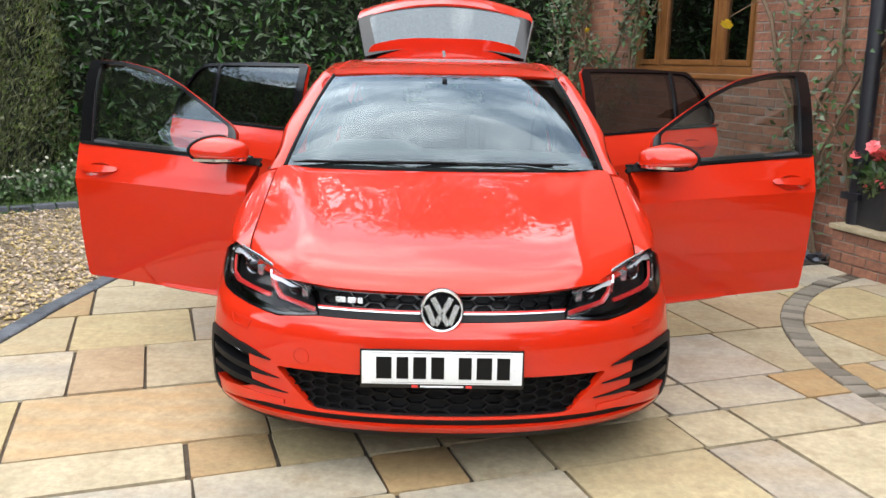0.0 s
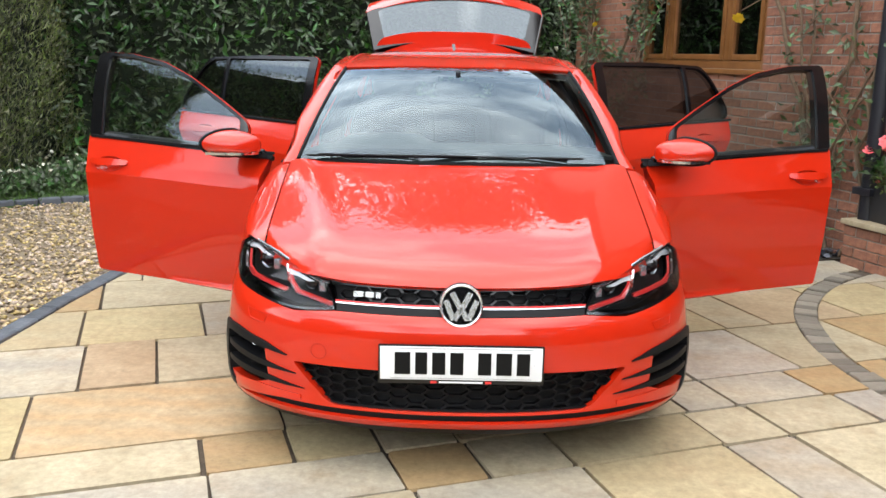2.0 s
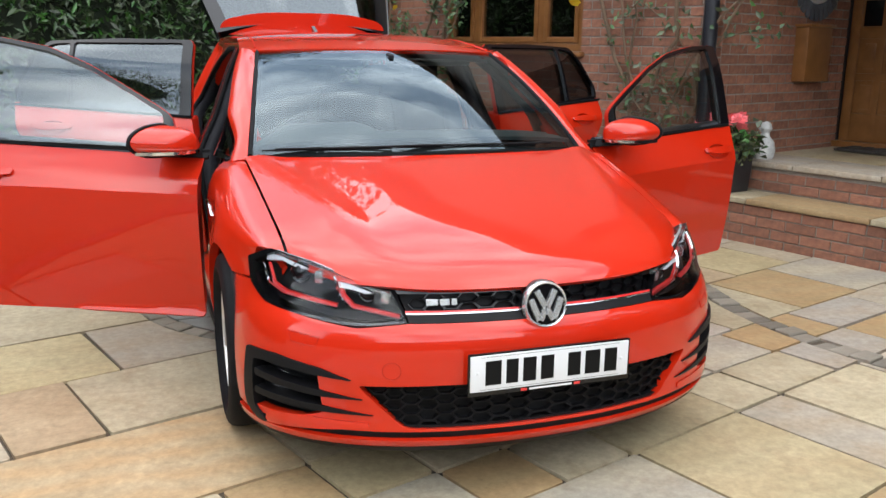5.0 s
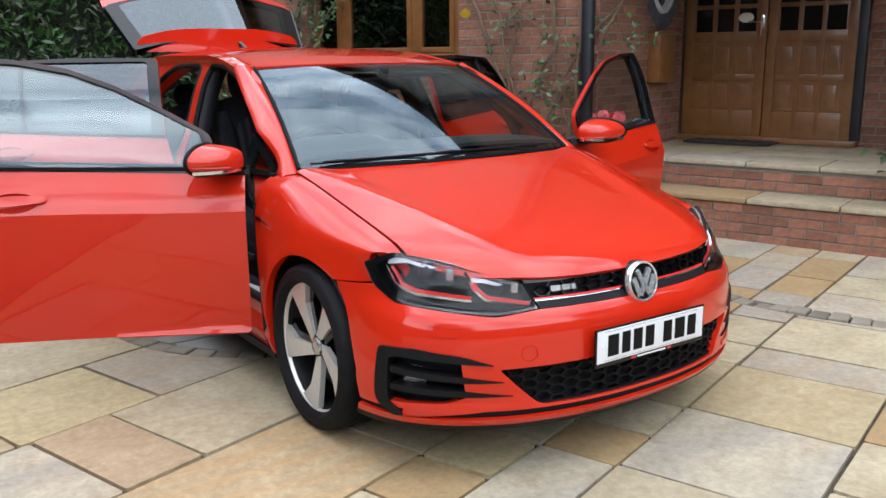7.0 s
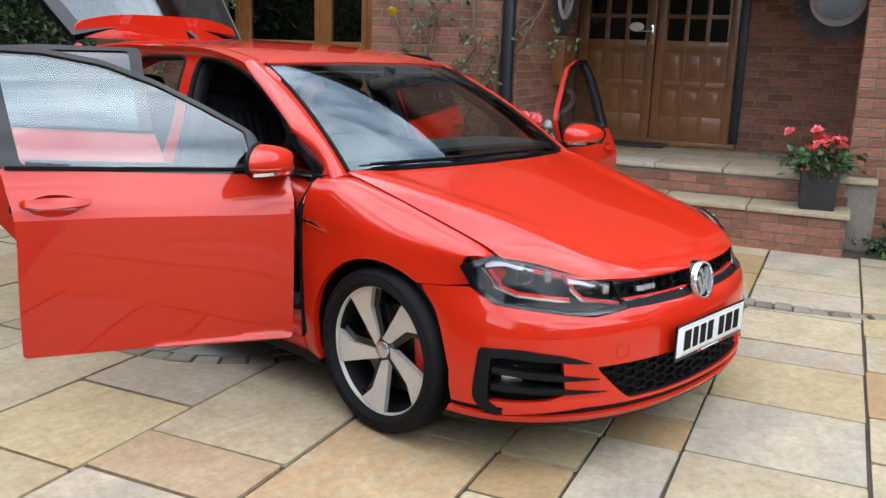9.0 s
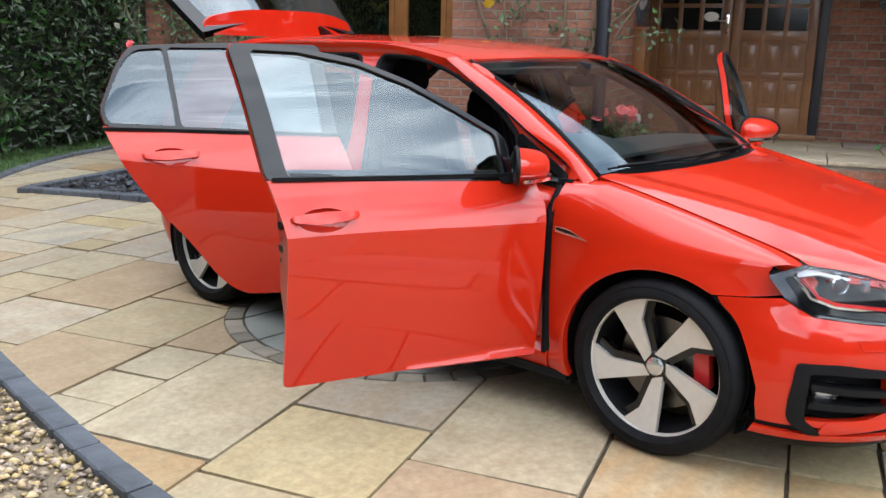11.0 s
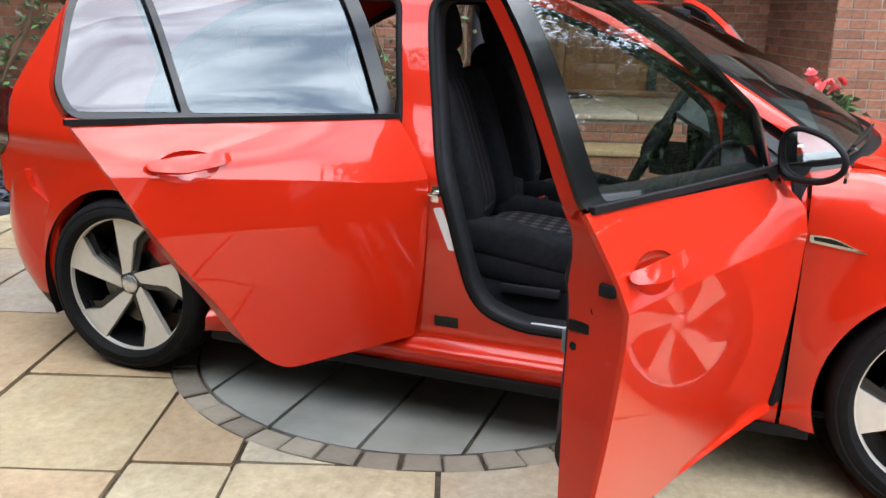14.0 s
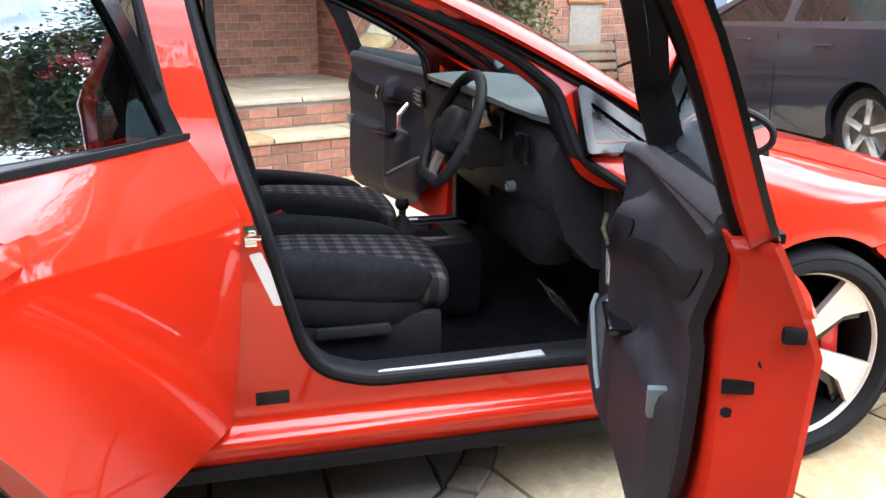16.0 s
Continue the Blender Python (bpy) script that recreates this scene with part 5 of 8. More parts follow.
def build_headlight(sx):
    out = [(0.813, 0.706, 0.01), (0.752, 0.748, 0.02), (0.648, 0.728, 0.08), (0.443, 0.650, 0.006), (0.413, 0.577, 0.006), (0.555, 0.563, 0.1), (0.705, 0.582, 0.06), (0.786, 0.597, 0.03), (0.815, 0.647, 0.03)]
    out = mirror_corners(out[::-1], sx)
    o = np_out(out)
    h = panel("headlight", o, nose_in(0.055), BLACK, car, "black LED headlight with red accent line", step=0.04, thick=0.01)
    panel("housing_rim", o, nose_in(-0.001), GLOSS, h, "", holes=[np_out([(c[0] * (1 - 0.012) - sx * 0.000 + (sx * 0.652 - c[0]) * 0.035, c[1] + (0.655 - c[1]) * 0.07, *c[2:]) for c in out])], step=0.03, thick=0.058)
    ln = panel("lens", o, nose_in(-0.003), LENS, h, "clear lamp lens", step=0.03, thick=0.002)
    ln.visible_shadow = False

    def strip(pts, wide, depth, thick, mat, name):
        path = [tuple(float(k) for k in nose_in(depth)(np.array(nu(sx * x, z)), np.array(z))) for x, z in pts]
        sweep(name, path, [(-thick, -wide), (thick, -wide), (thick, wide), (-thick, wide)], mat, h, up=(0, 0, 1))

    def smooth_line(pts, n=10):
        pts = np.array(pts)
        t = np.linspace(0, len(pts) - 1, n)
        return list(zip(np.interp(t, range(len(pts)), pts[:, 0]), np.interp(t, range(len(pts)), pts[:, 1])))
    strip(smooth_line([(0.772, 0.70), (0.765, 0.650), (0.735, 0.632), (0.60, 0.611)]), 0.0045, 0.018, 0.004, RED_TRIM, "red_accent")
    strip(smooth_line([(0.590, 0.672), (0.580, 0.640), (0.555, 0.612), (0.43, 0.588)]), 0.0045, 0.018, 0.004, RED_TRIM, "red_accent")
    strip(smooth_line([(0.785, 0.715), (0.778, 0.648), (0.74, 0.624), (0.60, 0.603)]), 0.004, 0.012, 0.004, CHROME, "light_guide")
    strip(smooth_line([(0.600, 0.690), (0.590, 0.640), (0.56, 0.604), (0.43, 0.580)]), 0.004, 0.012, 0.004, CHROME, "light_guide")
    strip(smooth_line([(0.752, 0.735), (0.650, 0.716), (0.45, 0.645)]), 0.006, 0.02, 0.004, SILVER, "upper_blade")
    # white plates paint the bright patches of light in the lamp's top
    for c in ([(0.776, 0.708, 0.004), (0.768, 0.729, 0.006), (0.735, 0.727, 0.01), (0.668, 0.705, 0.006), (0.690, 0.700, 0.006), (0.735, 0.716, 0.006)], [(0.594, 0.662, 0.004), (0.590, 0.681, 0.004), (0.560, 0.673, 0.01), (0.500, 0.651, 0.004), (0.520, 0.648, 0.004), (0.560, 0.660, 0.004)]):
        nose_bar("daylight_plate", mirror_corners(c, sx) if sx > 0 else [(-k[0], *k[1:]) for k in c][::-1], -0.012, 0.012, WHITE, h, "white plate painting a bright patch in the lamp")
    for x, z, r in ((0.700, 0.685, 0.030), (0.520, 0.640, 0.022)):
        p = [float(c) for c in nose_in(0.035)(np.array(nu(sx * x, z)), np.array(z))]
        q = lathe("projector", [(0.0, -r * 0.6), (r * 0.5, -r * 0.5), (r * 0.85, -r * 0.15), (r, 0.0)], GLOSS, h, "", 28, axis="y")
        lathe("bezel", [(r, 0.0), (r * 1.08, -0.003), (r * 1.16, 0.0), (r * 1.2, 0.03)], CHROME, q, "", 28, axis="y")
        q.matrix_basis = pose(p[0], p[1], p[2], 0, 0, sx * 28)
        k = [float(c) for c in nose_in(0.030)(np.array(nu(sx * (x - 0.055), z - 0.002)), np.array(z - 0.002))]
        fin = box("reflector_fin", -0.012, 0.012, -0.02, 0.01, -0.018, 0.018, SILVER, h, "", bevel=0.003)
        fin.matrix_basis = pose(k[0], k[1], k[2], 0, 0, sx * 30)


build_front()
build_headlight(1)
build_headlight(-1)


# ---- mirrors, badges, wipers ----
def build_mirror(door, sx):
    """Shell, arm, glass and repeater, where they sit on the closed door."""
    cx, gy, cz, hw, hh, dep = 0.914, 0.660, 0.990, 0.090, 0.058, 0.140

    def swept(x):
        return 0.60 * (x - cx)

    def rim_pt(t):
        c, q = math.cos(t), math.sin(t)
        return cx + hw * math.copysign(abs(c) ** 0.8, c), cz + hh * math.copysign(abs(q) ** 0.85, q) * (1 - 0.30 * c)
    n, k = 28, 9
    verts, faces, low_faces = [], [], []
    for j in range(k + 1):
        g = math.pi / 2 * j / k
        for i in range(n):
            x, z = rim_pt(2 * math.pi * i / n)
            m = math.cos(g) ** 0.62
            X = cx - 0.012 * math.sin(g) + (x - cx) * m
            verts.append((sx * X, gy - dep * math.sin(g) + swept(X), cz - 0.012 * math.sin(g) + (z - cz) * (math.cos(g) ** 0.48 if z > cz else m)))
    for j in range(k):
        for i in range(n):
            a, b = j * n + i, j * n + (i + 1) % n
            q = (a, b, b + n, a + n) if sx < 0 else (b, a, a + n, b + n)
            (faces if np.mean([verts[v][2] for v in q]) > cz - 0.036 else low_faces).append(q)
    raw("door_mirror", verts, faces, RED, door, "red door mirror with black foot")
    raw("mirror_base", verts, low_faces, BLACK, door)
    strip = []
    for g, k in [(g, 1) for g in np.linspace(0.15, 1.57, 9)] + [(g, -1) for g in np.linspace(1.5, 0.5, 6)]:
        X = cx - 0.012 * math.sin(g) + k * hw * 0.97 * math.cos(g) ** 0.62
        strip.append((sx * (X + 0.003 * k), gy - (dep + 0.003) * math.sin(g) + swept(X), cz - 0.040))
    sweep("repeater_lamp", strip, [(-0.004, -0.006), (0.004, -0.006), (0.004, 0.006), (-0.004, 0.006)], CHROME, door, "chrome repeater strip")
    rim = [rim_pt(t) for t in np.linspace(0, 2 * math.pi, 36, endpoint=False)]
    sweep("mirror_rim", [(sx * x, gy + swept(x), z) for x, z in rim], ring_section(0.008, 8), BLACK, door, "black mirror rim", closed=True, up=(0, 1, 0))
    panel("mirror_glass", [(cx + (x - cx) * 0.95, cz + (z - cz) * 0.95) for x, z in rim], lambda x, z: (sx * x, gy - 0.002 + swept(x) + 0.10 * (z - cz), z), MIRROR, door, "mirror glass", step=0.05, thick=0.004, flip=sx > 0)
    sweep("mirror_arm", [(sx * 0.790, 0.520, 0.930), (sx * 0.835, 0.545, 0.936), (sx * 0.885, 0.580, 0.946)], [(-0.034, -0.012), (0.034, -0.012), (0.026, 0.014), (-0.026, 0.014)], BLACK, door)
    panel("mirror_foot", rpoly([(0.474, 0.915, 0.006), (0.66, 0.922, 0.01), (0.69, 0.960, 0.015), (0.60, 0.945, 0.03), (0.474, 0.934, 0.006)]), side_map(sx, -0.008), BLACK, door, step=0.03, thick=0.03, flip=sx < 0)


for d_, sx_ in ((door_rf, -1), (door_lf, 1)):
    build_mirror(d_, sx_)
for sx in (1, -1):
    panel("fender_badge", rpoly([(0.27, 0.722, 0.004), (0.415, 0.742, 0.004), (0.415, 0.762, 0.004), (0.36, 0.760, 0.02)]), side_map(sx, -0.005), CHROME, car, "chrome side badge", step=0.03, thick=0.006, flip=sx < 0)
    panel("badge_inlay", rpoly([(0.305, 0.735, 0.002), (0.405, 0.748, 0.002), (0.405, 0.757, 0.002), (0.36, 0.755, 0.01)]), side_map(sx, -0.0065), GLOSS, car, "", step=0.03, thick=0.002, flip=sx < 0)

for x0, x1, t1 in ((0.55, -0.12, 0.016), (-0.12, -0.62, 0.014)):
    a = [float(c) for c in glass_front(np.array(x0 / 0.72), np.array(0.012))]
    b = [float(c) for c in glass_front(np.array(x1 / 0.72), np.array(t1))]
    wp = sweep("wiper", [(a[0], a[1] - 0.02, a[2] + 0.018), ((a[0] + b[0]) / 2, (a[1] + b[1]) / 2 - 0.02, (a[2] + b[2]) / 2 + 0.016), (b[0], b[1] - 0.012, b[2] + 0.016)], ring_section(0.0045, 6), BLACK, car, "black wiper arm")
    sweep("wiper_blade", [(b[0] + (a[0] - b[0]) * k, b[1] + (a[1] - b[1]) * k - 0.008, b[2] + (a[2] - b[2]) * k + 0.010) for k in (-0.1, 0.3, 0.7, 0.9)], ring_section(0.004, 6), RUBBER, wp)
panel("antenna_fin", [(2.55, 1.425), (2.66, 1.425), (2.672, 1.475), (2.655, 1.478)], lambda y, z: (0.012 - 0.2 * (z - 1.42) + 0 * y, y, z), GLOSS, car, "black roof antenna fin", step=0.03, thick=0.02, back=True)


# ---- tailgate and tail ----
def build_tailgate():
    def spoiler(x, y):
        return x, y, 1.404 - 0.10 * (y - 2.96) - 0.055 * (x / 0.6) ** 2
    tg = panel("tailgate", rpoly([(-0.575, 2.972, 0.02), (0.575, 2.972, 0.02), (0.545, 3.065, 0.06), (0.3, 3.125, 0.2), (-0.3, 3.125, 0.2), (-0.545, 3.065, 0.06)]), spoiler, RED, car, "raised red tailgate with roof spoiler", step=0.05, thick=0.03, back=True)

    def rear(x, v):
        y = 3.07 + 0.24 * v - 0.10 * (x / 0.66) ** 2
        return x, y, 1.372 - 0.36 * v
    gl = panel("rear_glass", rpoly([(-0.50, 0.02, 0.03), (-0.58, 1.0, 0.06), (0.58, 1.0, 0.06), (0.50, 0.02, 0.03)]), rear, PRIVACY, tg, "tinted rear window", step=0.08, thick=0.005)
    panel("glass_surround", rpoly([(-0.585, -0.03, 0.03), (-0.665, 1.06, 0.06), (0.665, 1.06, 0.06), (0.585, -0.03, 0.03)]), rear, GLOSS, tg, "", holes=[rpoly([(-0.50, 0.02, 0.03), (-0.58, 1.0, 0.06), (0.58, 1.0, 0.06), (0.50, 0.02, 0.03)])], step=0.06, thick=0.05, back=True)

    def lower(x, v):
        y = 3.335 + 0.05 * np.sin(np.clip(v, 0, 1) * math.pi) - 0.13 * (x / 0.68) ** 2
        return x, y, 1.0 - 0.42 * v
    panel("tailgate_skin", rpoly([(-0.675, 0.0, 0.03), (-0.66, 0.45, 0.1), (-0.56, 1.0, 0.05), (0.56, 1.0, 0.05), (0.66, 0.45, 0.1), (0.675, 0.0, 0.03)]), lower, RED, tg, "", step=0.06, thick=0.02)
    panel("tailgate_lining", rpoly([(-0.64, 0.0, 0.03), (-0.62, 0.45, 0.1), (-0.52, 0.98, 0.05), (0.52, 0.98, 0.05), (0.62, 0.45, 0.1), (0.64, 0.0, 0.03)]), lambda x, v: (lower(x, v)[0], lower(x, v)[1] - 0.05, lower(x, v)[2]), TRIM, tg, "", step=0.1, thick=0.01, flip=True)
    for sx in (1, -1):
        panel("tailgate_edge", [(-0.03, 0.0), (1.06, 0.0), (1.06, 0.045), (-0.03, 0.045)], lambda v, w, sx=sx: (sx * (0.587 + 0.078 * v), rear(0.587 + 0.078 * v, v)[1] - w, rear(0.6, v)[2] + w * 0.3), GLOSS, tg, "", step=0.08, thick=0.01, back=True)
    tg.matrix_basis = Matrix.Translation((0, 2.965, 1.405)) @ pose(0, 0, 0, 98, 0, 0) @ Matrix.Translation((0, -2.965, -1.405))
    # rear bumper wraps from the quarters
    for sx in (1, -1):
        panel("tail_lamp", rpoly([(3.165, 0.80, 0.02), (3.24, 0.72, 0.02), (3.345, 0.73, 0.02), (3.33, 0.95, 0.04), (3.18, 0.985, 0.02)]),
              lambda y, z, sx=sx: (sx * (body_x(y, z) + 0.004 - 1.4 * np.maximum(y - 3.2, 0) ** 2), y, z), TAIL, car, "dark red tail lamp", step=0.03, thick=0.04, flip=sx < 0)

    def bump(u, z):
        f = np.abs(u)
        g = np.minimum(f, math.pi / 2)
        w = 0.825 - 0.25 * np.maximum(0.32 - z, 0) ** 1.2
        x = w * np.sin(g) ** 0.75
        y = 3.40 - 0.35 * (1 - np.maximum(np.cos(g), 1e-9) ** 0.85) - 1.2 * (z - 0.48) ** 2 - np.maximum(f - math.pi / 2, 0)
        return np.sign(u) * x, y, z
    panel("rear_bumper", rpoly([(-1.66, 0.22, 0.03), (1.66, 0.22, 0.03), (1.69, 0.56, 0.03), (1.40, 0.70, 0.03), (0.9, 0.60, 0.05), (-0.9, 0.60, 0.05), (-1.40, 0.70, 0.03), (-1.69, 0.56, 0.03)]), bump, RED, car, "red rear bumper", step=0.05, thick=0.03, flip=True)
    panel("rear_diffuser", [(-1.64, 0.16), (1.64, 0.16), (1.66, 0.225), (-1.66, 0.225)], lambda u, z: tuple(a - (0.004 if i == 1 else 0) for i, a in enumerate(bump(u, z))), BLACK, car, "", step=0.06, thick=0.05, flip=True)
    panel("boot_floor", [(-0.55, 2.2), (0.55, 2.2), (0.55, 3.3), (-0.55, 3.3)], lambda x, y: (x, y, 0.62 + 0 * x), CARPET, car, step=0.3, thick=0.05)


build_tailgate()


# ---- cabin ----
def build_seat(x):
    s = pillow("front_seat", 0.50, 0.58, 0.16, CLOTH, car, "black sports seat with tartan cloth", p=4)
    s.matrix_basis = pose(x, 1.235, 0.475, 5, 0, 0)

    def kid(name, w, d, h, mat, m, p=3.2):
        o = pillow(name, w, d, h, mat, s, p=p)
        o.matrix_basis = s.matrix_basis.inverted() @ m
        return o
    kid("cushion_cloth", 0.33, 0.50, 0.11, PLAID, pose(x, 1.185, 0.530, 4, 0, 0), 5)
    kid("cushion_nose", 0.48, 0.14, 0.13, PLAID, pose(x, 0.985, 0.500, 4, 0, 0), 3)
    for k in (1, -1):
        kid("cushion_bolster", 0.10, 0.52, 0.13, CLOTH, pose(x + k * 0.205, 1.24, 0.555, 8, 0, 0))
        kid("back_bolster", 0.10, 0.12, 0.54, CLOTH, pose(x + k * 0.195, 1.510, 0.845, -18, 0, 0))
    kid("backrest", 0.46, 0.14, 0.64, CLOTH, pose(x, 1.580, 0.86, -18, 0, 0), 3.5)
    kid("back_cloth", 0.30, 0.10, 0.50, PLAID, pose(x, 1.543, 0.84, -18, 0, 0), 4)
    kid("shoulder", 0.40, 0.10, 0.14, CLOTH, pose(x, 1.645, 1.105, -18, 0, 0))
    kid("headrest", 0.26, 0.11, 0.19, CLOTH, pose(x, 1.640, 1.245, -12, 0, 0), 3.2)
    b = box("seat_base", -0.24, 0.24, -0.24, 0.25, -0.09, 0.05, TRIM, s, "black plastic seat base", bevel=0.02)
    b.matrix_basis = s.matrix_basis.inverted() @ pose(x, 1.20, 0.40, 0, 0, 0)
    lv = box("height_lever", -0.012, 0.012, -0.10, 0.10, -0.014, 0.016, TRIM, s, "black height lever", bevel=0.008)
    lv.matrix_basis = s.matrix_basis.inverted() @ pose(x - 0.255 if x < 0 else x + 0.255, 1.21, 0.418, 0, 0, 0)
    bk = box("belt_buckle", -0.014, 0.014, -0.028, 0.028, -0.07, 0.05, TRIM, s, "black belt buckle", bevel=0.006)
    bk.matrix_basis = s.matrix_basis.inverted() @ pose(x + (0.285 if x < 0 else -0.285), 1.33, 0.535, -25, 0, 0)
    rb = box("buckle_button", -0.010, 0.010, -0.020, 0.020, 0.048, 0.056, RED_TRIM, s, "red buckle button", bevel=0.002)
    rb.matrix_basis = bk.matrix_basis


def build_cabin():
    panel("cabin_floor", [(-0.80, 0.45), (0.80, 0.45), (0.80, 2.45), (-0.80, 2.45)], lambda x, y: (x, y, 0.235 + 0.10 * np.clip((0.62 - y) / 0.17, 0, 1)), CARPET, car, "black carpet", step=0.08, thick=0.02)
    box("firewall", -0.80, 0.80, 0.40, 0.46, 0.20, 0.92, CARPET, car, bevel=0.0)
    for sx in (1, -1):
        box("sill_cover", sx * 0.708 - 0.058, sx * 0.708 + 0.058, 0.52, 2.2, 0.28, 0.352, TRIM, car, "black sill cover", bevel=0.015)
        box("sill_plate", sx * 0.738 - 0.018, sx * 0.738 + 0.018, 0.72, 1.17, 0.3525, 0.3605, PLATE, car, "brushed metal sill plate", bevel=0.001)
        # kick panel
        box("kick_panel", sx * 0.745 - 0.03, sx * 0.745 + 0.03, 0.44, 0.56, 0.25, 0.90, TRIM, car, bevel=0.01)
        # pillar linings
        panel("pillar_lining", rpoly([(1.37, 0.36, 0.02), (1.60, 0.36, 0.02), (1.70, 1.33, 0.02), (1.60, 1.33, 0.02), (1.50, 0.86, 0.1)]), lambda y, z, sx=sx: (sx * (body_x(y, z) - 0.13), y, z), TRIM, car, "", step=0.1, thick=0.01, flip=sx > 0)
        belt = [(sx * 0.645, 1.590, 1.15), (sx * 0.665, 1.535, 0.85), (sx * 0.67, 1.43, 0.45)]
        sweep("seat_belt", belt, [(-0.024, -0.001), (0.024, -0.001), (0.024, 0.001), (-0.024, 0.001)], CLOTH, car, up=(1, 0, 0))
    # dashboard: a swept section
    sec = [(0.38, 0.90), (0.42, 0.955), (0.55, 0.985), (0.66, 0.985), (0.73, 0.95), (0.755, 0.88), (0.74, 0.78), (0.70, 0.68), (0.62, 0.60), (0.45, 0.58)]
    verts, faces, k = [], [], len(sec)
    xs = list(np.linspace(-0.70, 0.70, 15))
    for x in xs:
        for y, z in sec:
            e = abs(x) / 0.70
            verts.append((x, y - 0.05 * e ** 4 * (y > 0.5), z - 0.03 * e ** 4))
    for i in range(len(xs) - 1):
        for j in range(k):
            a, b = i * k + j, i * k + (j + 1) % k
            faces.append((a, b, b + k, a + k))
    faces += [tuple(range(k))[::-1], tuple(range((len(xs) - 1) * k, len(xs) * k))]
    dash = raw("dashboard", verts, faces, TRIM, car, "black dashboard, its top greyed for the sky's sheen")
    dash.data.set_sharp_from_angle(angle=radians(50))
    def cowl(x):
        return ease((x + 0.60) / 0.10) * (1 - ease((x + 0.20) / 0.10))

    def top_z(x, y):
        return x, y, 0.980 + 0.016 * np.clip(1 - ((y - 0.56) / 0.2) ** 2, 0, 1) + 0.042 * cowl(x) * ease((y - 0.48) / 0.24) - 0.020 * (np.abs(x) / 0.70) ** 4
    rim = [(x, float(0.735 + 0.085 * cowl(x) - 0.06 * (abs(x) / 0.7) ** 6)) for x in np.linspace(0.70, -0.70, 57)]
    panel("dash_top", [(-0.70, 0.40), (0.70, 0.40)] + rim, top_z, TRIM_GREY, dash, "dash top with instrument cowl, sky sheen painted as grey", step=0.03, thick=0.016, back=True)
    box("instrument_face", -0.50, -0.22, 0.758, 0.775, 0.895, 0.985, GLOSS, dash, "", bevel=0.01)
    for x0 in (-0.155, 0.0, 0.55):
        v = box("air_vent", x0 - 0.06, x0 + 0.06, 0.742, 0.762, 0.86, 0.93, GLOSS, dash, "", bevel=0.006)
        for q in range(4):
            box("vent_slat", x0 - 0.055, x0 + 0.055, 0.755, 0.768, 0.87 + q * 0.016, 0.874 + q * 0.016, TRIM_GREY, v, "", bevel=0.0)
    v = box("air_vent", -0.645, -0.545, 0.735, 0.757, 0.85, 0.93, GLOSS, dash, "", bevel=0.01)
    box("centre_screen", -0.14, 0.10, 0.735, 0.758, 0.74, 0.85, GLOSS, dash, "dark touch screen", bevel=0.006)
    lathe("light_switch", [(0.0, 0.010), (0.010, 0.010), (0.012, 0.014), (0.015, 0.012), (0.016, -0.01)], TRIM_GREY, dash, "", 24, axis="y").matrix_basis = pose(-0.49, 0.735, 0.762, 0, 0, 0)
    box("knee_panel", -0.66, -0.20, 0.60, 0.72, 0.56, 0.74, CARPET, dash, "", bevel=0.05)
    box("column_shroud", -0.43, -0.29, 0.66, 0.89, 0.80, 0.90, TRIM, dash, "", bevel=0.025)
    for k, a in ((-0.09, -0.10), (0.09, 0.10)):
        sweep("column_stalk", [(-0.36 + k * 0.6, 0.86, 0.865), (-0.36 + k + a, 0.885, 0.875)], ring_section(0.008, 8), TRIM, dash)
    # steering wheel
    rimp = [(0.170 * math.cos(t), 0.0, 0.170 * math.sin(t) if math.sin(t) > -0.86 else -0.170 * 0.86) for t in np.linspace(0, 2 * math.pi, 48, endpoint=False)]
    st = sweep("steering_wheel", rimp, ring_section(0.0165, 10), TRIM, car, "black leather steering wheel", closed=True, up=(0, 1, 0))
    hub = pillow("airbag_boss", 0.15, 0.07, 0.14, TRIM, st, p=3)
    for a0, w in ((0, 0.03), (180, 0.03), (270, 0.035)):
        c, s_ = math.cos(radians(a0)), math.sin(radians(a0))
        sweep("wheel_spoke", [(0.05 * c, 0.005, 0.05 * s_), (0.165 * c, 0.0, 0.165 * s_ * (0.9 if a0 == 270 else 1))], [(-w * 0.6, -0.008), (w * 0.6, -0.008), (w * 0.6, 0.008), (-w * 0.6, 0.008)], SILVER if a0 == 270 else TRIM, st, up=(0, 1, 0))
    st.matrix_basis = pose(-0.36, 0.875, 0.905, 25, 0, 0)
    # tunnel, console, lever
    t = box("centre_console", -0.13, 0.13, 0.70, 1.75, 0.24, 0.50, TRIM, car, "black centre console", bevel=0.03)
    box("console_tray", -0.09, 0.09, 0.80, 1.30, 0.498, 0.512, GLOSS, t, "", bevel=0.004)
    box("console_edge", -0.104, -0.092, 0.78, 1.32, 0.498, 0.516, SILVER, t, "", bevel=0.003)
    box("armrest", -0.10, 0.10, 1.42, 1.76, 0.56, 0.66, TRIM, t, "", bevel=0.03)
    gl = lathe("gear_lever", [(0.045, 0.50), (0.030, 0.54), (0.010, 0.57), (0.009, 0.58), (0.020, 0.59), (0.025, 0.605), (0.020, 0.625), (0.0, 0.63)], TRIM, car, "black gear lever", 20, axis="z")
    gl.matrix_basis = pose(0.02, 0.94, 0.0)
    lathe("lever_collar", [(0.011, 0.568), (0.013, 0.575), (0.011, 0.584)], CHROME, gl, "", 20, axis="z")
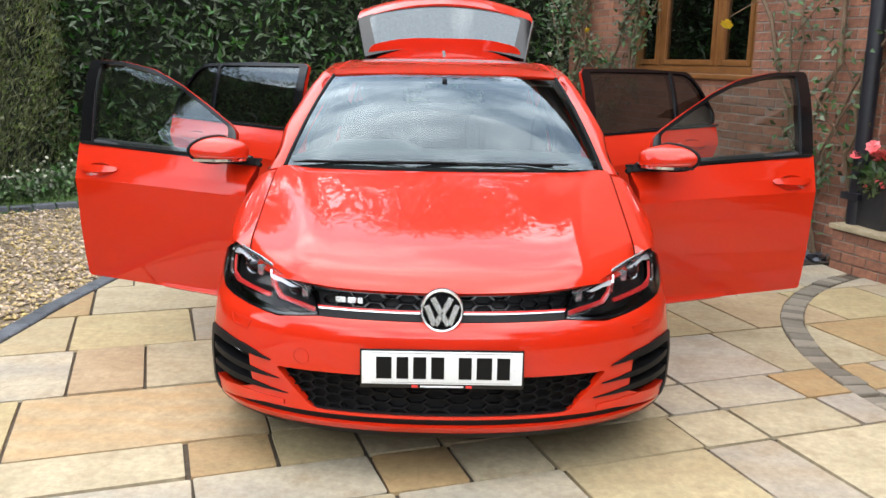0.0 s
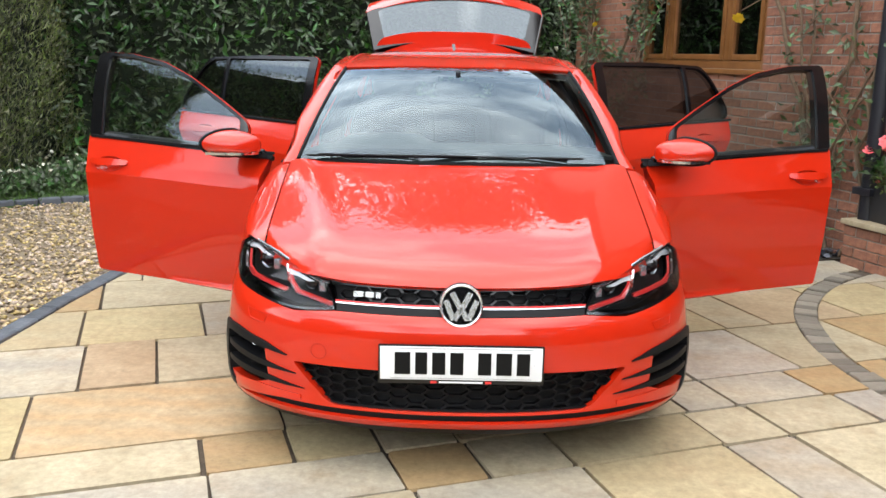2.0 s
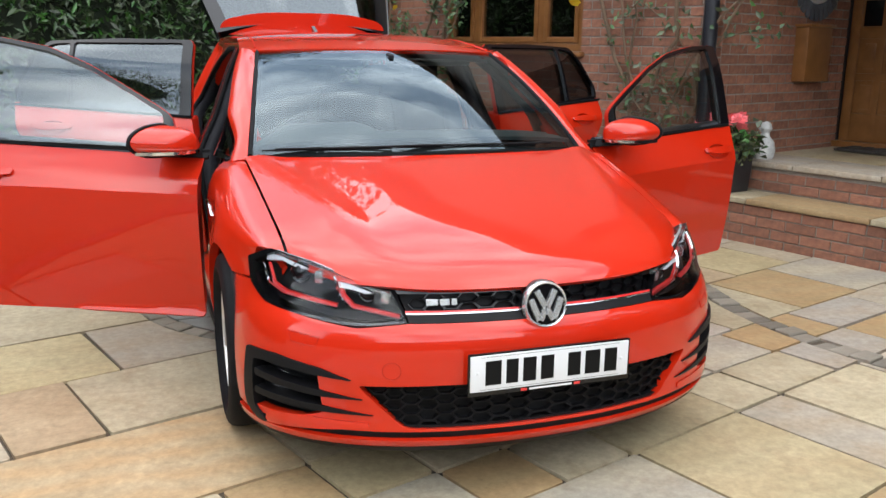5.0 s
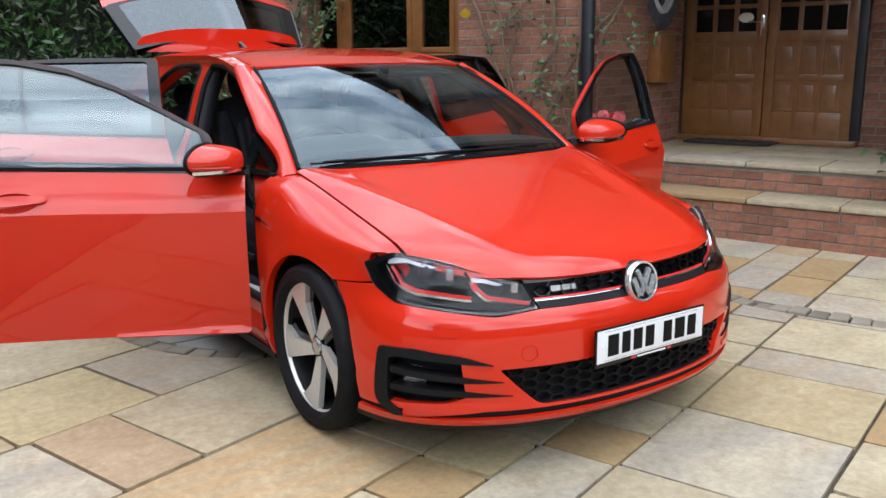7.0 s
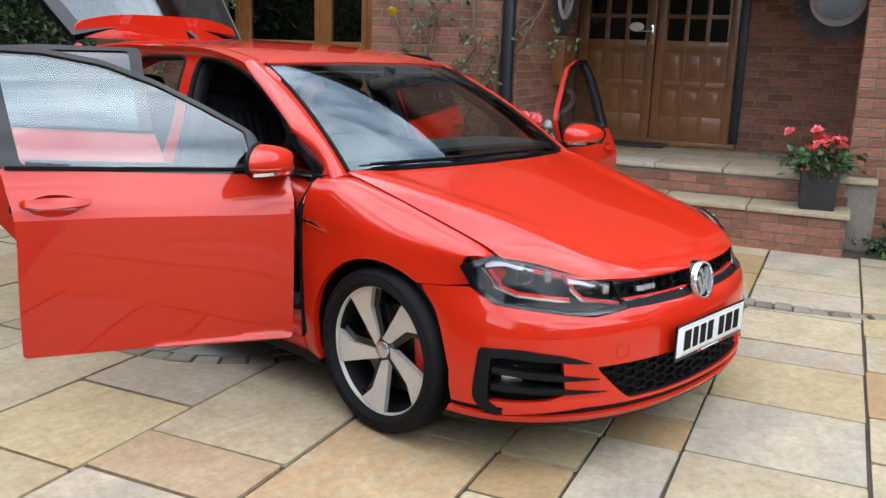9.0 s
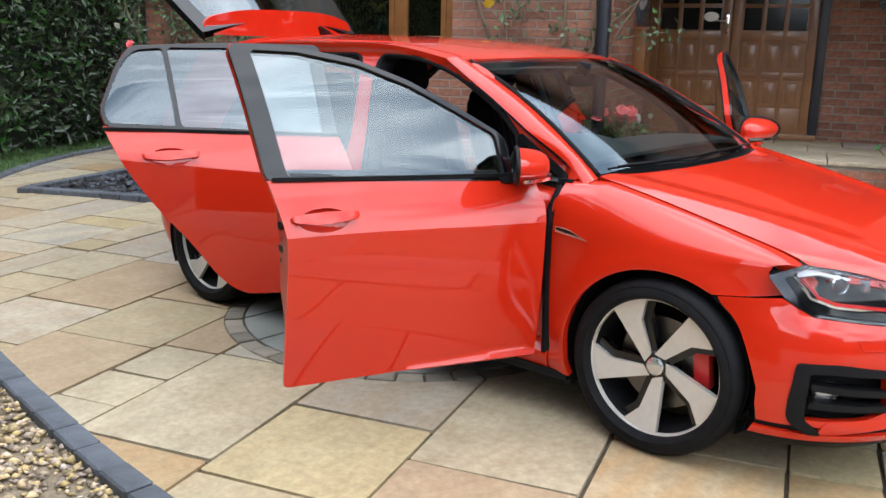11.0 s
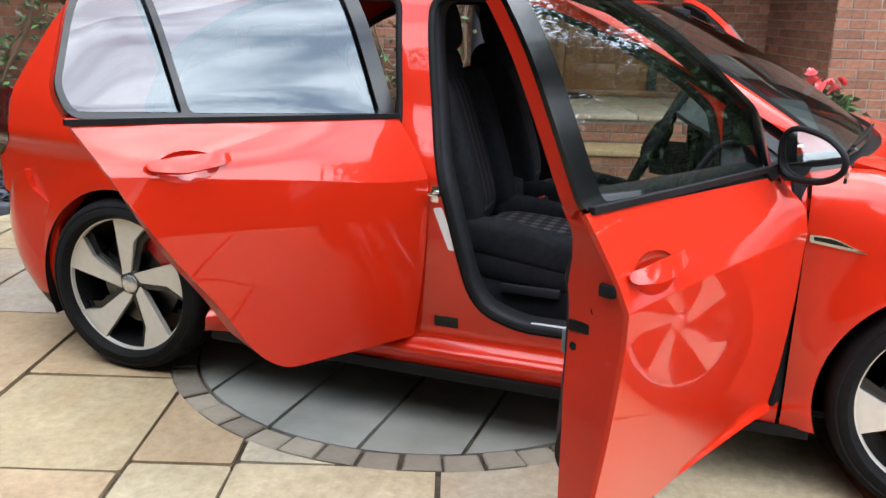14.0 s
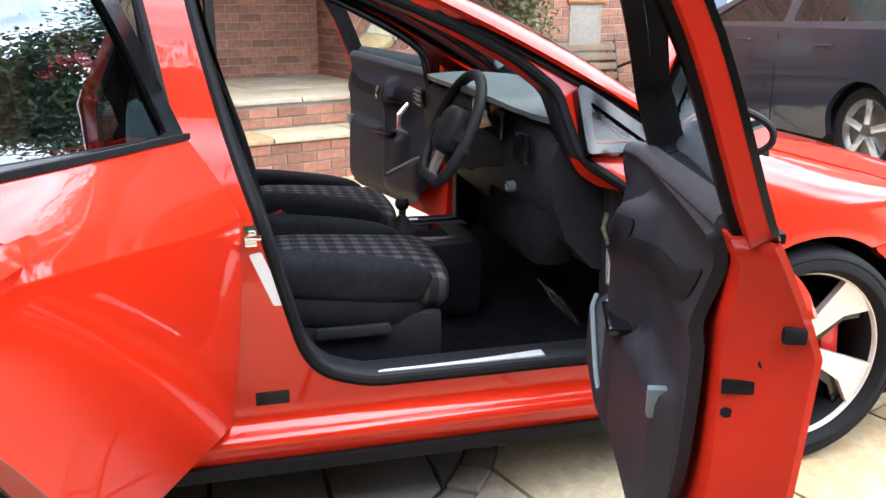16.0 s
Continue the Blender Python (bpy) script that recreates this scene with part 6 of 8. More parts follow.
    # pedals
    for px in (-0.28, -0.36, -0.46):
        o = box("pedal", px - 0.025, px + 0.025, -0.005, 0.005, -0.045, 0.045, SILVER, car, "steel pedal", bevel=0.003)
        o.matrix_basis = pose(0, 0.53, 0.36, -30, 0, 0)
    build_seat(-0.36)
    build_seat(0.36)
    # rear bench
    rb = pillow("rear_bench", 1.26, 0.52, 0.20, CLOTH, car, "black rear bench", p=5)
    rb.matrix_basis = pose(0, 2.08, 0.47, 5, 0, 0)
    o = pillow("rear_backrest", 1.24, 0.16, 0.66, CLOTH, rb, p=5)
    o.matrix_basis = rb.matrix_basis.inverted() @ pose(0, 2.42, 0.80, -22, 0, 0)
    for x in (-0.38, 0, 0.38):
        o = pillow("rear_headrest", 0.24, 0.09, 0.14, CLOTH, rb, p=3)
        o.matrix_basis = rb.matrix_basis.inverted() @ pose(x, 2.53, 1.15, -15, 0, 0)
    # rear-view mirror
    rv = pillow("rear_view_mirror", 0.23, 0.03, 0.06, TRIM, car, "black rear-view mirror", p=4)
    rv.matrix_basis = pose(0, 0.88, 1.245, 10, 0, 0)
    box("mirror_stem", -0.012, 0.012, -0.03, 0.03, 0.02, 0.08, TRIM, rv, "", bevel=0.004)
    for sx in (1, -1):
        panel("sun_visor", rpoly([(sx * 0.10, 0.98, 0.02), (sx * 0.46, 1.02, 0.03), (sx * 0.46, 1.16, 0.03), (sx * 0.10, 1.14, 0.02)][::sx]), lambda x, y: (x, y, 1.285 + 0.15 * (y - 0.98)), LINER, car, "", step=0.1, thick=0.02, back=True)


build_cabin()


# ---- house openings and porch ----
def local_thing(name, label, cat, group=""):
    e = thing(name, label, cat, group)
    e.matrix_world = HM
    return e


def build_front_door():
    d = local_thing("front_door_pair", "varnished oak double front door with small glass panes", "door")
    y0 = 5.46
    for k, (s0, s1) in enumerate(((-1.385, -0.605), (-0.595, 0.185))):
        w = s1 - s0
        leaf = box("door_leaf", s0, s1, y0 + 0.02, y0 + 0.06, 0.60, 2.58, OAK, d, "", bevel=0.003)
        cols = [s0 + 0.085 + i * (w - 0.17) / 3 for i in range(4)]
        for i in range(4):
            c = cols[i] if 0 < i < 3 else (s0 + 0.0425 if i == 0 else s1 - 0.0425)
            half = 0.022 if 0 < i < 3 else 0.0425
            box("stile", c - half, c + half, y0, y0 + 0.03, 0.60, 2.58, OAK, leaf, "", bevel=0.006)
        for z0, z1 in ((0.60, 0.84), (1.12, 1.18), (1.47, 1.57), (1.79, 1.82), (2.04, 2.07), (2.29, 2.32), (2.52, 2.58)):
            box("rail", s0 + 0.085, s1 - 0.085, y0 + 0.001, y0 + 0.03, z0, z1, OAK, leaf, "", bevel=0.006)
        for i in range(3):
            a, b = cols[i] + 0.024, cols[i + 1] - 0.024
            for z0, z1 in ((0.85, 1.11), (1.19, 1.46)):
                p = box("panel", a, b, y0 + 0.010, y0 + 0.03, z0, z1, OAK, leaf, "", bevel=0.0)
                box("raised_field", a + 0.028, b - 0.028, y0 + 0.003, y0 + 0.02, z0 + 0.028, z1 - 0.028, OAK, leaf, "", bevel=0.010)
            for z0, z1 in ((1.575, 1.785), (1.825, 2.035), (2.075, 2.285)):
                box("pane", a - 0.005, b + 0.005, y0 + 0.016, y0 + 0.022, z0, z1, GLOSS, leaf, "dark glass pane", bevel=0.0)
    h = box("lock_plate", -0.660, -0.628, y0 - 0.012, y0 - 0.001, 1.53, 1.72, CHROME, d, "chrome lock plate", bevel=0.004)
    sweep("lever_handle", [(-0.644, y0 - 0.012, 1.66), (-0.644, y0 - 0.05, 1.66), (-0.76, y0 - 0.05, 1.66)], ring_section(0.009, 8), CHROME, d, "chrome lever handle")
    sg = lathe("door_plaque", [(0.0, -0.012), (0.05, -0.010), (0.06, -0.002), (0.06, 0.004)], CREAM, d, "small white and blue oval plaque", 24, axis="y")
    sg.matrix_basis = Matrix.Translation((-0.80, y0, 1.70)) @ Matrix.Diagonal((1.2, 1, 0.75, 1))
    box("threshold", -1.46, 0.26, y0 - 0.09, y0 + 0.06, 0.548, 0.600, OAK, d, "oak threshold", bevel=0.008)
    for s0 in (-1.47, 0.19):
        box("door_post", s0, s0 + 0.08, y0 - 0.03, y0 + 0.05, 0.600, 2.66, POSTBLACK, d, "black painted door post", bevel=0.006)
    box("door_head", -1.47, 0.27, y0 - 0.029, y0 + 0.05, 2.585, 2.66, OAK, d, "", bevel=0.005)
    m = local_thing("door_mat", "dark brown ribbed doormat on the porch floor", "doormat")
    mat_o = box("mat_body", -1.18, -0.38, 5.02, 5.34, 0.556, 0.572, MAT, m, "", bevel=0.005)
    for i in range(7):
        box("mat_rib", -1.16 + i * 0.112, -1.10 + i * 0.112, 5.03, 5.33, 0.572, 0.578, MAT, m, "", bevel=0.002)


def build_round_window(wall_s, wall_q, turn, cx, name):
    o = local_thing(name, "round window with white frame and dark brick surround", "window")
    o.matrix_world = HM @ pose(wall_s, wall_q, 0, 0, 0, turn) @ pose(cx, 0, 1.98)
    structure(o)
    lathe("window_frame", [(0.244, 0.02), (0.240, -0.02), (0.215, -0.035), (0.185, -0.02), (0.182, 0.05)], WHITE, o, "white round frame", 40, axis="y")
    lathe("pane", [(0.0, 0.03), (0.188, 0.03)], GLOSS, o, "", 40, axis="y")
    n = 30
    for i in range(n):
        a = 2 * math.pi * i / n
        b = box("header_brick", -0.029, 0.029, -0.014, 0.05, 0.246, 0.378, KERB, o, "dark header brick", bevel=0.006)
        b.matrix_basis = pose(0, 0, 0, 0, math.degrees(a), 0)


def build_window(name, s0, s1, z0, z1, y, posts, label):
    w = local_thing(name, label, "window")
    structure(w)
    for a in (s0, s1 - 0.07):
        box("window_frame", a, a + 0.07, y - 0.02, y + 0.07, z0, z1, OAK, w, "", bevel=0.006)
    box("window_frame", s0 + 0.07, s1 - 0.07, y - 0.018, y + 0.07, z0, z0 + 0.07, OAK, w, "", bevel=0.006)
    box("window_frame", s0 + 0.07, s1 - 0.07, y - 0.018, y + 0.07, z1 - 0.07, z1, OAK, w, "", bevel=0.006)
    box("window_sill", s0 - 0.04, s1 + 0.04, y - 0.09, y + 0.04, z0 - 0.045, z0 - 0.001, OAK, w, "oak sill", bevel=0.012)
    xs = [s0 + 0.07] + [p for p in posts for _ in (0, 1)] + [s1 - 0.07]
    for p in posts:
        box("mullion", p - 0.04, p + 0.04, y - 0.019, y + 0.07, z0 + 0.07, z1 - 0.07, OAK, w, "", bevel=0.006)
    edges = [s0 + 0.07] + posts + [s1 - 0.07]
    for i in range(len(edges) - 1):
        a = edges[i] + (0.04 if i else 0)
        b = edges[i + 1] - (0.04 if i < len(edges) - 2 else 0)
        for c, d in ((a, a + 0.05), (b - 0.05, b)):
            box("casement", c, d, y - 0.03, y + 0.03, z0 + 0.075, z1 - 0.075, OAK, w, "", bevel=0.006)
        box("casement", a + 0.05, b - 0.05, y - 0.028, y + 0.03, z0 + 0.075, z0 + 0.125, OAK, w, "", bevel=0.006)
        g = box("pane", a + 0.045, b - 0.045, y, y + 0.006, z0 + 0.12, z1 - 0.08, PANE, w, "", bevel=0.0)
        g.visible_shadow = False
    return w


def build_room():
    # window board, vase and curtain seen through the glass
    vase = local_thing("flower_vase", "teal vase of yellow flowers on the window board", "vase")
    vase.matrix_world = HM @ pose(-3.62, 3.86, 1.425)
    lathe("vase_body", [(0.0, 0.0), (0.045, 0.0), (0.062, 0.06), (0.058, 0.13), (0.040, 0.18), (0.046, 0.205), (0.040, 0.205), (0.034, 0.18)], VASE, vase, "", 28, axis="z")
    rng = random.Random(4)
    for i in range(9):
        x, y, z = rng.uniform(-0.09, 0.09), rng.uniform(-0.05, 0.05), 0.27 + rng.uniform(-0.03, 0.06)
        sweep("flower_stem", [(0, 0, 0.18), (x * 0.6, y * 0.6, z - 0.05), (x, y, z)], ring_section(0.003, 5), ROSE_LEAF, vase)
        petal_head("flower_head", (x, y, z), 0.026, YELLOW if i % 3 else CREAM, vase, rng)
    board = house_box("window_board", -4.75, -2.82, 3.78, 4.0, 1.385, 1.42, OAK, "oak window board", "trim")
    house_box("wall_room", -6.0, -1.6, 6.4, 6.5, 0.05, 2.75, UNLIT_ROOM, "back wall painted near-black as an unlit room", "wall")
    c = local_thing("curtain", "grey-green curtain behind the window", "curtain")
    pts = [(-4.70 + 0.022 * i, 3.90 + 0.018 * math.sin(i * 1.7)) for i in range(22)]
    v = [(s, q, z) for s, q in pts for z in (1.43, 2.6)]
    f = [(2 * i, 2 * i + 2, 2 * i + 3, 2 * i + 1) for i in range(len(pts) - 1)]
    raw("curtain_cloth", v, f, CURTAIN, c)


def petal_head(name, at, r, mat, parent, rng):
    verts, faces = [], []
    for ring, (n, rr, lift) in enumerate(((7, 1.0, 0.1), (6, 0.75, 0.45), (4, 0.45, 0.75))):
        for i in range(n):
            a = 2 * math.pi * (i + 0.5 * ring) / n + rng.uniform(-0.2, 0.2)
            c, s = math.cos(a), math.sin(a)
            w = 0.48 * rr * r
            k = len(verts)
            tip = (rr * r * c, rr * r * s, lift * r + rng.uniform(-0.1, 0.15) * r)
            mid = (0.6 * rr * r * c, 0.6 * rr * r * s, (lift - 0.12) * r)
            verts += [(0, 0, lift * r * 0.4), (mid[0] - s * w, mid[1] + c * w, mid[2]), tip, (mid[0] + s * w, mid[1] - c * w, mid[2])]
            faces += [(k, k + 1, k + 2), (k, k + 2, k + 3)]
    o = raw(name, verts, faces, mat, parent)
    o.matrix_basis = Matrix.Translation(at) @ Euler((rng.uniform(-0.9, 0.9), rng.uniform(-0.9, 0.9), rng.uniform(0, 6))).to_matrix().to_4x4()
    return o


build_front_door()
build_round_window(-1.4, 5.5, 0, 2.42, "window_round")
build_round_window(-1.4, 3.65, 90, 1.25, "window_round_side")
build_window("window_1", -4.75, -2.82, 1.33, 2.7, 3.70, [-4.28, -3.36], "oak-framed casement window")
build_window("window_2", 3.04, 3.42, 1.24, 2.4, 4.05, [], "small oak-framed window")
build_room()

pipe = local_thing("drainpipe", "black round drainpipe down the brick corner", "drainpipe")
lathe("pipe", [(0.055, 0.0), (0.055, 5.0)], POSTBLACK, pipe, "", 20, axis="z").matrix_basis = pose(-1.46, 3.575, 0)
for z in (0.5, 2.2, 3.8):
    box("pipe_bracket", -1.54, -1.38, 3.50, 3.645, z, z + 0.05, POSTBLACK, pipe, "", bevel=0.004)
post = local_thing("wooden_letterbox", "brown wooden letterbox on the porch wall", "letterbox")
box("box_body", -1.395, -1.28, 4.62, 4.98, 1.12, 1.55, OAK, post, "", bevel=0.008)
box("box_lid", -1.395, -1.255, 4.60, 5.00, 1.55, 1.575, OAK, post, "", bevel=0.006)

# herringbone panel under the small window
hb = house_box("trim_panel", 3.04, 3.42, 3.985, 4.02, 0.0, 1.19, WALLMORTAR, "herringbone brick panel", "trim", bevel=0.0)


def build_bench():
    b = local_thing("garden_bench", "weathered slatted bench with black iron arms", "bench")
    b.matrix_world = HM @ pose(3.05, 3.72, 0)
    for i in range(5):
        box("seat_slat", -0.55, 0.55, -0.24 + i * 0.085, -0.17 + i * 0.085, 0.43, 0.455, STEM, b, "", bevel=0.005)
    for i in range(5):
        o = box("back_slat", -0.55, 0.55, -0.012, 0.012, 0.0, 0.06, STEM, b, "", bevel=0.005)
        o.matrix_basis = pose(0, 0.20 + 0.02 * i, 0.52 + i * 0.085, -14, 0, 0)
    for x in (-0.56, 0.56):
        sweep("bench_arm", [(x, 0.22, 0.62), (x, 0.05, 0.68), (x, -0.15, 0.67), (x, -0.27, 0.66), (x, -0.30, 0.69)], ring_section(0.014, 8), POSTBLACK, b, "black iron arm", up=(1, 0, 0))
        sweep("bench_leg", [(x, -0.22, 0.66), (x, -0.19, 0.45), (x, -0.25, 0.2), (x, -0.24, 0.0)], ring_section(0.016, 8), POSTBLACK, b, "", up=(1, 0, 0))
        sweep("bench_leg", [(x, 0.30, 0.95), (x, 0.20, 0.45), (x, 0.24, 0.2), (x, 0.27, 0.0)], ring_section(0.016, 8), POSTBLACK, b, "", up=(1, 0, 0))


build_bench()


def build_neighbour_car(name, label, paint, m):
    """A parked estate-like car, nose towards +x, its side towards +y."""
    c = thing(name, label, "car", "cars parked by the house", m)
    R = 0.36
    out = [(-2.25, 0.30), (-1.40 - R, 0.24)] + [(-p[0], p[1]) for p in arc(1.40, 0.33, R, 194, -14, 24)][::-1][::-1]
    out = [(-2.25, 0.32), (-1.78, 0.25)] + arc(-1.40, 0.33, R, 192, -12, 20) + [(-1.0, 0.22), (0.98, 0.22)] + arc(1.35, 0.33, R, 192, -12, 20) + \
          [(1.75, 0.25), (2.28, 0.30), (2.33, 0.55), (2.25, 0.78), (1.9, 0.90), (1.05, 1.00), (-1.9, 1.06), (-2.25, 0.98), (-2.32, 0.6)]

    def sidef(sy):
        return lambda x, z: (x, sy * (0.90 - 0.25 * np.maximum(np.abs(x) - 1.5, 0) ** 2 - 0.35 * np.maximum(z - 0.75, 0) ** 2 - 0.2 * np.maximum(0.45 - z, 0)), z)
    for sy, fl in ((1, True), (-1, False)):
        panel("side_panel", out, sidef(sy), paint, c, step=0.12, thick=0.05, flip=fl)
        gout = [(1.0, 1.0), (0.25, 1.36), (-0.4, 1.43), (-1.6, 1.40), (-2.1, 1.12), (-1.95, 1.06)]
        gm = lambda x, z, sy=sy: (x, sy * (0.87 - 0.5 * (z - 1.0)), z)  # noqa: E731
        w1, w2 = rpoly([(0.72, 1.045, 0.03), (0.18, 1.33, 0.05), (-0.30, 1.37, 0.03), (-0.36, 1.07, 0.03)]), rpoly([(-0.46, 1.075, 0.03), (-0.42, 1.375, 0.03), (-1.5, 1.36, 0.08), (-1.82, 1.12, 0.05)])
        panel("side_glasshouse", gout, gm, paint, c, holes=[w1, w2], step=0.15, thick=0.04, flip=fl)
        for w in (w1, w2):
            panel("side_glass", w, lambda x, z, gm=gm, sy=sy: (gm(x, z)[0], gm(x, z)[1] - sy * 0.012, z), PRIVACY, c, step=0.3, thick=0.004, flip=fl)
        for hx in (-0.02, -1.03):
            box("door_handle", hx, hx + 0.18, *sorted((sy * 0.885, sy * 0.92)), 0.90, 0.925, paint, c, "", bevel=0.008)
        for sx in (0.34, -0.40):
            sweep("door_seam", [(sx, sy * 0.902, 0.28), (sx + 0.01, sy * 0.902, 0.65), (sx + 0.03, sy * 0.882, 0.98)], ring_section(0.004, 5), RUBBER, c)
        pm = pillow("door_mirror", 0.14, 0.20, 0.13, paint, c)
        pm.matrix_basis = pose(0.70, sy * 0.98, 1.06)

    def top(x, y):
        zc = np.interp(x, [-2.3, -2.1, -1.6, -0.4, 0.25, 1.0, 1.9, 2.25], [0.98, 1.14, 1.43, 1.47, 1.40, 1.01, 0.91, 0.78])
        return x, y, zc - 0.06 * (y / 0.8) ** 2
    panel("hood", rpoly([(1.0, -0.82, 0.05), (2.22, -0.72, 0.2), (2.22, 0.72, 0.2), (1.0, 0.82, 0.05)]), top, paint, c, step=0.15, thick=0.03)
    panel("windscreen", [(0.27, -0.64), (1.0, -0.78), (1.0, 0.78), (0.27, 0.64)], lambda x, y: top(x, y), PRIVACY, c, step=0.15, thick=0.005)
    panel("roof", [(-1.6, -0.66), (0.27, -0.66), (0.27, 0.66), (-1.6, 0.66)], top, paint, c, step=0.2, thick=0.03)
    panel("rear_screen", [(-2.3, -0.7), (-1.6, -0.66), (-1.6, 0.66), (-2.3, 0.7)], top, PRIVACY, c, step=0.2, thick=0.01)
    box("front_bumper", 2.16, 2.34, -0.72, 0.72, 0.26, 0.76, paint, c, "", bevel=0.06)
    box("rear_bumper", -2.34, -2.18, -0.72, 0.72, 0.28, 0.95, paint, c, "", bevel=0.06)
    box("underbody", -2.1, 2.1, -0.70, 0.70, 0.22, 0.80, BLACK, c, "", bevel=0.02)
    for x in (-1.40, 1.35):
        for sy in (1, -1):
            wq = lathe("wheel", [(0.0, -0.01), (0.08, 0.0), (0.20, -0.015), (0.225, 0.015), (0.235, 0.02), (0.238, -0.08)], STEEL, c, "", 36)
            wq.matrix_basis = pose(x, sy * 0.80, 0.33, 0, 0, 90 * sy)
            lathe("tyre", [(0.236, 0.02), (0.26, 0.035), (0.31, 0.03), (0.33, 0.0), (0.33, -0.16), (0.25, -0.18)], RUBBER, wq, "", 40)
            for i in range(5):
                a = 72 * i
                sp = box("spoke", -0.002, 0.020, -0.028, 0.028, 0.05, 0.225, SILVER, wq, "", bevel=0.006)
                sp.matrix_basis = pose(0, 0, 0, a, 0, 0)
    return c


build_neighbour_car("parked_car", "dark grey parked car with dusty alloy wheels", CARDARK, pose(3.95, -3.82, 0, 0, 0, 1))
build_neighbour_car("parked_car", "white parked car behind the dark one", WHITE, pose(10.5, -7.2, 0, 0, 0, 12))


# ---- planting ----
def fast_mesh(name, V, F, mat, parent=None):
    me = bpy.data.meshes.new(name)
    V, F = np.asarray(V, np.float32), np.asarray(F, np.int32)
    me.vertices.add(len(V))
    me.vertices.foreach_set("co", V.ravel())
    k = F.shape[1]
    me.loops.add(F.size)
    me.loops.foreach_set("vertex_index", F.ravel())
    me.polygons.add(len(F))
    me.polygons.foreach_set("loop_start", np.arange(0, F.size, k, dtype=np.int32))
    me.materials.append(mat)
    me.update(calc_edges=True)
    me.validate()
    ob = new(name, me)
    if parent is not None:
        ob.parent = parent
    return ob


def leaf_cloud(name, P, axis, normal, length, width, mat, parent=None, fold=0.25):
    """One folded leaf at each point: axis the way it grows, normal the way its face looks."""
    n = len(P)
    axis = axis / np.linalg.norm(axis, axis=1, keepdims=True)
    side = np.cross(axis, normal)
    side /= np.maximum(np.linalg.norm(side, axis=1, keepdims=True), 1e-6)
    nor = np.cross(side, axis)
    L, W = np.broadcast_to(length, (n,))[:, None], np.broadcast_to(width, (n,))[:, None]
    mid = P + axis * L * 0.45 + nor * W * fold
    V = np.stack([P, mid + side * W * 0.5, P + axis * L - nor * L * 0.08, mid - side * W * 0.5], 1).reshape(-1, 3)
    i = np.arange(n)[:, None] * 4
    F = np.concatenate([i + [0, 1, 2], i + [0, 2, 3]])
    return fast_mesh(name, V, F, mat, parent)


def build_hedge(name, a, b, height, count, leaf, mat, label, seed, up=0.2, depth=0.35, low=0.0, top_jitter=0.25):
    rng = np.random.RandomState(seed)
    a, b = np.array(a), np.array(b)
    d = b - a
    long = np.hypot(*d)
    t = d / long
    nrm = np.array([t[1], -t[0]])
    h = thing(name, label, "hedge")
    nx, nz = max(4, int(long / 0.35)), max(4, int(height / 0.35))
    V, F = [], []
    for i in range(nx + 1):
        for j in range(nz + 1):
            u, z = long * i / nx, low + (height - low) * j / nz
            off = -0.20 + 0.14 * noise.noise((u * 0.9, z * 0.9, seed)) - 0.25 * max(0, j / nz - 0.9) * 4
            p = a + t * u + nrm * off
            V.append((p[0], p[1], z))
    for i in range(nx):
        for j in range(nz):
            k = i * (nz + 1) + j
            F.append((k, k + nz + 1, k + nz + 2, k + 1))
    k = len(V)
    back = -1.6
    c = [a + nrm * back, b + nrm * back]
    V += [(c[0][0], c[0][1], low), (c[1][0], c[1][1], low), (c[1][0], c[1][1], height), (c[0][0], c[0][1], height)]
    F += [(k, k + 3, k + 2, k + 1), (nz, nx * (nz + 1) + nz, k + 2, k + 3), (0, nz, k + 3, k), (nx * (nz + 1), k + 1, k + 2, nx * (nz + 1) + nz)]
    # one sheet behind the leaves, its colour painting the hedge's inner shade
    raw("hedge_core", V, F, CORE_SHADE, h, "near-black sheet painting the shade deep in the hedge")
    u = rng.rand(count) * long
    z = low + (rng.rand(count) ** 0.95) * (height + top_jitter * rng.rand(count) - low)
    lump = np.array([noise.noise((x * 1.3, y * 1.3, seed)) for x, y in zip(u, z)])
    off = 0.16 * lump + depth * (rng.rand(count) - 0.62)
    P = np.stack([a[0] + t[0] * u + nrm[0] * off, a[1] + t[1] * u + nrm[1] * off, z], 1)
    ax = rng.randn(count, 3) * 0.55 + np.array([nrm[0] * 0.5, nrm[1] * 0.5, up])
    nn = rng.randn(count, 3) * 0.45 + np.array([nrm[0], nrm[1], 0.55])
    ln = leaf[0] * (0.6 + 0.7 * rng.rand(count))
    o = leaf_cloud("foliage", P, ax, nn, ln, ln * leaf[1], mat, h)
    tagged(o, kind="stuff")
    return h


build_hedge("laurel_hedge", (-4.6, 6.55), (7.5, 12.4), 4.4, 30000, (0.125, 0.36), LEAF, "tall glossy dark green laurel hedge", 3, up=0.1, depth=0.5)
build_hedge("conifer_hedge", (-4.55, -1.0), (-4.42, 7.0), 4.2, 62000, (0.070, 0.22), CONIFER, "clipped green conifer hedge", 5, up=1.1, depth=0.16)
# out of view: hedges that close the plot and fill the reflections
build_hedge("boundary_hedge", (-14, 16), (-15, -14), 2.6, 5000, (0.22, 0.4), LEAF, "unseen dark hedge across the drive", 8, depth=0.5)
build_hedge("boundary_hedge", (-15, -15), (16, -14), 3.4, 7000, (0.22, 0.4), LEAF, "unseen dark hedge behind the drive", 9, depth=0.5)
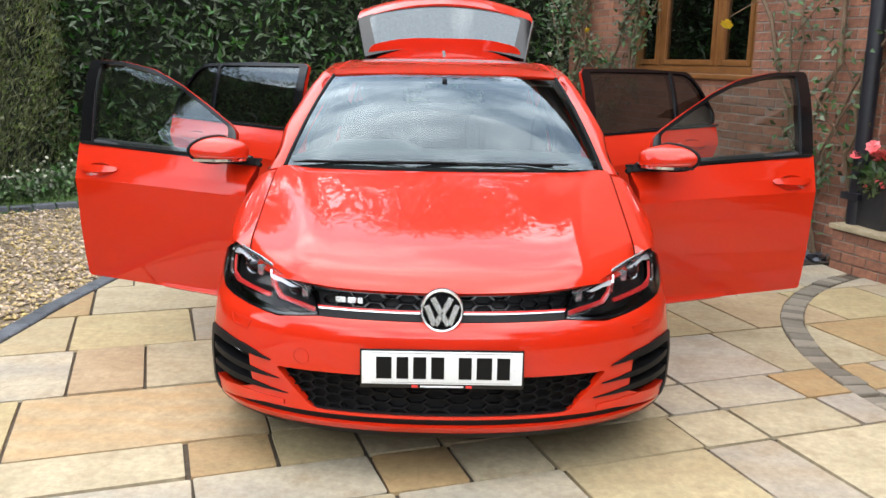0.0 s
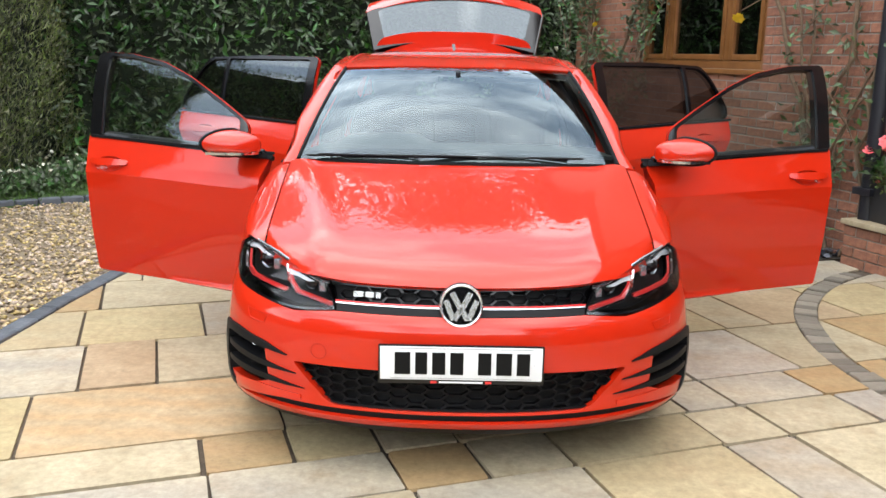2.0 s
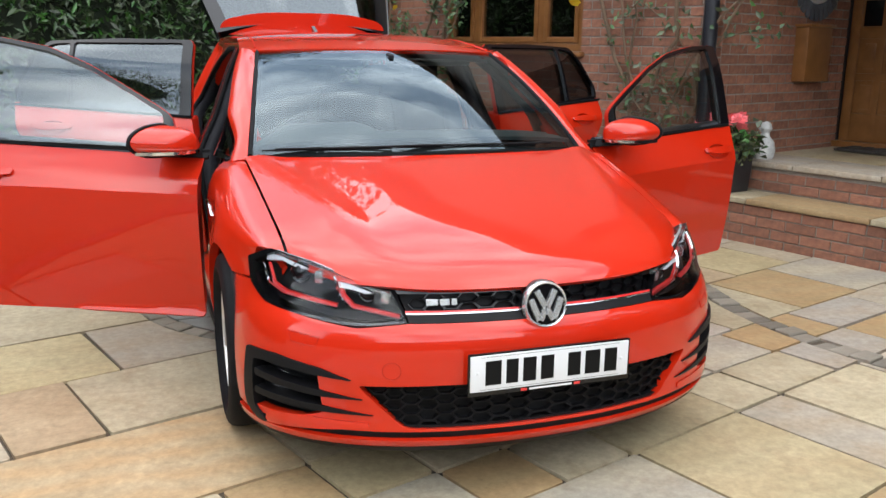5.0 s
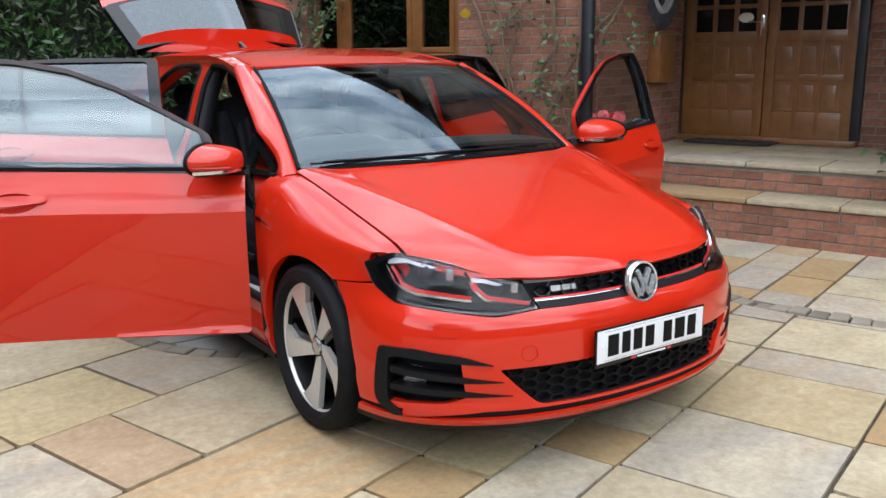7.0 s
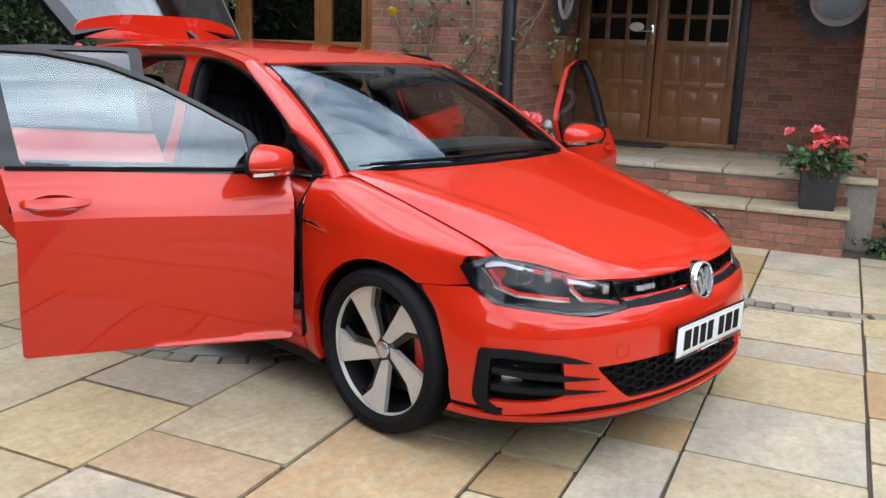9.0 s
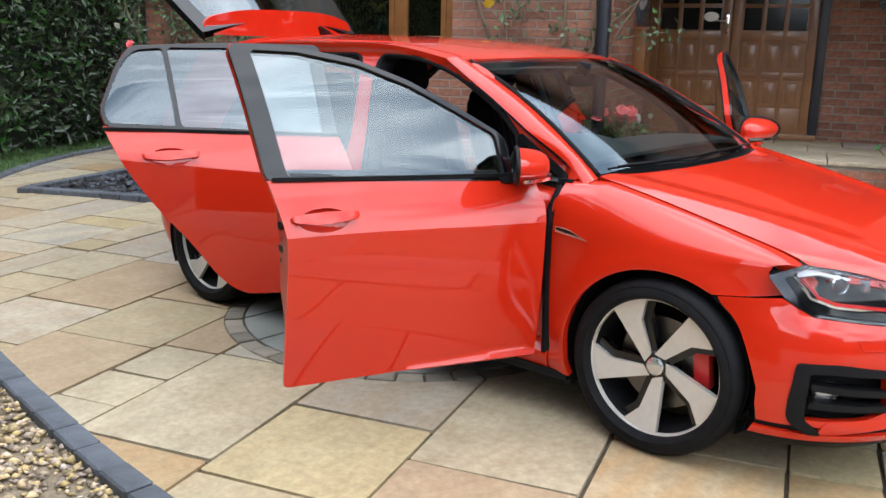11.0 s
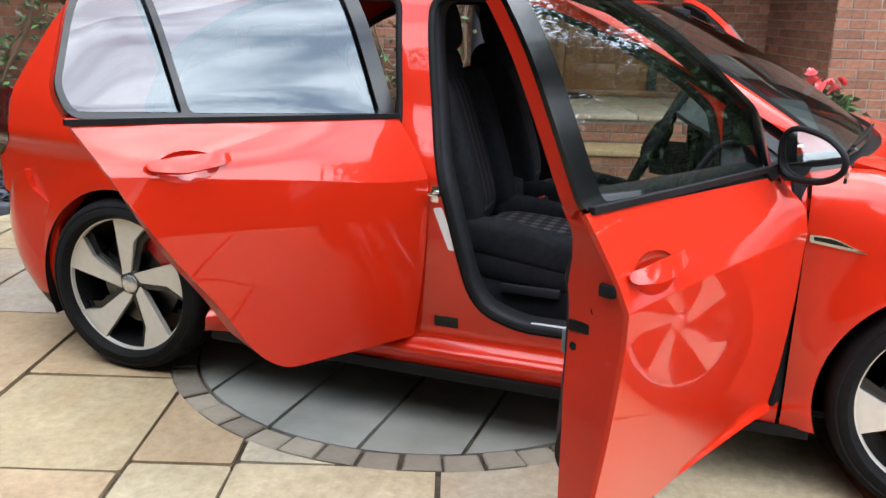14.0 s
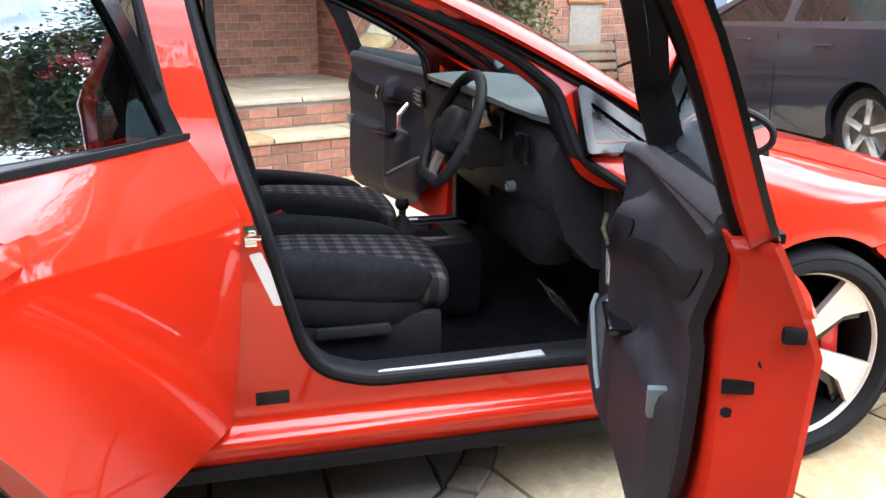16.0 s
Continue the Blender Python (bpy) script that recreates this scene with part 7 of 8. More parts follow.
# unseen screen added so the door glass mirrors dark growth, not sky
build_hedge("conifer_screen", (17.5, -4.4), (10.2, -13.8), 5.6, 12000, (0.24, 0.4), LEAF, "unseen evergreen screen added to darken the door-glass reflections", 10, depth=0.6, top_jitter=0.9)


def build_tree(at, height, spread, seed, count=16000):
    rng = np.random.RandomState(seed)
    tr = thing("tree", "tall broadleaved garden tree behind the hedge", "tree", "trees behind the hedge")
    tr.matrix_world = pose(*at)
    path = [(0, 0, 0), (0.05, 0.02, height * 0.25), (0.0, 0.1, height * 0.5), (0.1, 0.1, height * 0.85)]
    V, F, k = [], [], 10
    for i, p in enumerate(path):
        r = (0.24, 0.18, 0.12, 0.03)[i]
        V += [(p[0] + r * math.cos(2 * math.pi * j / k), p[1] + r * math.sin(2 * math.pi * j / k), p[2]) for j in range(k)]
        if i:
            F += [((i - 1) * k + j, (i - 1) * k + (j + 1) % k, i * k + (j + 1) % k, i * k + j) for j in range(k)]
    raw("trunk", V, F, STEM, tr)
    P = []
    for i in range(16):
        a, z = rng.rand() * 6.28, height * (0.32 + 0.55 * rng.rand())
        r = spread * (0.45 + 0.5 * rng.rand()) * (1.15 - 0.55 * z / height)
        end = np.array([math.cos(a) * r, math.sin(a) * r, z + 0.25 * r])
        sweep("limb", [(0.03, 0.08, z - 0.5), tuple(end * [0.5, 0.5, 1] - [0, 0, 0.1]), tuple(end)], ring_section(0.035, 6), STEM, tr)
        m = count // 16
        c = end + rng.randn(m, 3) * [spread * 0.19, spread * 0.19, spread * 0.15]
        P.append(c)
    P = np.concatenate(P)
    n = len(P)
    o = leaf_cloud("crown", P, rng.randn(n, 3) + [0, 0, -0.3], rng.randn(n, 3) + [0, 0, 0.6], 0.20 + 0.12 * rng.rand(n), 0.13, LEAF, tr)
    tagged(o, kind="stuff")


build_tree((-3.2, 13.5, 0), 9.5, 2.6, 21)
build_tree((-7.5, 16.0, 0), 11.0, 3.2, 22)
build_tree((-19.0, 2.0, 0), 6.0, 2.2, 23, 4000)
build_tree((0.5, 15.5, 0), 13.0, 4.2, 24)
# the last three stand out of view, for the door glass to mirror
build_tree((8.7, -14.6, 0), 10.5, 3.6, 25, 18000)
build_tree((15.2, -11.6, 0), 11.5, 4.4, 26, 26000)
build_tree((-9.5, -9.5, 0), 6.0, 2.6, 27, 14000)


def scatter_stones():
    rng = np.random.RandomState(7)
    n = 22000
    x = -2.12 - 3.3 * rng.rand(n) ** 1.25
    y = -0.6 + 7.2 * rng.rand(n)
    P = np.stack([x, y], 1)
    P = P[inside(P, GRAVELLED)]
    n = len(P)
    r = 0.009 + 0.013 * rng.rand(n) ** 2
    base = np.array([(1, 0, 0), (0, 1, 0), (-1, 0, 0), (0, -1, 0), (0, 0, 1), (0, 0, -1)], float)
    ang = rng.rand(n) * 6.28
    jit = 1 + 0.35 * rng.randn(n, 6, 3) * 0.6
    V = base[None] * jit
    V = V * np.stack([1.0 + 0.5 * rng.rand(n), 0.8 + 0.3 * rng.rand(n), 0.45 + 0.35 * rng.rand(n)], 1)[:, None, :] * r[:, None, None]
    c, s = np.cos(ang)[:, None], np.sin(ang)[:, None]
    X, Y = V[..., 0] * c - V[..., 1] * s, V[..., 0] * s + V[..., 1] * c
    W = np.stack([X + P[:, :1], Y + P[:, 1:], V[..., 2] - 0.020 + 0.012 * rng.rand(n)[:, None]], -1).reshape(-1, 3)
    f = np.array([(0, 1, 4), (1, 2, 4), (2, 3, 4), (3, 0, 4), (1, 0, 5), (2, 1, 5), (3, 2, 5), (0, 3, 5)])
    F = (np.arange(n)[:, None, None] * 6 + f[None]).reshape(-1, 3)
    o = fast_mesh("gravel", W, F, PEBBLE)
    tagged(o, "loose golden gravel stones", "gravel", kind="stuff")


scatter_stones()


def scatter_grass():
    rng = np.random.RandomState(11)
    n = 26000
    P = np.stack([-6.5 + 10.5 * rng.rand(n), 3.0 + 8.0 * rng.rand(n)], 1)
    ok = inside(P, LAWN)
    hedge_y = 6.55 + (P[:, 0] + 4.6) * 0.4835
    ok &= (P[:, 1] < hedge_y + 0.1) & (P[:, 0] > -4.75)
    P = P[ok]
    n = len(P)
    Z = np.concatenate([P, np.full((n, 1), -0.01)], 1)
    o = leaf_cloud("lawn_grass", Z, rng.randn(n, 3) * 0.45 + [0, 0, 1], rng.randn(n, 3), 0.05 + 0.05 * rng.rand(n), 0.010, material("grass_blade", (0.10, 0.19, 0.035), 0.6, color2=(0.05, 0.10, 0.02), scale=8, spread=0.4, island=True), None)
    tagged(o, "short green grass blades", "grass", kind="stuff")


scatter_grass()


def build_border(at, seed, count=10):
    rng = random.Random(seed)
    b = thing("border_plant", "low leafy border plant with small white flowers", "plant", "border plants by the conifer hedge")
    b.matrix_world = pose(*at)
    nr = np.random.RandomState(seed)
    n = 380
    P = nr.randn(n, 3) * [0.20, 0.20, 0.06] + [0, 0, 0.10]
    P[:, 2] = np.abs(P[:, 2])
    o = leaf_cloud("foliage", P, nr.randn(n, 3) * 0.8 + [0, 0, 0.6], nr.randn(n, 3) * 0.5 + [0, -0.3, 1], 0.07, 0.04, ROSE_LEAF, b)
    tagged(o, kind="stuff")
    for i in range(count):
        petal_head("flower_head", (rng.gauss(0, 0.16), rng.gauss(0, 0.16), 0.18 + rng.random() * 0.12), 0.022, CREAM, b, rng)


for i_, (bx, by) in enumerate(((-4.15, 4.75), (-4.05, 5.25), (-3.95, 5.75), (-4.2, 6.2), (-3.9, 6.6))):
    build_border((bx, by, 0), 30 + i_, 9 if i_ < 3 else 4)


def build_planter(s, q, z, turn, seed):
    p = thing("planter", "square black planter of pink begonias", "planter", "planters on the porch steps")
    p.matrix_world = HM @ pose(s, q, z, 0, 0, turn)
    rng, nr = random.Random(seed), np.random.RandomState(seed)
    bm = box_bm(-0.135, 0.135, -0.135, 0.135, 0.0, 0.30, 0.006)
    for v in bm.verts:
        k = 0.90 + 0.10 * v.co.z / 0.30
        v.co.x *= k
        v.co.y *= k
    part("pot", bm, POT, p, "black square pot", smooth=True, angle=40)
    for k in range(4):
        o = box("pot_rim", -0.142, 0.142, -0.144, -0.128, 0.292, 0.312, POT, p, "", bevel=0.004)
        o.matrix_basis = pose(0, 0, 0, 0, 0, 90 * k)
    box("soil", -0.125, 0.125, -0.125, 0.125, 0.27, 0.285, EARTH, p, "", bevel=0.0)
    n = 420
    P = nr.randn(n, 3) * [0.10, 0.10, 0.05] + [0, 0, 0.36]
    o = leaf_cloud("foliage", P, nr.randn(n, 3) + P * [6, 6, 0] + [0, 0, 0.2], nr.randn(n, 3) * 0.5 + [0, 0, 1], 0.075, 0.052, ROSE_LEAF, p)
    tagged(o, kind="stuff")
    n = 700
    a = nr.rand(n) * 6.28
    P = np.stack([np.cos(a) * (0.13 + 0.05 * nr.rand(n)), np.sin(a) * (0.13 + 0.05 * nr.rand(n)), 0.33 - 0.12 * nr.rand(n) ** 2 + 0.06 * nr.rand(n)], 1)
    o = leaf_cloud("trailing_leaves", P, nr.randn(n, 3) + [0, 0, -0.4], nr.randn(n, 3), 0.028, 0.018, CONIFER, p)
    tagged(o, kind="stuff")
    for i in range(15):
        petal_head("flower_head", (rng.gauss(0, 0.08), rng.gauss(0, 0.08), 0.42 + rng.random() * 0.17), 0.052, PINK, p, rng)
    for i in range(4):
        petal_head("flower_head", (rng.uniform(-0.15, 0.15), -0.16, 0.28 + rng.random() * 0.06), 0.018, PINK, p, rng)


build_planter(1.08, 3.66, 0.325, 4, 51)
build_planter(-1.28, 3.66, 0.325, -6, 52)

rabbit = thing("stone_ornament", "small weathered stone bird ornament on the step", "ornament")
rabbit.matrix_world = HM @ pose(-1.22, 4.05, 0.545)
lathe("ornament_body", [(0.0, 0.0), (0.07, 0.0), (0.085, 0.06), (0.07, 0.13), (0.035, 0.17), (0.03, 0.20), (0.045, 0.23), (0.035, 0.27), (0.0, 0.29)], STONE, rabbit, "", 20, axis="z")
sweep("ornament_beak", [(0, -0.04, 0.24), (0, -0.085, 0.235)], ring_section(0.010, 6), STONE, rabbit)


def build_climber(s0, s1, z1, stems, leaves, seed, label, flowers=(), q=3.60, zlow=0.0):
    """Bare woody stems on the wall with scattered leaves."""
    rng, nr = random.Random(seed), np.random.RandomState(seed)
    c = local_thing("climbing_rose", label, "plant", "climbing roses on the house")
    pts = []
    for i in range(stems):
        s = rng.uniform(s0, s1)
        x, z, path = s, zlow, []
        lean = rng.uniform(-0.25, 0.25)
        while z < z1 * rng.uniform(0.8, 1.1):
            path.append((x, q - 0.03 - 0.04 * rng.random(), z))
            z += 0.16
            x += 0.16 * lean + rng.gauss(0, 0.035)
            lean += rng.gauss(0, 0.12)
        if len(path) < 3:
            continue
        sweep("stem", path, ring_section(0.010 if i % 3 else 0.017, 6), STEM, c, up=(0, 1, 0))
        pts += path[2:]
        for k in range(2):
            p0 = path[rng.randrange(2, len(path))]
            e = (p0[0] + rng.uniform(-0.5, 0.5), q - rng.uniform(0.05, 0.22), p0[2] + rng.uniform(0.05, 0.5))
            mid = tuple((a + b) / 2 + rng.gauss(0, 0.04) for a, b in zip(p0, e))
            sweep("twig", [p0, mid, e], ring_section(0.005, 5), STEM, c, up=(0, 1, 0))
            pts += [mid, e, e]
    pts = np.array(pts)
    base = pts[nr.randint(0, len(pts), leaves // 6)]
    P = np.repeat(base, 6, 0) + nr.randn(len(base) * 6, 3) * [0.07, 0.035, 0.07]
    P[:, 1] = np.minimum(P[:, 1], q - 0.012)
    n = len(P)
    o = leaf_cloud("foliage", P, nr.randn(n, 3) + [0, -0.4, 0.1], nr.randn(n, 3) * 0.5 + [0, -1, 0.5], 0.05 + 0.03 * nr.rand(n), 0.034, ROSE_LEAF, c)
    tagged(o, kind="stuff")
    for s, qq, z, r, m in flowers:
        petal_head("rose_bloom", (s, qq, z), r, m, c, rng)
    return c


cl = build_climber(-2.70, -1.55, 2.5, 7, 520, 61, "sparse climbing rose on the brick wall", [(-2.229, 2.93, 1.70, 0.05, YELLOW)], q=3.64)
sweep("twig", [(-2.0, 3.62, 1.95), (-2.1, 3.3, 1.98), (-2.22, 2.95, 1.76)], ring_section(0.004, 5), STEM, cl, up=(0, 1, 0))
build_climber(-6.5, -4.9, 2.6, 9, 2600, 62, "bushy climbing rose over the house corner", [(-6.25, 3.45, 1.32, 0.05, PINK), (-6.45, 3.5, 1.5, 0.04, CREAM), (-5.3, 3.4, 1.75, 0.035, YELLOW)], q=3.60)


def build_bush(s, q, w, d, z0, z1, n, mat, seed, label, stemmy=8):
    nr, rng = np.random.RandomState(seed), random.Random(seed)
    b = local_thing("shrub", label, "shrub")
    b.matrix_world = HM @ pose(s, q, 0)
    for i in range(stemmy):
        a = rng.random() * 6.28
        e = (math.cos(a) * w * 0.4 * rng.random(), math.sin(a) * d * 0.4 * rng.random(), z0 + (z1 - z0) * rng.uniform(0.5, 0.95))
        sweep("stem", [(e[0] * 0.2, e[1] * 0.2, -0.02), (e[0] * 0.6, e[1] * 0.6, e[2] * 0.5), e], ring_section(0.008, 5), STEM, b)
    c = nr.randn(26, 3) * [w * 0.28, d * 0.28, (z1 - z0) * 0.26] + [0, 0, (z0 + z1) / 2]
    P = c[nr.randint(0, 26, n)] + nr.randn(n, 3) * [w * 0.13, d * 0.13, (z1 - z0) * 0.09]
    P[:, 2] = np.clip(P[:, 2], 0.02, None)
    o = leaf_cloud("foliage", P, nr.randn(n, 3) + [0, 0, 0.2], nr.randn(n, 3) + [0, -0.5, 0.6], 0.055, 0.032, mat, b)
    tagged(o, kind="stuff")


BROWN = material("dry_leaf", (0.20, 0.13, 0.055), 0.7, color2=(0.08, 0.10, 0.03), scale=9, spread=0.5, island=True, hue=0.05)
build_bush(2.30, 3.85, 0.55, 0.45, 0.1, 1.75, 1700, BROWN, 71, "half-dry brown and green shrub by the wall")
build_bush(-5.45, 3.25, 0.75, 0.40, 0.05, 0.85, 1500, ROSE_LEAF, 72, "leafy green shrub in the slate bed")
build_bush(1.75, 3.75, 0.6, 0.35, 0.0, 0.22, 700, ROSE_LEAF, 73, "low ground plants at the foot of the pier", 3)


def build_slate_bed():
    bed = structure(plate("slate_bed", [xy_of(*p) for p in ((-6.32, 2.15), (-1.62, 2.75), (-1.62, 3.64), (-6.32, 3.64))], -0.03, 0.006, EARTH), "planting bed of slate chippings", "bed")
    rng = np.random.RandomState(17)
    n = 3200
    s = -6.25 + 4.6 * rng.rand(n)
    lo = 2.20 + (s + 6.32) * 0.125
    q = lo + (3.62 - lo) * rng.rand(n)
    P = np.stack([s * SD.x + q * QD.x, s * SD.y + q * QD.y, 0.012 + 0.02 * rng.rand(n)], 1)
    o = leaf_cloud("slate_chippings", P, rng.randn(n, 3) * [1, 1, 0.25], rng.randn(n, 3) * 0.5 + [0, 0, 1], 0.045 + 0.05 * rng.rand(n), 0.04, SLATE, None, fold=0.05)
    tagged(o, "dark purple slate chippings in the bed", "slate", kind="stuff")


build_slate_bed()


# ---- pieces: bricks, slabs, setts, kerbs ----
PIECE_MESH = {}


def block_mesh(key, length, depth, high, mat, chamfer=0.004):
    """A brick-like block with its front edges (towards -y) taken off; x from 0, z from 0."""
    key = (key, round(length, 3), round(high, 3))
    if key not in PIECE_MESH:
        c = chamfer
        v = [(0, 0, 0), (length, 0, 0), (length, 0, high), (0, 0, high), (c, -c, c), (length - c, -c, c), (length - c, -c, high - c), (c, -c, high - c)]
        v += [(0, depth, 0), (length, depth, 0), (length, depth, high), (0, depth, high)]
        f = [(4, 5, 6, 7), (0, 1, 5, 4), (1, 2, 6, 5), (2, 3, 7, 6), (3, 0, 4, 7), (0, 8, 9, 1), (1, 9, 10, 2), (2, 10, 11, 3), (3, 11, 8, 0)]
        me = bpy.data.meshes.new("brick")
        me.from_pydata(v, [], f)
        me.materials.append(mat)
        PIECE_MESH[key] = me
    return PIECE_MESH[key]


def lay_bricks(wall, length, z0, z1, holes, near, face=0.0, limit=300, x0=0.0):
    rng = random.Random(len(wall.name) * 7 + int(length * 100))
    bl, bh, jt = 0.215, 0.065, 0.010
    singles, V, F = 0, [], []
    row, z = 0, z0 + jt
    while z + bh <= z1 + 0.001:
        x = x0 - (0.1125 if row % 2 else 0.0)
        while x < x0 + length:
            a, b = max(x, x0 + 0.002), min(x + bl, x0 + length - 0.002)
            spans = [(a, b)]
            for h in holes:
                h = np.asarray(h)
                lo, hi = h.min(0), h.max(0)
                zc = z + bh / 2
                if lo[1] - bh / 2 < zc < hi[1] + bh / 2:
                    if len(h) > 12:
                        cx, cz, r = (lo[0] + hi[0]) / 2, (lo[1] + hi[1]) / 2, (hi[0] - lo[0]) / 2 + 0.135
                        dz = abs(zc - cz)
                        if dz >= r:
                            continue
                        half = math.sqrt(r * r - dz * dz)
                        g0, g1 = cx - half, cx + half
                    else:
                        g0, g1 = lo[0], hi[0]
                    out = []
                    for p, q in spans:
                        if q <= g0 or p >= g1:
                            out.append((p, q))
                        else:
                            if p < g0:
                                out.append((p, g0))
                            if q > g1:
                                out.append((g1, q))
                    spans = out
            for p, q in spans:
                if q - p < 0.025:
                    continue
                dy = face + rng.uniform(-0.0025, 0.001)
                if near[0] <= p <= near[1] and singles < limit:
                    o = bpy.data.objects.new("brick", block_mesh("brick", q - p, 0.05, bh, BRICK))
                    scene.collection.objects.link(o)
                    o.parent = wall
                    o.location = (p, dy, z + rng.uniform(-0.001, 0.001))
                    singles += 1
                else:
                    k = len(V)
                    V += [(p, dy - 0.004, z), (q, dy - 0.004, z), (q, dy - 0.004, z + bh), (p, dy - 0.004, z + bh), (p, dy + 0.02, z), (q, dy + 0.02, z), (q, dy + 0.02, z + bh), (p, dy + 0.02, z + bh)]
                    F += [(k, k + 1, k + 2, k + 3), (k, k + 4, k + 5, k + 1), (k + 1, k + 5, k + 6, k + 2), (k + 2, k + 6, k + 7, k + 3), (k + 3, k + 7, k + 4, k)]
            x += bl + jt
        z += bh + jt
        row += 1
    if V:
        o = fast_mesh("brickwork", V, F, BRICK_J, wall)
        o.data.polygons.foreach_set("use_smooth", [False] * len(o.data.polygons))
        tagged(o, kind="stuff")


for args in PIECE_WALLS:
    lay_bricks(*args)


def riser(step, s0, s1, q, z0, z1):
    e = new("riser")
    e.parent = step
    e.location = (s0, q, 0)
    return e


def lay_riser(step, s0, s1, q, z0, z1):
    rng = random.Random(int(q * 100))
    z, row = z0, 0
    while z + 0.065 < z1 + 0.02:
        x = s0 - (0.1125 if row % 2 else 0)
        while x < s1:
            a, b = max(x, s0), min(x + 0.215, s1)
            if b - a > 0.03:
                o = bpy.data.objects.new("brick", block_mesh("brick", b - a, 0.05, 0.065, BRICK))
                scene.collection.objects.link(o)
                o.parent = step
                o.location = (a, q - 0.004 + rng.uniform(-0.003, 0.002), z)
            x += 0.225
        z += 0.074
        row += 1


lay_riser(step_lower, -1.53, 1.30, 3.47, -0.01, 0.28)
lay_riser(step_upper, -1.53, 1.30, 3.87, 0.335, 0.50)


def lay_end(step, s, q0, q1, z0, z1, sign):
    z, row = z0, 0
    while z + 0.065 < z1 + 0.02:
        y = q0 - (0.1125 if row % 2 else 0)
        while y < q1:
            a, b = max(y, q0), min(y + 0.215, q1)
            if b - a > 0.03:
                o = bpy.data.objects.new("brick", block_mesh("brick", b - a, 0.03, 0.065, BRICK))
                scene.collection.objects.link(o)
                o.parent = step
                o.rotation_euler = (0, 0, radians(90 if sign > 0 else -90))
                o.location = (s + sign * 0.003, a if sign > 0 else b, z)
            y += 0.225
        z += 0.074
        row += 1


lay_end(step_lower, 1.30, 3.47, 3.86, -0.01, 0.28, 1)
lay_end(step_lower, -1.53, 3.47, 3.86, -0.01, 0.28, -1)

BANDED = material("banded_sandstone_slab", (0.456, 0.350, 0.213), 0.6, color2=(0.334, 0.243, 0.137), scale=4.0, bump=0.3, bscale=28)


def add_bands(m, scale, strength, tint):
    """Iron-stained growth bands drawn through the stone."""
    nt = m.node_tree
    b = nt.nodes["Principled BSDF"]
    src = b.inputs["Base Color"].links[0].from_socket
    co = nt.nodes.new("ShaderNodeTexCoord")
    wv = nt.nodes.new("ShaderNodeTexWave")
    wv.wave_type = "RINGS"
    wv.inputs["Scale"].default_value = scale
    wv.inputs["Distortion"].default_value = 5.0
    wv.inputs["Detail"].default_value = 3.0
    wv.inputs["Detail Scale"].default_value = 1.2
    nt.links.new(co.outputs["Object"], wv.inputs["Vector"])
    ns = nt.nodes.new("ShaderNodeTexNoise")
    ns.inputs["Scale"].default_value = 2.2
    nt.links.new(co.outputs["Object"], ns.inputs["Vector"])
    blot = nt.nodes.new("ShaderNodeTexNoise")
    blot.inputs["Scale"].default_value = 7.0
    blot.inputs["Detail"].default_value = 8.0
    blot.inputs["Roughness"].default_value = 0.68
    nt.links.new(co.outputs["Object"], blot.inputs["Vector"])
    blr = nt.nodes.new("ShaderNodeMapRange")
    blr.inputs["From Min"].default_value, blr.inputs["From Max"].default_value = 0.50, 0.72
    nt.links.new(blot.outputs["Fac"], blr.inputs["Value"])
    patch = nt.nodes.new("ShaderNodeMix")
    patch.data_type = "RGBA"
    patch.inputs["B"].default_value = (0.26, 0.18, 0.10, 1)
    weak = nt.nodes.new("ShaderNodeMath")
    weak.operation = "MULTIPLY"
    weak.inputs[1].default_value = 0.55
    nt.links.new(blr.outputs["Result"], weak.inputs[0])
    nt.links.new(weak.outputs[0], patch.inputs["Factor"])
    nt.links.new(src, patch.inputs["A"])
    src = patch.outputs["Result"]
    mu = nt.nodes.new("ShaderNodeMath")
    mu.operation = "MULTIPLY"
    nt.links.new(wv.outputs["Fac"], mu.inputs[0])
    nt.links.new(ns.outputs["Fac"], mu.inputs[1])
    mk = nt.nodes.new("ShaderNodeMath")
    mk.operation = "MULTIPLY"
    mk.inputs[1].default_value = strength
    nt.links.new(mu.outputs[0], mk.inputs[0])
    mx = nt.nodes.new("ShaderNodeMix")
    mx.data_type = "RGBA"
    mx.inputs["B"].default_value = (*tint, 1)
    nt.links.new(mk.outputs[0], mx.inputs["Factor"])
    nt.links.new(src, mx.inputs["A"])
    # fine grain and dark flecks over all of it
    gr = nt.nodes.new("ShaderNodeTexNoise")
    gr.inputs["Scale"].default_value, gr.inputs["Detail"].default_value, gr.inputs["Roughness"].default_value = 26.0, 8.0, 0.75
    nt.links.new(co.outputs["Object"], gr.inputs["Vector"])
    gm = nt.nodes.new("ShaderNodeMapRange")
    gm.inputs["From Min"].default_value, gm.inputs["From Max"].default_value = 0.30, 0.70
    gm.inputs["To Min"].default_value, gm.inputs["To Max"].default_value = 0.74, 1.22
    nt.links.new(gr.outputs["Fac"], gm.inputs["Value"])
    fine = nt.nodes.new("ShaderNodeHueSaturation")
    nt.links.new(gm.outputs["Result"], fine.inputs["Value"])
    nt.links.new(mx.outputs["Result"], fine.inputs["Color"])
    nt.links.new(fine.outputs["Color"], b.inputs["Base Color"])


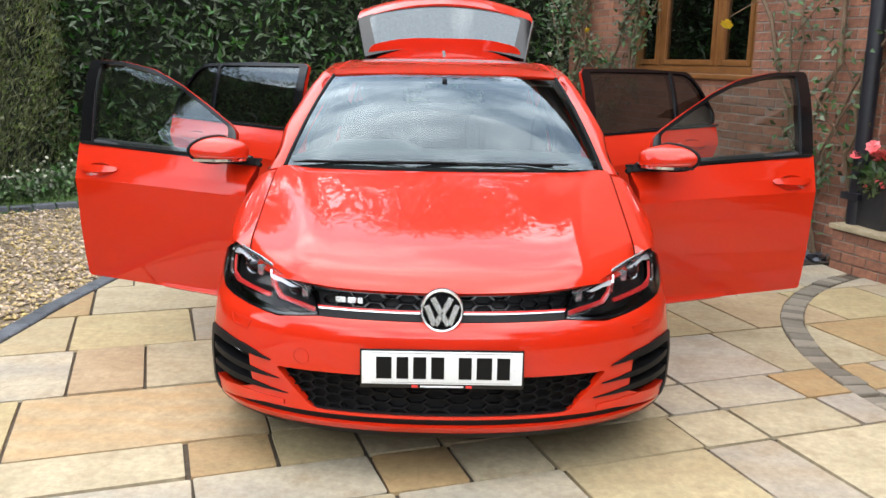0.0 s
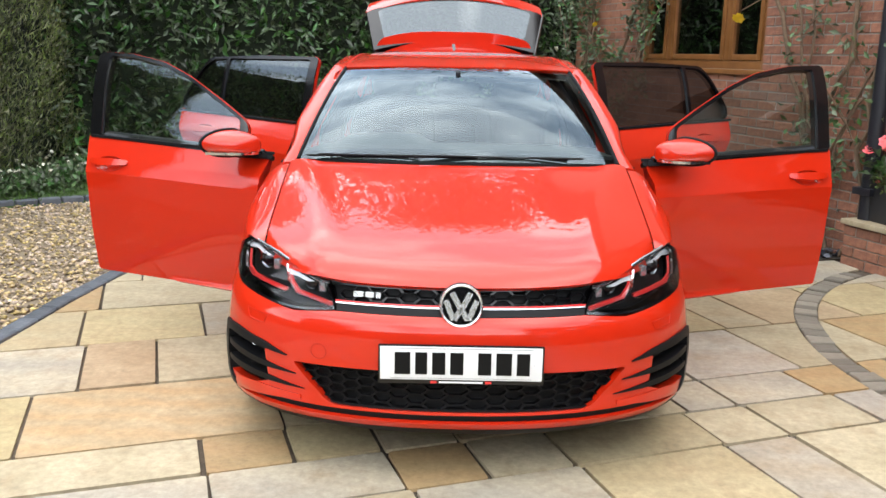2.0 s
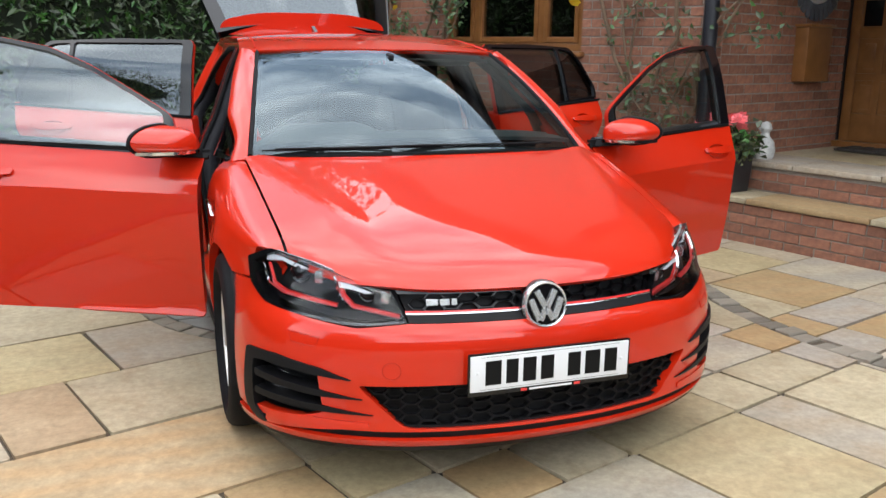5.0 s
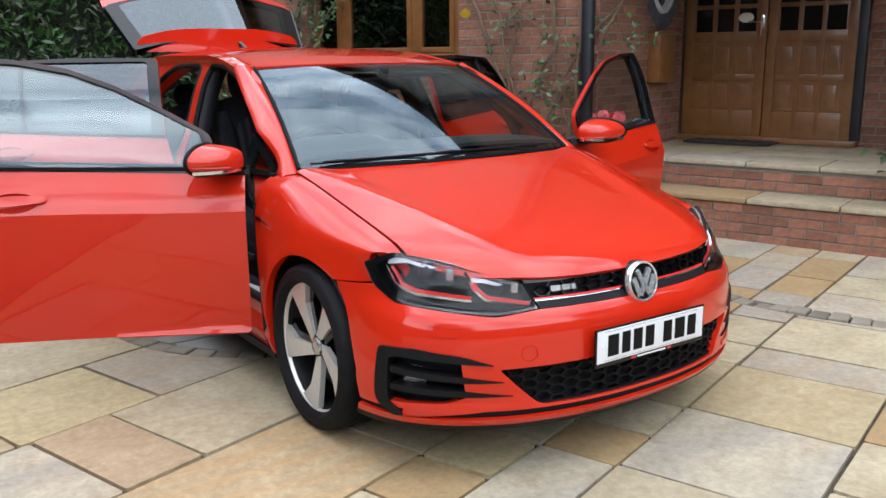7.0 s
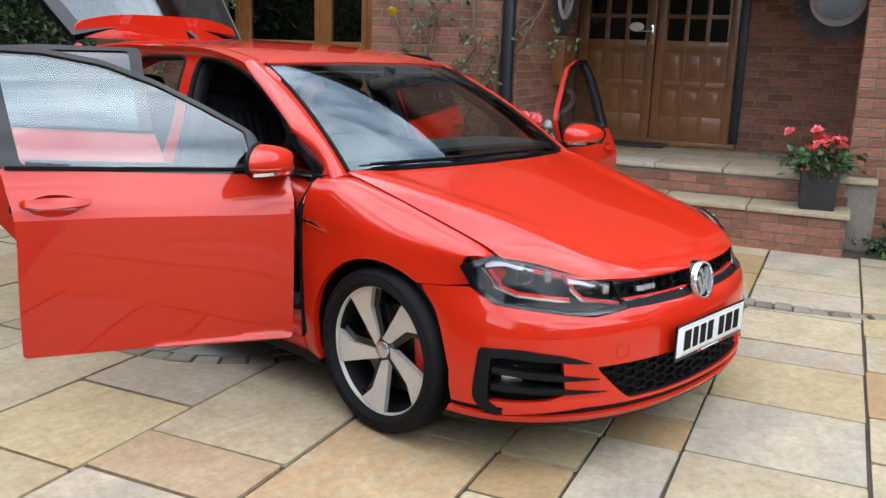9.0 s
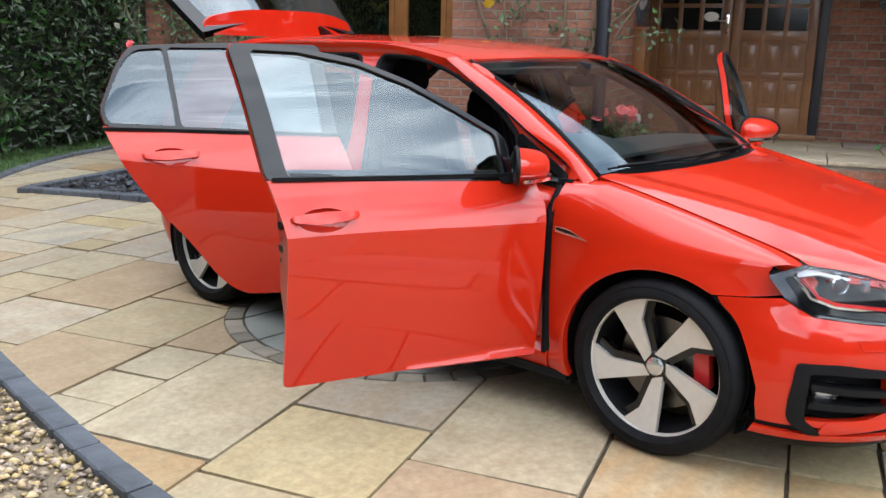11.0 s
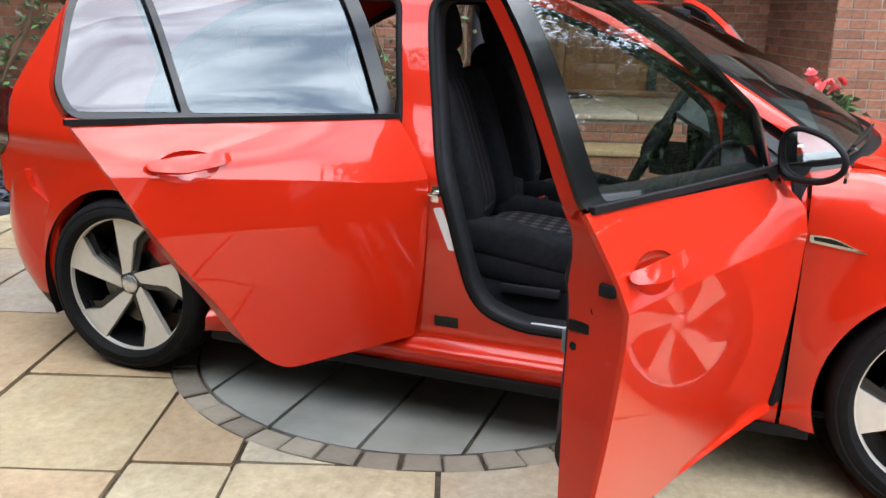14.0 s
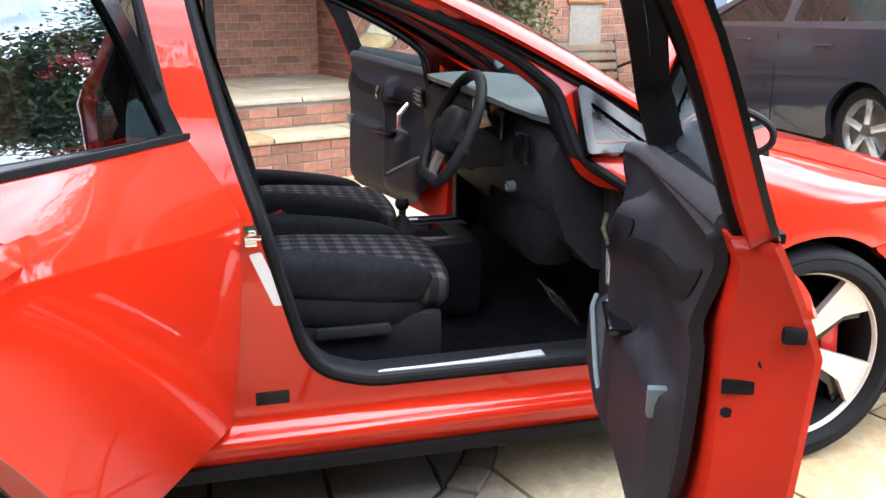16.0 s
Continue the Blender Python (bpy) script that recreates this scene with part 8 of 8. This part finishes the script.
add_bands(BANDED, 2.2, 0.9, (0.42, 0.25, 0.11))
PINKSLAB = material("pink_sandstone_slab", (0.41, 0.310, 0.195), 0.62, color2=(0.31, 0.220, 0.130), scale=4.0, spread=0.08, bump=0.3, bscale=28)
GREENSLAB = material("green_sandstone_slab", (0.44, 0.368, 0.25), 0.62, color2=(0.345, 0.285, 0.18), scale=4.0, spread=0.10, bump=0.3, bscale=28)
OCHRE = material("ochre_sandstone_slab", (0.380, 0.266, 0.137), 0.62, color2=(0.281, 0.190, 0.091), scale=4.0, spread=0.10, bump=0.3, bscale=28)
add_bands(GREENSLAB, 0.9, 0.4, (0.24, 0.20, 0.13))
add_bands(PINKSLAB, 1.3, 0.4, (0.28, 0.18, 0.10))
add_bands(SLAB, 1.1, 0.4, (0.36, 0.24, 0.12))
add_bands(OCHRE, 1.8, 0.6, (0.36, 0.20, 0.09))
GREYVEIN = material("veined_sandstone_slab", (0.441, 0.380, 0.281), 0.6, color2=(0.350, 0.296, 0.213), scale=4.0, bump=0.3, bscale=28, spread=0.05)
add_bands(GREYVEIN, 0.8, 0.75, (0.20, 0.20, 0.19))

rng_slab = random.Random(12)
KNOWN_ROWS = [
    (-3.12, -2.53, (-2.2, -1.70, -0.70, -0.05, 0.6, 1.2, 1.8, 2.4, 3.0)),
    (-2.53, -2.22, (-2.2, -1.28, -0.98, -0.64, 0.0, 0.9, 1.5, 1.9, 2.8)),
    (-2.22, -1.62, (-2.3, -1.50, -0.62, 0.3, 0.9, 1.7, 2.3, 3.0)),
    (-1.62, -1.02, (-2.3, -1.57, -0.97, -0.10, 0.5, 1.1, 1.7, 2.3, 2.9)),
    (-1.02, -0.41, (-1.95, -1.53, -1.21, -0.30, 0.3, 0.9, 1.69, 1.99, 2.6, 3.2)),
    (-0.41, 0.20, (-2.6, -1.70, -0.75, 0.1, 0.7, 1.08, 1.66, 2.3, 2.9)),
    (0.20, 0.50, (-2.4, -1.07, -0.76, -0.44, -0.15, 0.45, 0.84, 1.08)),
    (0.50, 0.80, (-2.0, -1.06, -0.44, -0.14, 0.18, 0.80, 1.10)),
    (0.80, 1.43, (-1.9, -1.0, -0.42, 0.19, 0.79, 1.10, 1.70, 2.3, 2.8)),
]
circle1 = [(C1[0] + C1_OUT * math.cos(a), C1[1] + C1_OUT * math.sin(a)) for a in np.linspace(0, 2 * math.pi, 73)]
ring2_out = [(C2[0] + C2_OUT * math.cos(a), C2[1] + C2_OUT * math.sin(a)) for a in np.linspace(0, 2 * math.pi, 121)]
ring2_in = [(C2[0] + C2_IN * math.cos(a), C2[1] + C2_IN * math.sin(a)) for a in np.linspace(0, 2 * math.pi, 121)]
kerb_edge = [tuple(p) for p in kerb_fine]
lawn_edge = [tuple(p) for p in lawn_fine[join - 2:]]


def slab_ok(c):
    r1 = np.hypot(c[:, 0] - C1[0], c[:, 1] - C1[1])
    r2 = np.hypot(c[:, 0] - C2[0], c[:, 1] - C2[1])
    s, q = c[:, 0] * SD.x + c[:, 1] * SD.y, c[:, 0] * QD.x + c[:, 1] * QD.y
    built = ((q > 3.46) & (s > -6.35) & (s < 4.5)) | ((s > -6.34) & (s < -1.56) & (q > 2.13 + (s + 6.32) * 0.125))
    return (r1 > C1_OUT) & ((r2 > C2_OUT) | (r2 < C2_IN)) & ~built & inside(c, PAVED)


def lay_slab(s0, s1, q0, q1, mat):
    j = 0.0075
    w = lambda: rng_slab.uniform(-0.004, 0.004)  # noqa: E731
    cs = [(s0 + j + w(), q0 + j + w()), (s1 - j + w(), q0 + j + w()), (s1 - j + w(), q1 - j + w()), (s0 + j + w(), q1 - j + w())]
    cs = [xy_of(*c) for c in cs]
    mid = xy_of((s0 + s1) / 2, (q0 + q1) / 2)
    reach = 0.75 * math.hypot(s1 - s0, q1 - q0)
    test = np.array([mid] + cs)
    cuts = []
    for poly, c, r in ((circle1, C1, C1_OUT), (ring2_out, C2, C2_OUT), (ring2_in, C2, C2_IN)):
        if abs(math.hypot(mid[0] - c[0], mid[1] - c[1]) - r) < reach:
            cuts.append(poly)
    for line in (kerb_edge, lawn_edge):
        nearp = [p for p in line if math.hypot(p[0] - mid[0], p[1] - mid[1]) < reach + 0.5]
        if len(nearp) > 1:
            cuts.append(nearp)
    if not cuts and not slab_ok(test).any():
        return
    z = rng_slab.uniform(-0.002, 0.002)
    tx, ty = rng_slab.uniform(-0.003, 0.003), rng_slab.uniform(-0.003, 0.003)
    o = panel("slab", rpoly([(*c, 0.012) for c in cs][::-1], 2), lambda u, v: (u, v, z + tx * (u - mid[0]) + ty * (v - mid[1])), mat, pavement, "", step=5.0, thick=0.03, cuts=cuts, keep=slab_ok)
    if o is None:
        return
    if o.data.polygons and o.data.polygons[0].normal.z < 0:
        o.data.flip_normals()


def slab_kind(s0, q0, q1):
    if -0.42 < s0 < -0.40 and -1.72 < q0 < -1.6:
        return BANDED
    if -1.03 < s0 < -1.0 and -1.54 < q0 < -1.5:
        return PINKSLAB
    if -3.13 < s0 < -3.1 and -1.8 < q0 < -1.6:
        return PINKSLAB
    if 0.79 < s0 < 0.81 and -0.5 < q0 < -0.1:
        return GREYVEIN
    return rng_slab.choice((SLAB, SLAB, SLAB, SLAB, SLAB, GREENSLAB, GREENSLAB, GREENSLAB, OCHRE, PINKSLAB, GREYVEIN, GREYVEIN))


for s0, s1, cuts_q in KNOWN_ROWS:
    for q0, q1 in zip(cuts_q[:-1], cuts_q[1:]):
        lay_slab(s0, s1, q0, q1, slab_kind(s0, q0, q1))
    q = cuts_q[-1]
    while q < 3.45:
        ln = min(rng_slab.choice((0.45, 0.60, 0.60, 0.90)), 3.5 - q)
        lay_slab(s0, s1, q, q + ln, slab_kind(s0, q, q + ln))
        q += ln
    q = cuts_q[0]
    while q > -4.6:
        ln = rng_slab.choice((0.45, 0.60, 0.90))
        lay_slab(s0, s1, q - ln, q, slab_kind(s0, q - ln, q))
        q -= ln
for start, end, step_s in ((-3.12, -10.5, -1), (1.43, 7.4, 1)):
    s = start
    while (s > end) if step_s < 0 else (s < end):
        wide = rng_slab.choice((0.29, 0.60, 0.60, 0.45))
        s0, s1 = (s - wide, s) if step_s < 0 else (s, s + wide)
        q = -4.6 + rng_slab.random() * 0.5
        while q < (8.5 if s < -6.3 else 3.5 if s < 4.4 else 9.0):
            ln = rng_slab.choice((0.29, 0.60, 0.60, 0.90, 0.45))
            lay_slab(s0, s1, q, q + ln, slab_kind(s0, q, q + ln))
            q += ln
        s += step_s * wide

# the circle: grey strips inside a ring of setts
disc_in = [(C1[0] + (C1_IN - 0.006) * math.cos(a), C1[1] + (C1_IN - 0.006) * math.sin(a)) for a in np.linspace(0, 2 * math.pi, 73)]
ys = [C1[1] - 0.95, 1.00, 1.30, 1.61, 1.93, 2.25, C1[1] + 0.95]
for y0, y1 in zip(ys[:-1], ys[1:]):
    for x0, x1 in ((-1.2, -0.25), (-0.25, 0.9)):
        panel("slab", [(x0 + 0.007, y0 + 0.007), (x1 - 0.007, y0 + 0.007), (x1 - 0.007, y1 - 0.007), (x0 + 0.007, y1 - 0.007)], lambda u, v: (u, v, 0.001 + 0 * u), GREY_SLAB, pavement, "", step=5.0, thick=0.03,
              cuts=[disc_in], keep=lambda c: np.hypot(c[:, 0] - C1[0], c[:, 1] - C1[1]) < C1_IN - 0.006)


def lay_ring(c, r0, r1, n, a0, a1, skip=None):
    """Setts side by side round a circle, all from one mesh."""
    da = math.radians(a1 - a0) / n
    h0, h1 = r0 * da / 2 - 0.006, r1 * da / 2 - 0.006
    v = [(r0 + 0.004, -h0, -0.03), (r1 - 0.004, -h1, -0.03), (r1 - 0.004, h1, -0.03), (r0 + 0.004, h0, -0.03)]
    e = 0.006
    v += [(r0 + 0.004, -h0, 0.0), (r1 - 0.004, -h1, 0.0), (r1 - 0.004, h1, 0.0), (r0 + 0.004, h0, 0.0)]
    v += [(r0 + 0.004 + e, -h0 + e, 0.005), (r1 - 0.004 - e, -h1 + e, 0.005), (r1 - 0.004 - e, h1 - e, 0.005), (r0 + 0.004 + e, h0 - e, 0.005)]
    f = [(8, 9, 10, 11)] + [(4 + i, 4 + (i + 1) % 4, 8 + (i + 1) % 4, 8 + i) for i in range(4)] + [(i, (i + 1) % 4, 4 + (i + 1) % 4, 4 + i) for i in range(4)]
    me = bpy.data.meshes.new("sett")
    me.from_pydata(v, [], f)
    me.materials.append(SETT)
    for i in range(n):
        a = math.radians(a0) + da * (i + 0.5)
        x, y = c[0] + r0 * math.cos(a), c[1] + r0 * math.sin(a)
        if skip and skip(x, y):
            continue
        o = bpy.data.objects.new("sett", me)
        scene.collection.objects.link(o)
        o.parent = pavement
        o.matrix_basis = pose(c[0], c[1], rng_slab.uniform(-0.002, 0.002), rng_slab.uniform(-0.3, 0.3), rng_slab.uniform(-0.3, 0.3), math.degrees(a) + rng_slab.uniform(-0.3, 0.3))


lay_ring(C1, C1_IN, C1_OUT, 48, 0, 360)
lay_ring(C2, C2_IN, C2_OUT, 100, 60, 330, skip=lambda x, y: x * QD.x + y * QD.y > 3.3)


def lay_kerb(path, name, parent, z=0.02, wide=0.10, length=0.195):
    me = bpy.data.meshes.new("kerb_block")
    bm = box_bm(0.004, length - 0.004, -wide / 2, wide / 2, -0.06, z, 0.008, 1)
    bm.to_mesh(me)
    bm.free()
    me.materials.append(KERB)
    for (x0, y0), (x1, y1) in zip(path[:-1], path[1:]):
        o = bpy.data.objects.new("kerb_block", me)
        scene.collection.objects.link(o)
        o.parent = parent
        o.matrix_basis = pose(x0, y0, rng_slab.uniform(-0.003, 0.003), 0, 0, math.degrees(math.atan2(y1 - y0, x1 - x0)))


lay_kerb([(x - 0.05, y) for x, y in smooth_path(KERB_LINE, 0.2)], "kerb", drive)
lay_kerb([(x, y + 0.06) for x, y in smooth_path(LAWN_LINE, 0.2)], "kerb", lawn, z=0.035)
bed_line = [xy_of(s, q) for s, q in smooth_path([(-6.38, 3.6), (-6.38, 2.8), (-6.38, 2.12)], 0.2)] + [xy_of(s, q) for s, q in smooth_path([(-6.34, 2.10), (-4.0, 2.39), (-1.62, 2.69)], 0.2)]
lay_kerb(bed_line, "kerb", pavement, z=0.05, wide=0.11)

# stone treads
for step, s_cuts, q0, q1, z0, z1 in ((step_lower, (-1.56, -0.95, -0.05, 0.60, 1.33), 3.44, 3.87, 0.285, 0.325), (step_upper, (-1.53, -0.85, -0.2, 0.35, 0.95, 1.50), 3.84, 4.42, 0.505, 0.545), (step_upper, (-1.53, -1.1, -0.5, 0.2, 0.8, 1.50), 4.42, 4.98, 0.505, 0.545), (step_upper, (-1.4, -0.7, -0.1, 0.5, 1.30), 4.98, 5.5, 0.505, 0.545)):
    for a, b in zip(s_cuts[:-1], s_cuts[1:]):
        box("tread_slab", a + 0.004, b - 0.004, q0 + 0.003, q1 - 0.003, z0, z1 + rng_slab.uniform(-0.002, 0.002), rng_slab.choice((SLAB, SLAB, OCHRE, GREENSLAB)), step, "", bevel=0.010)
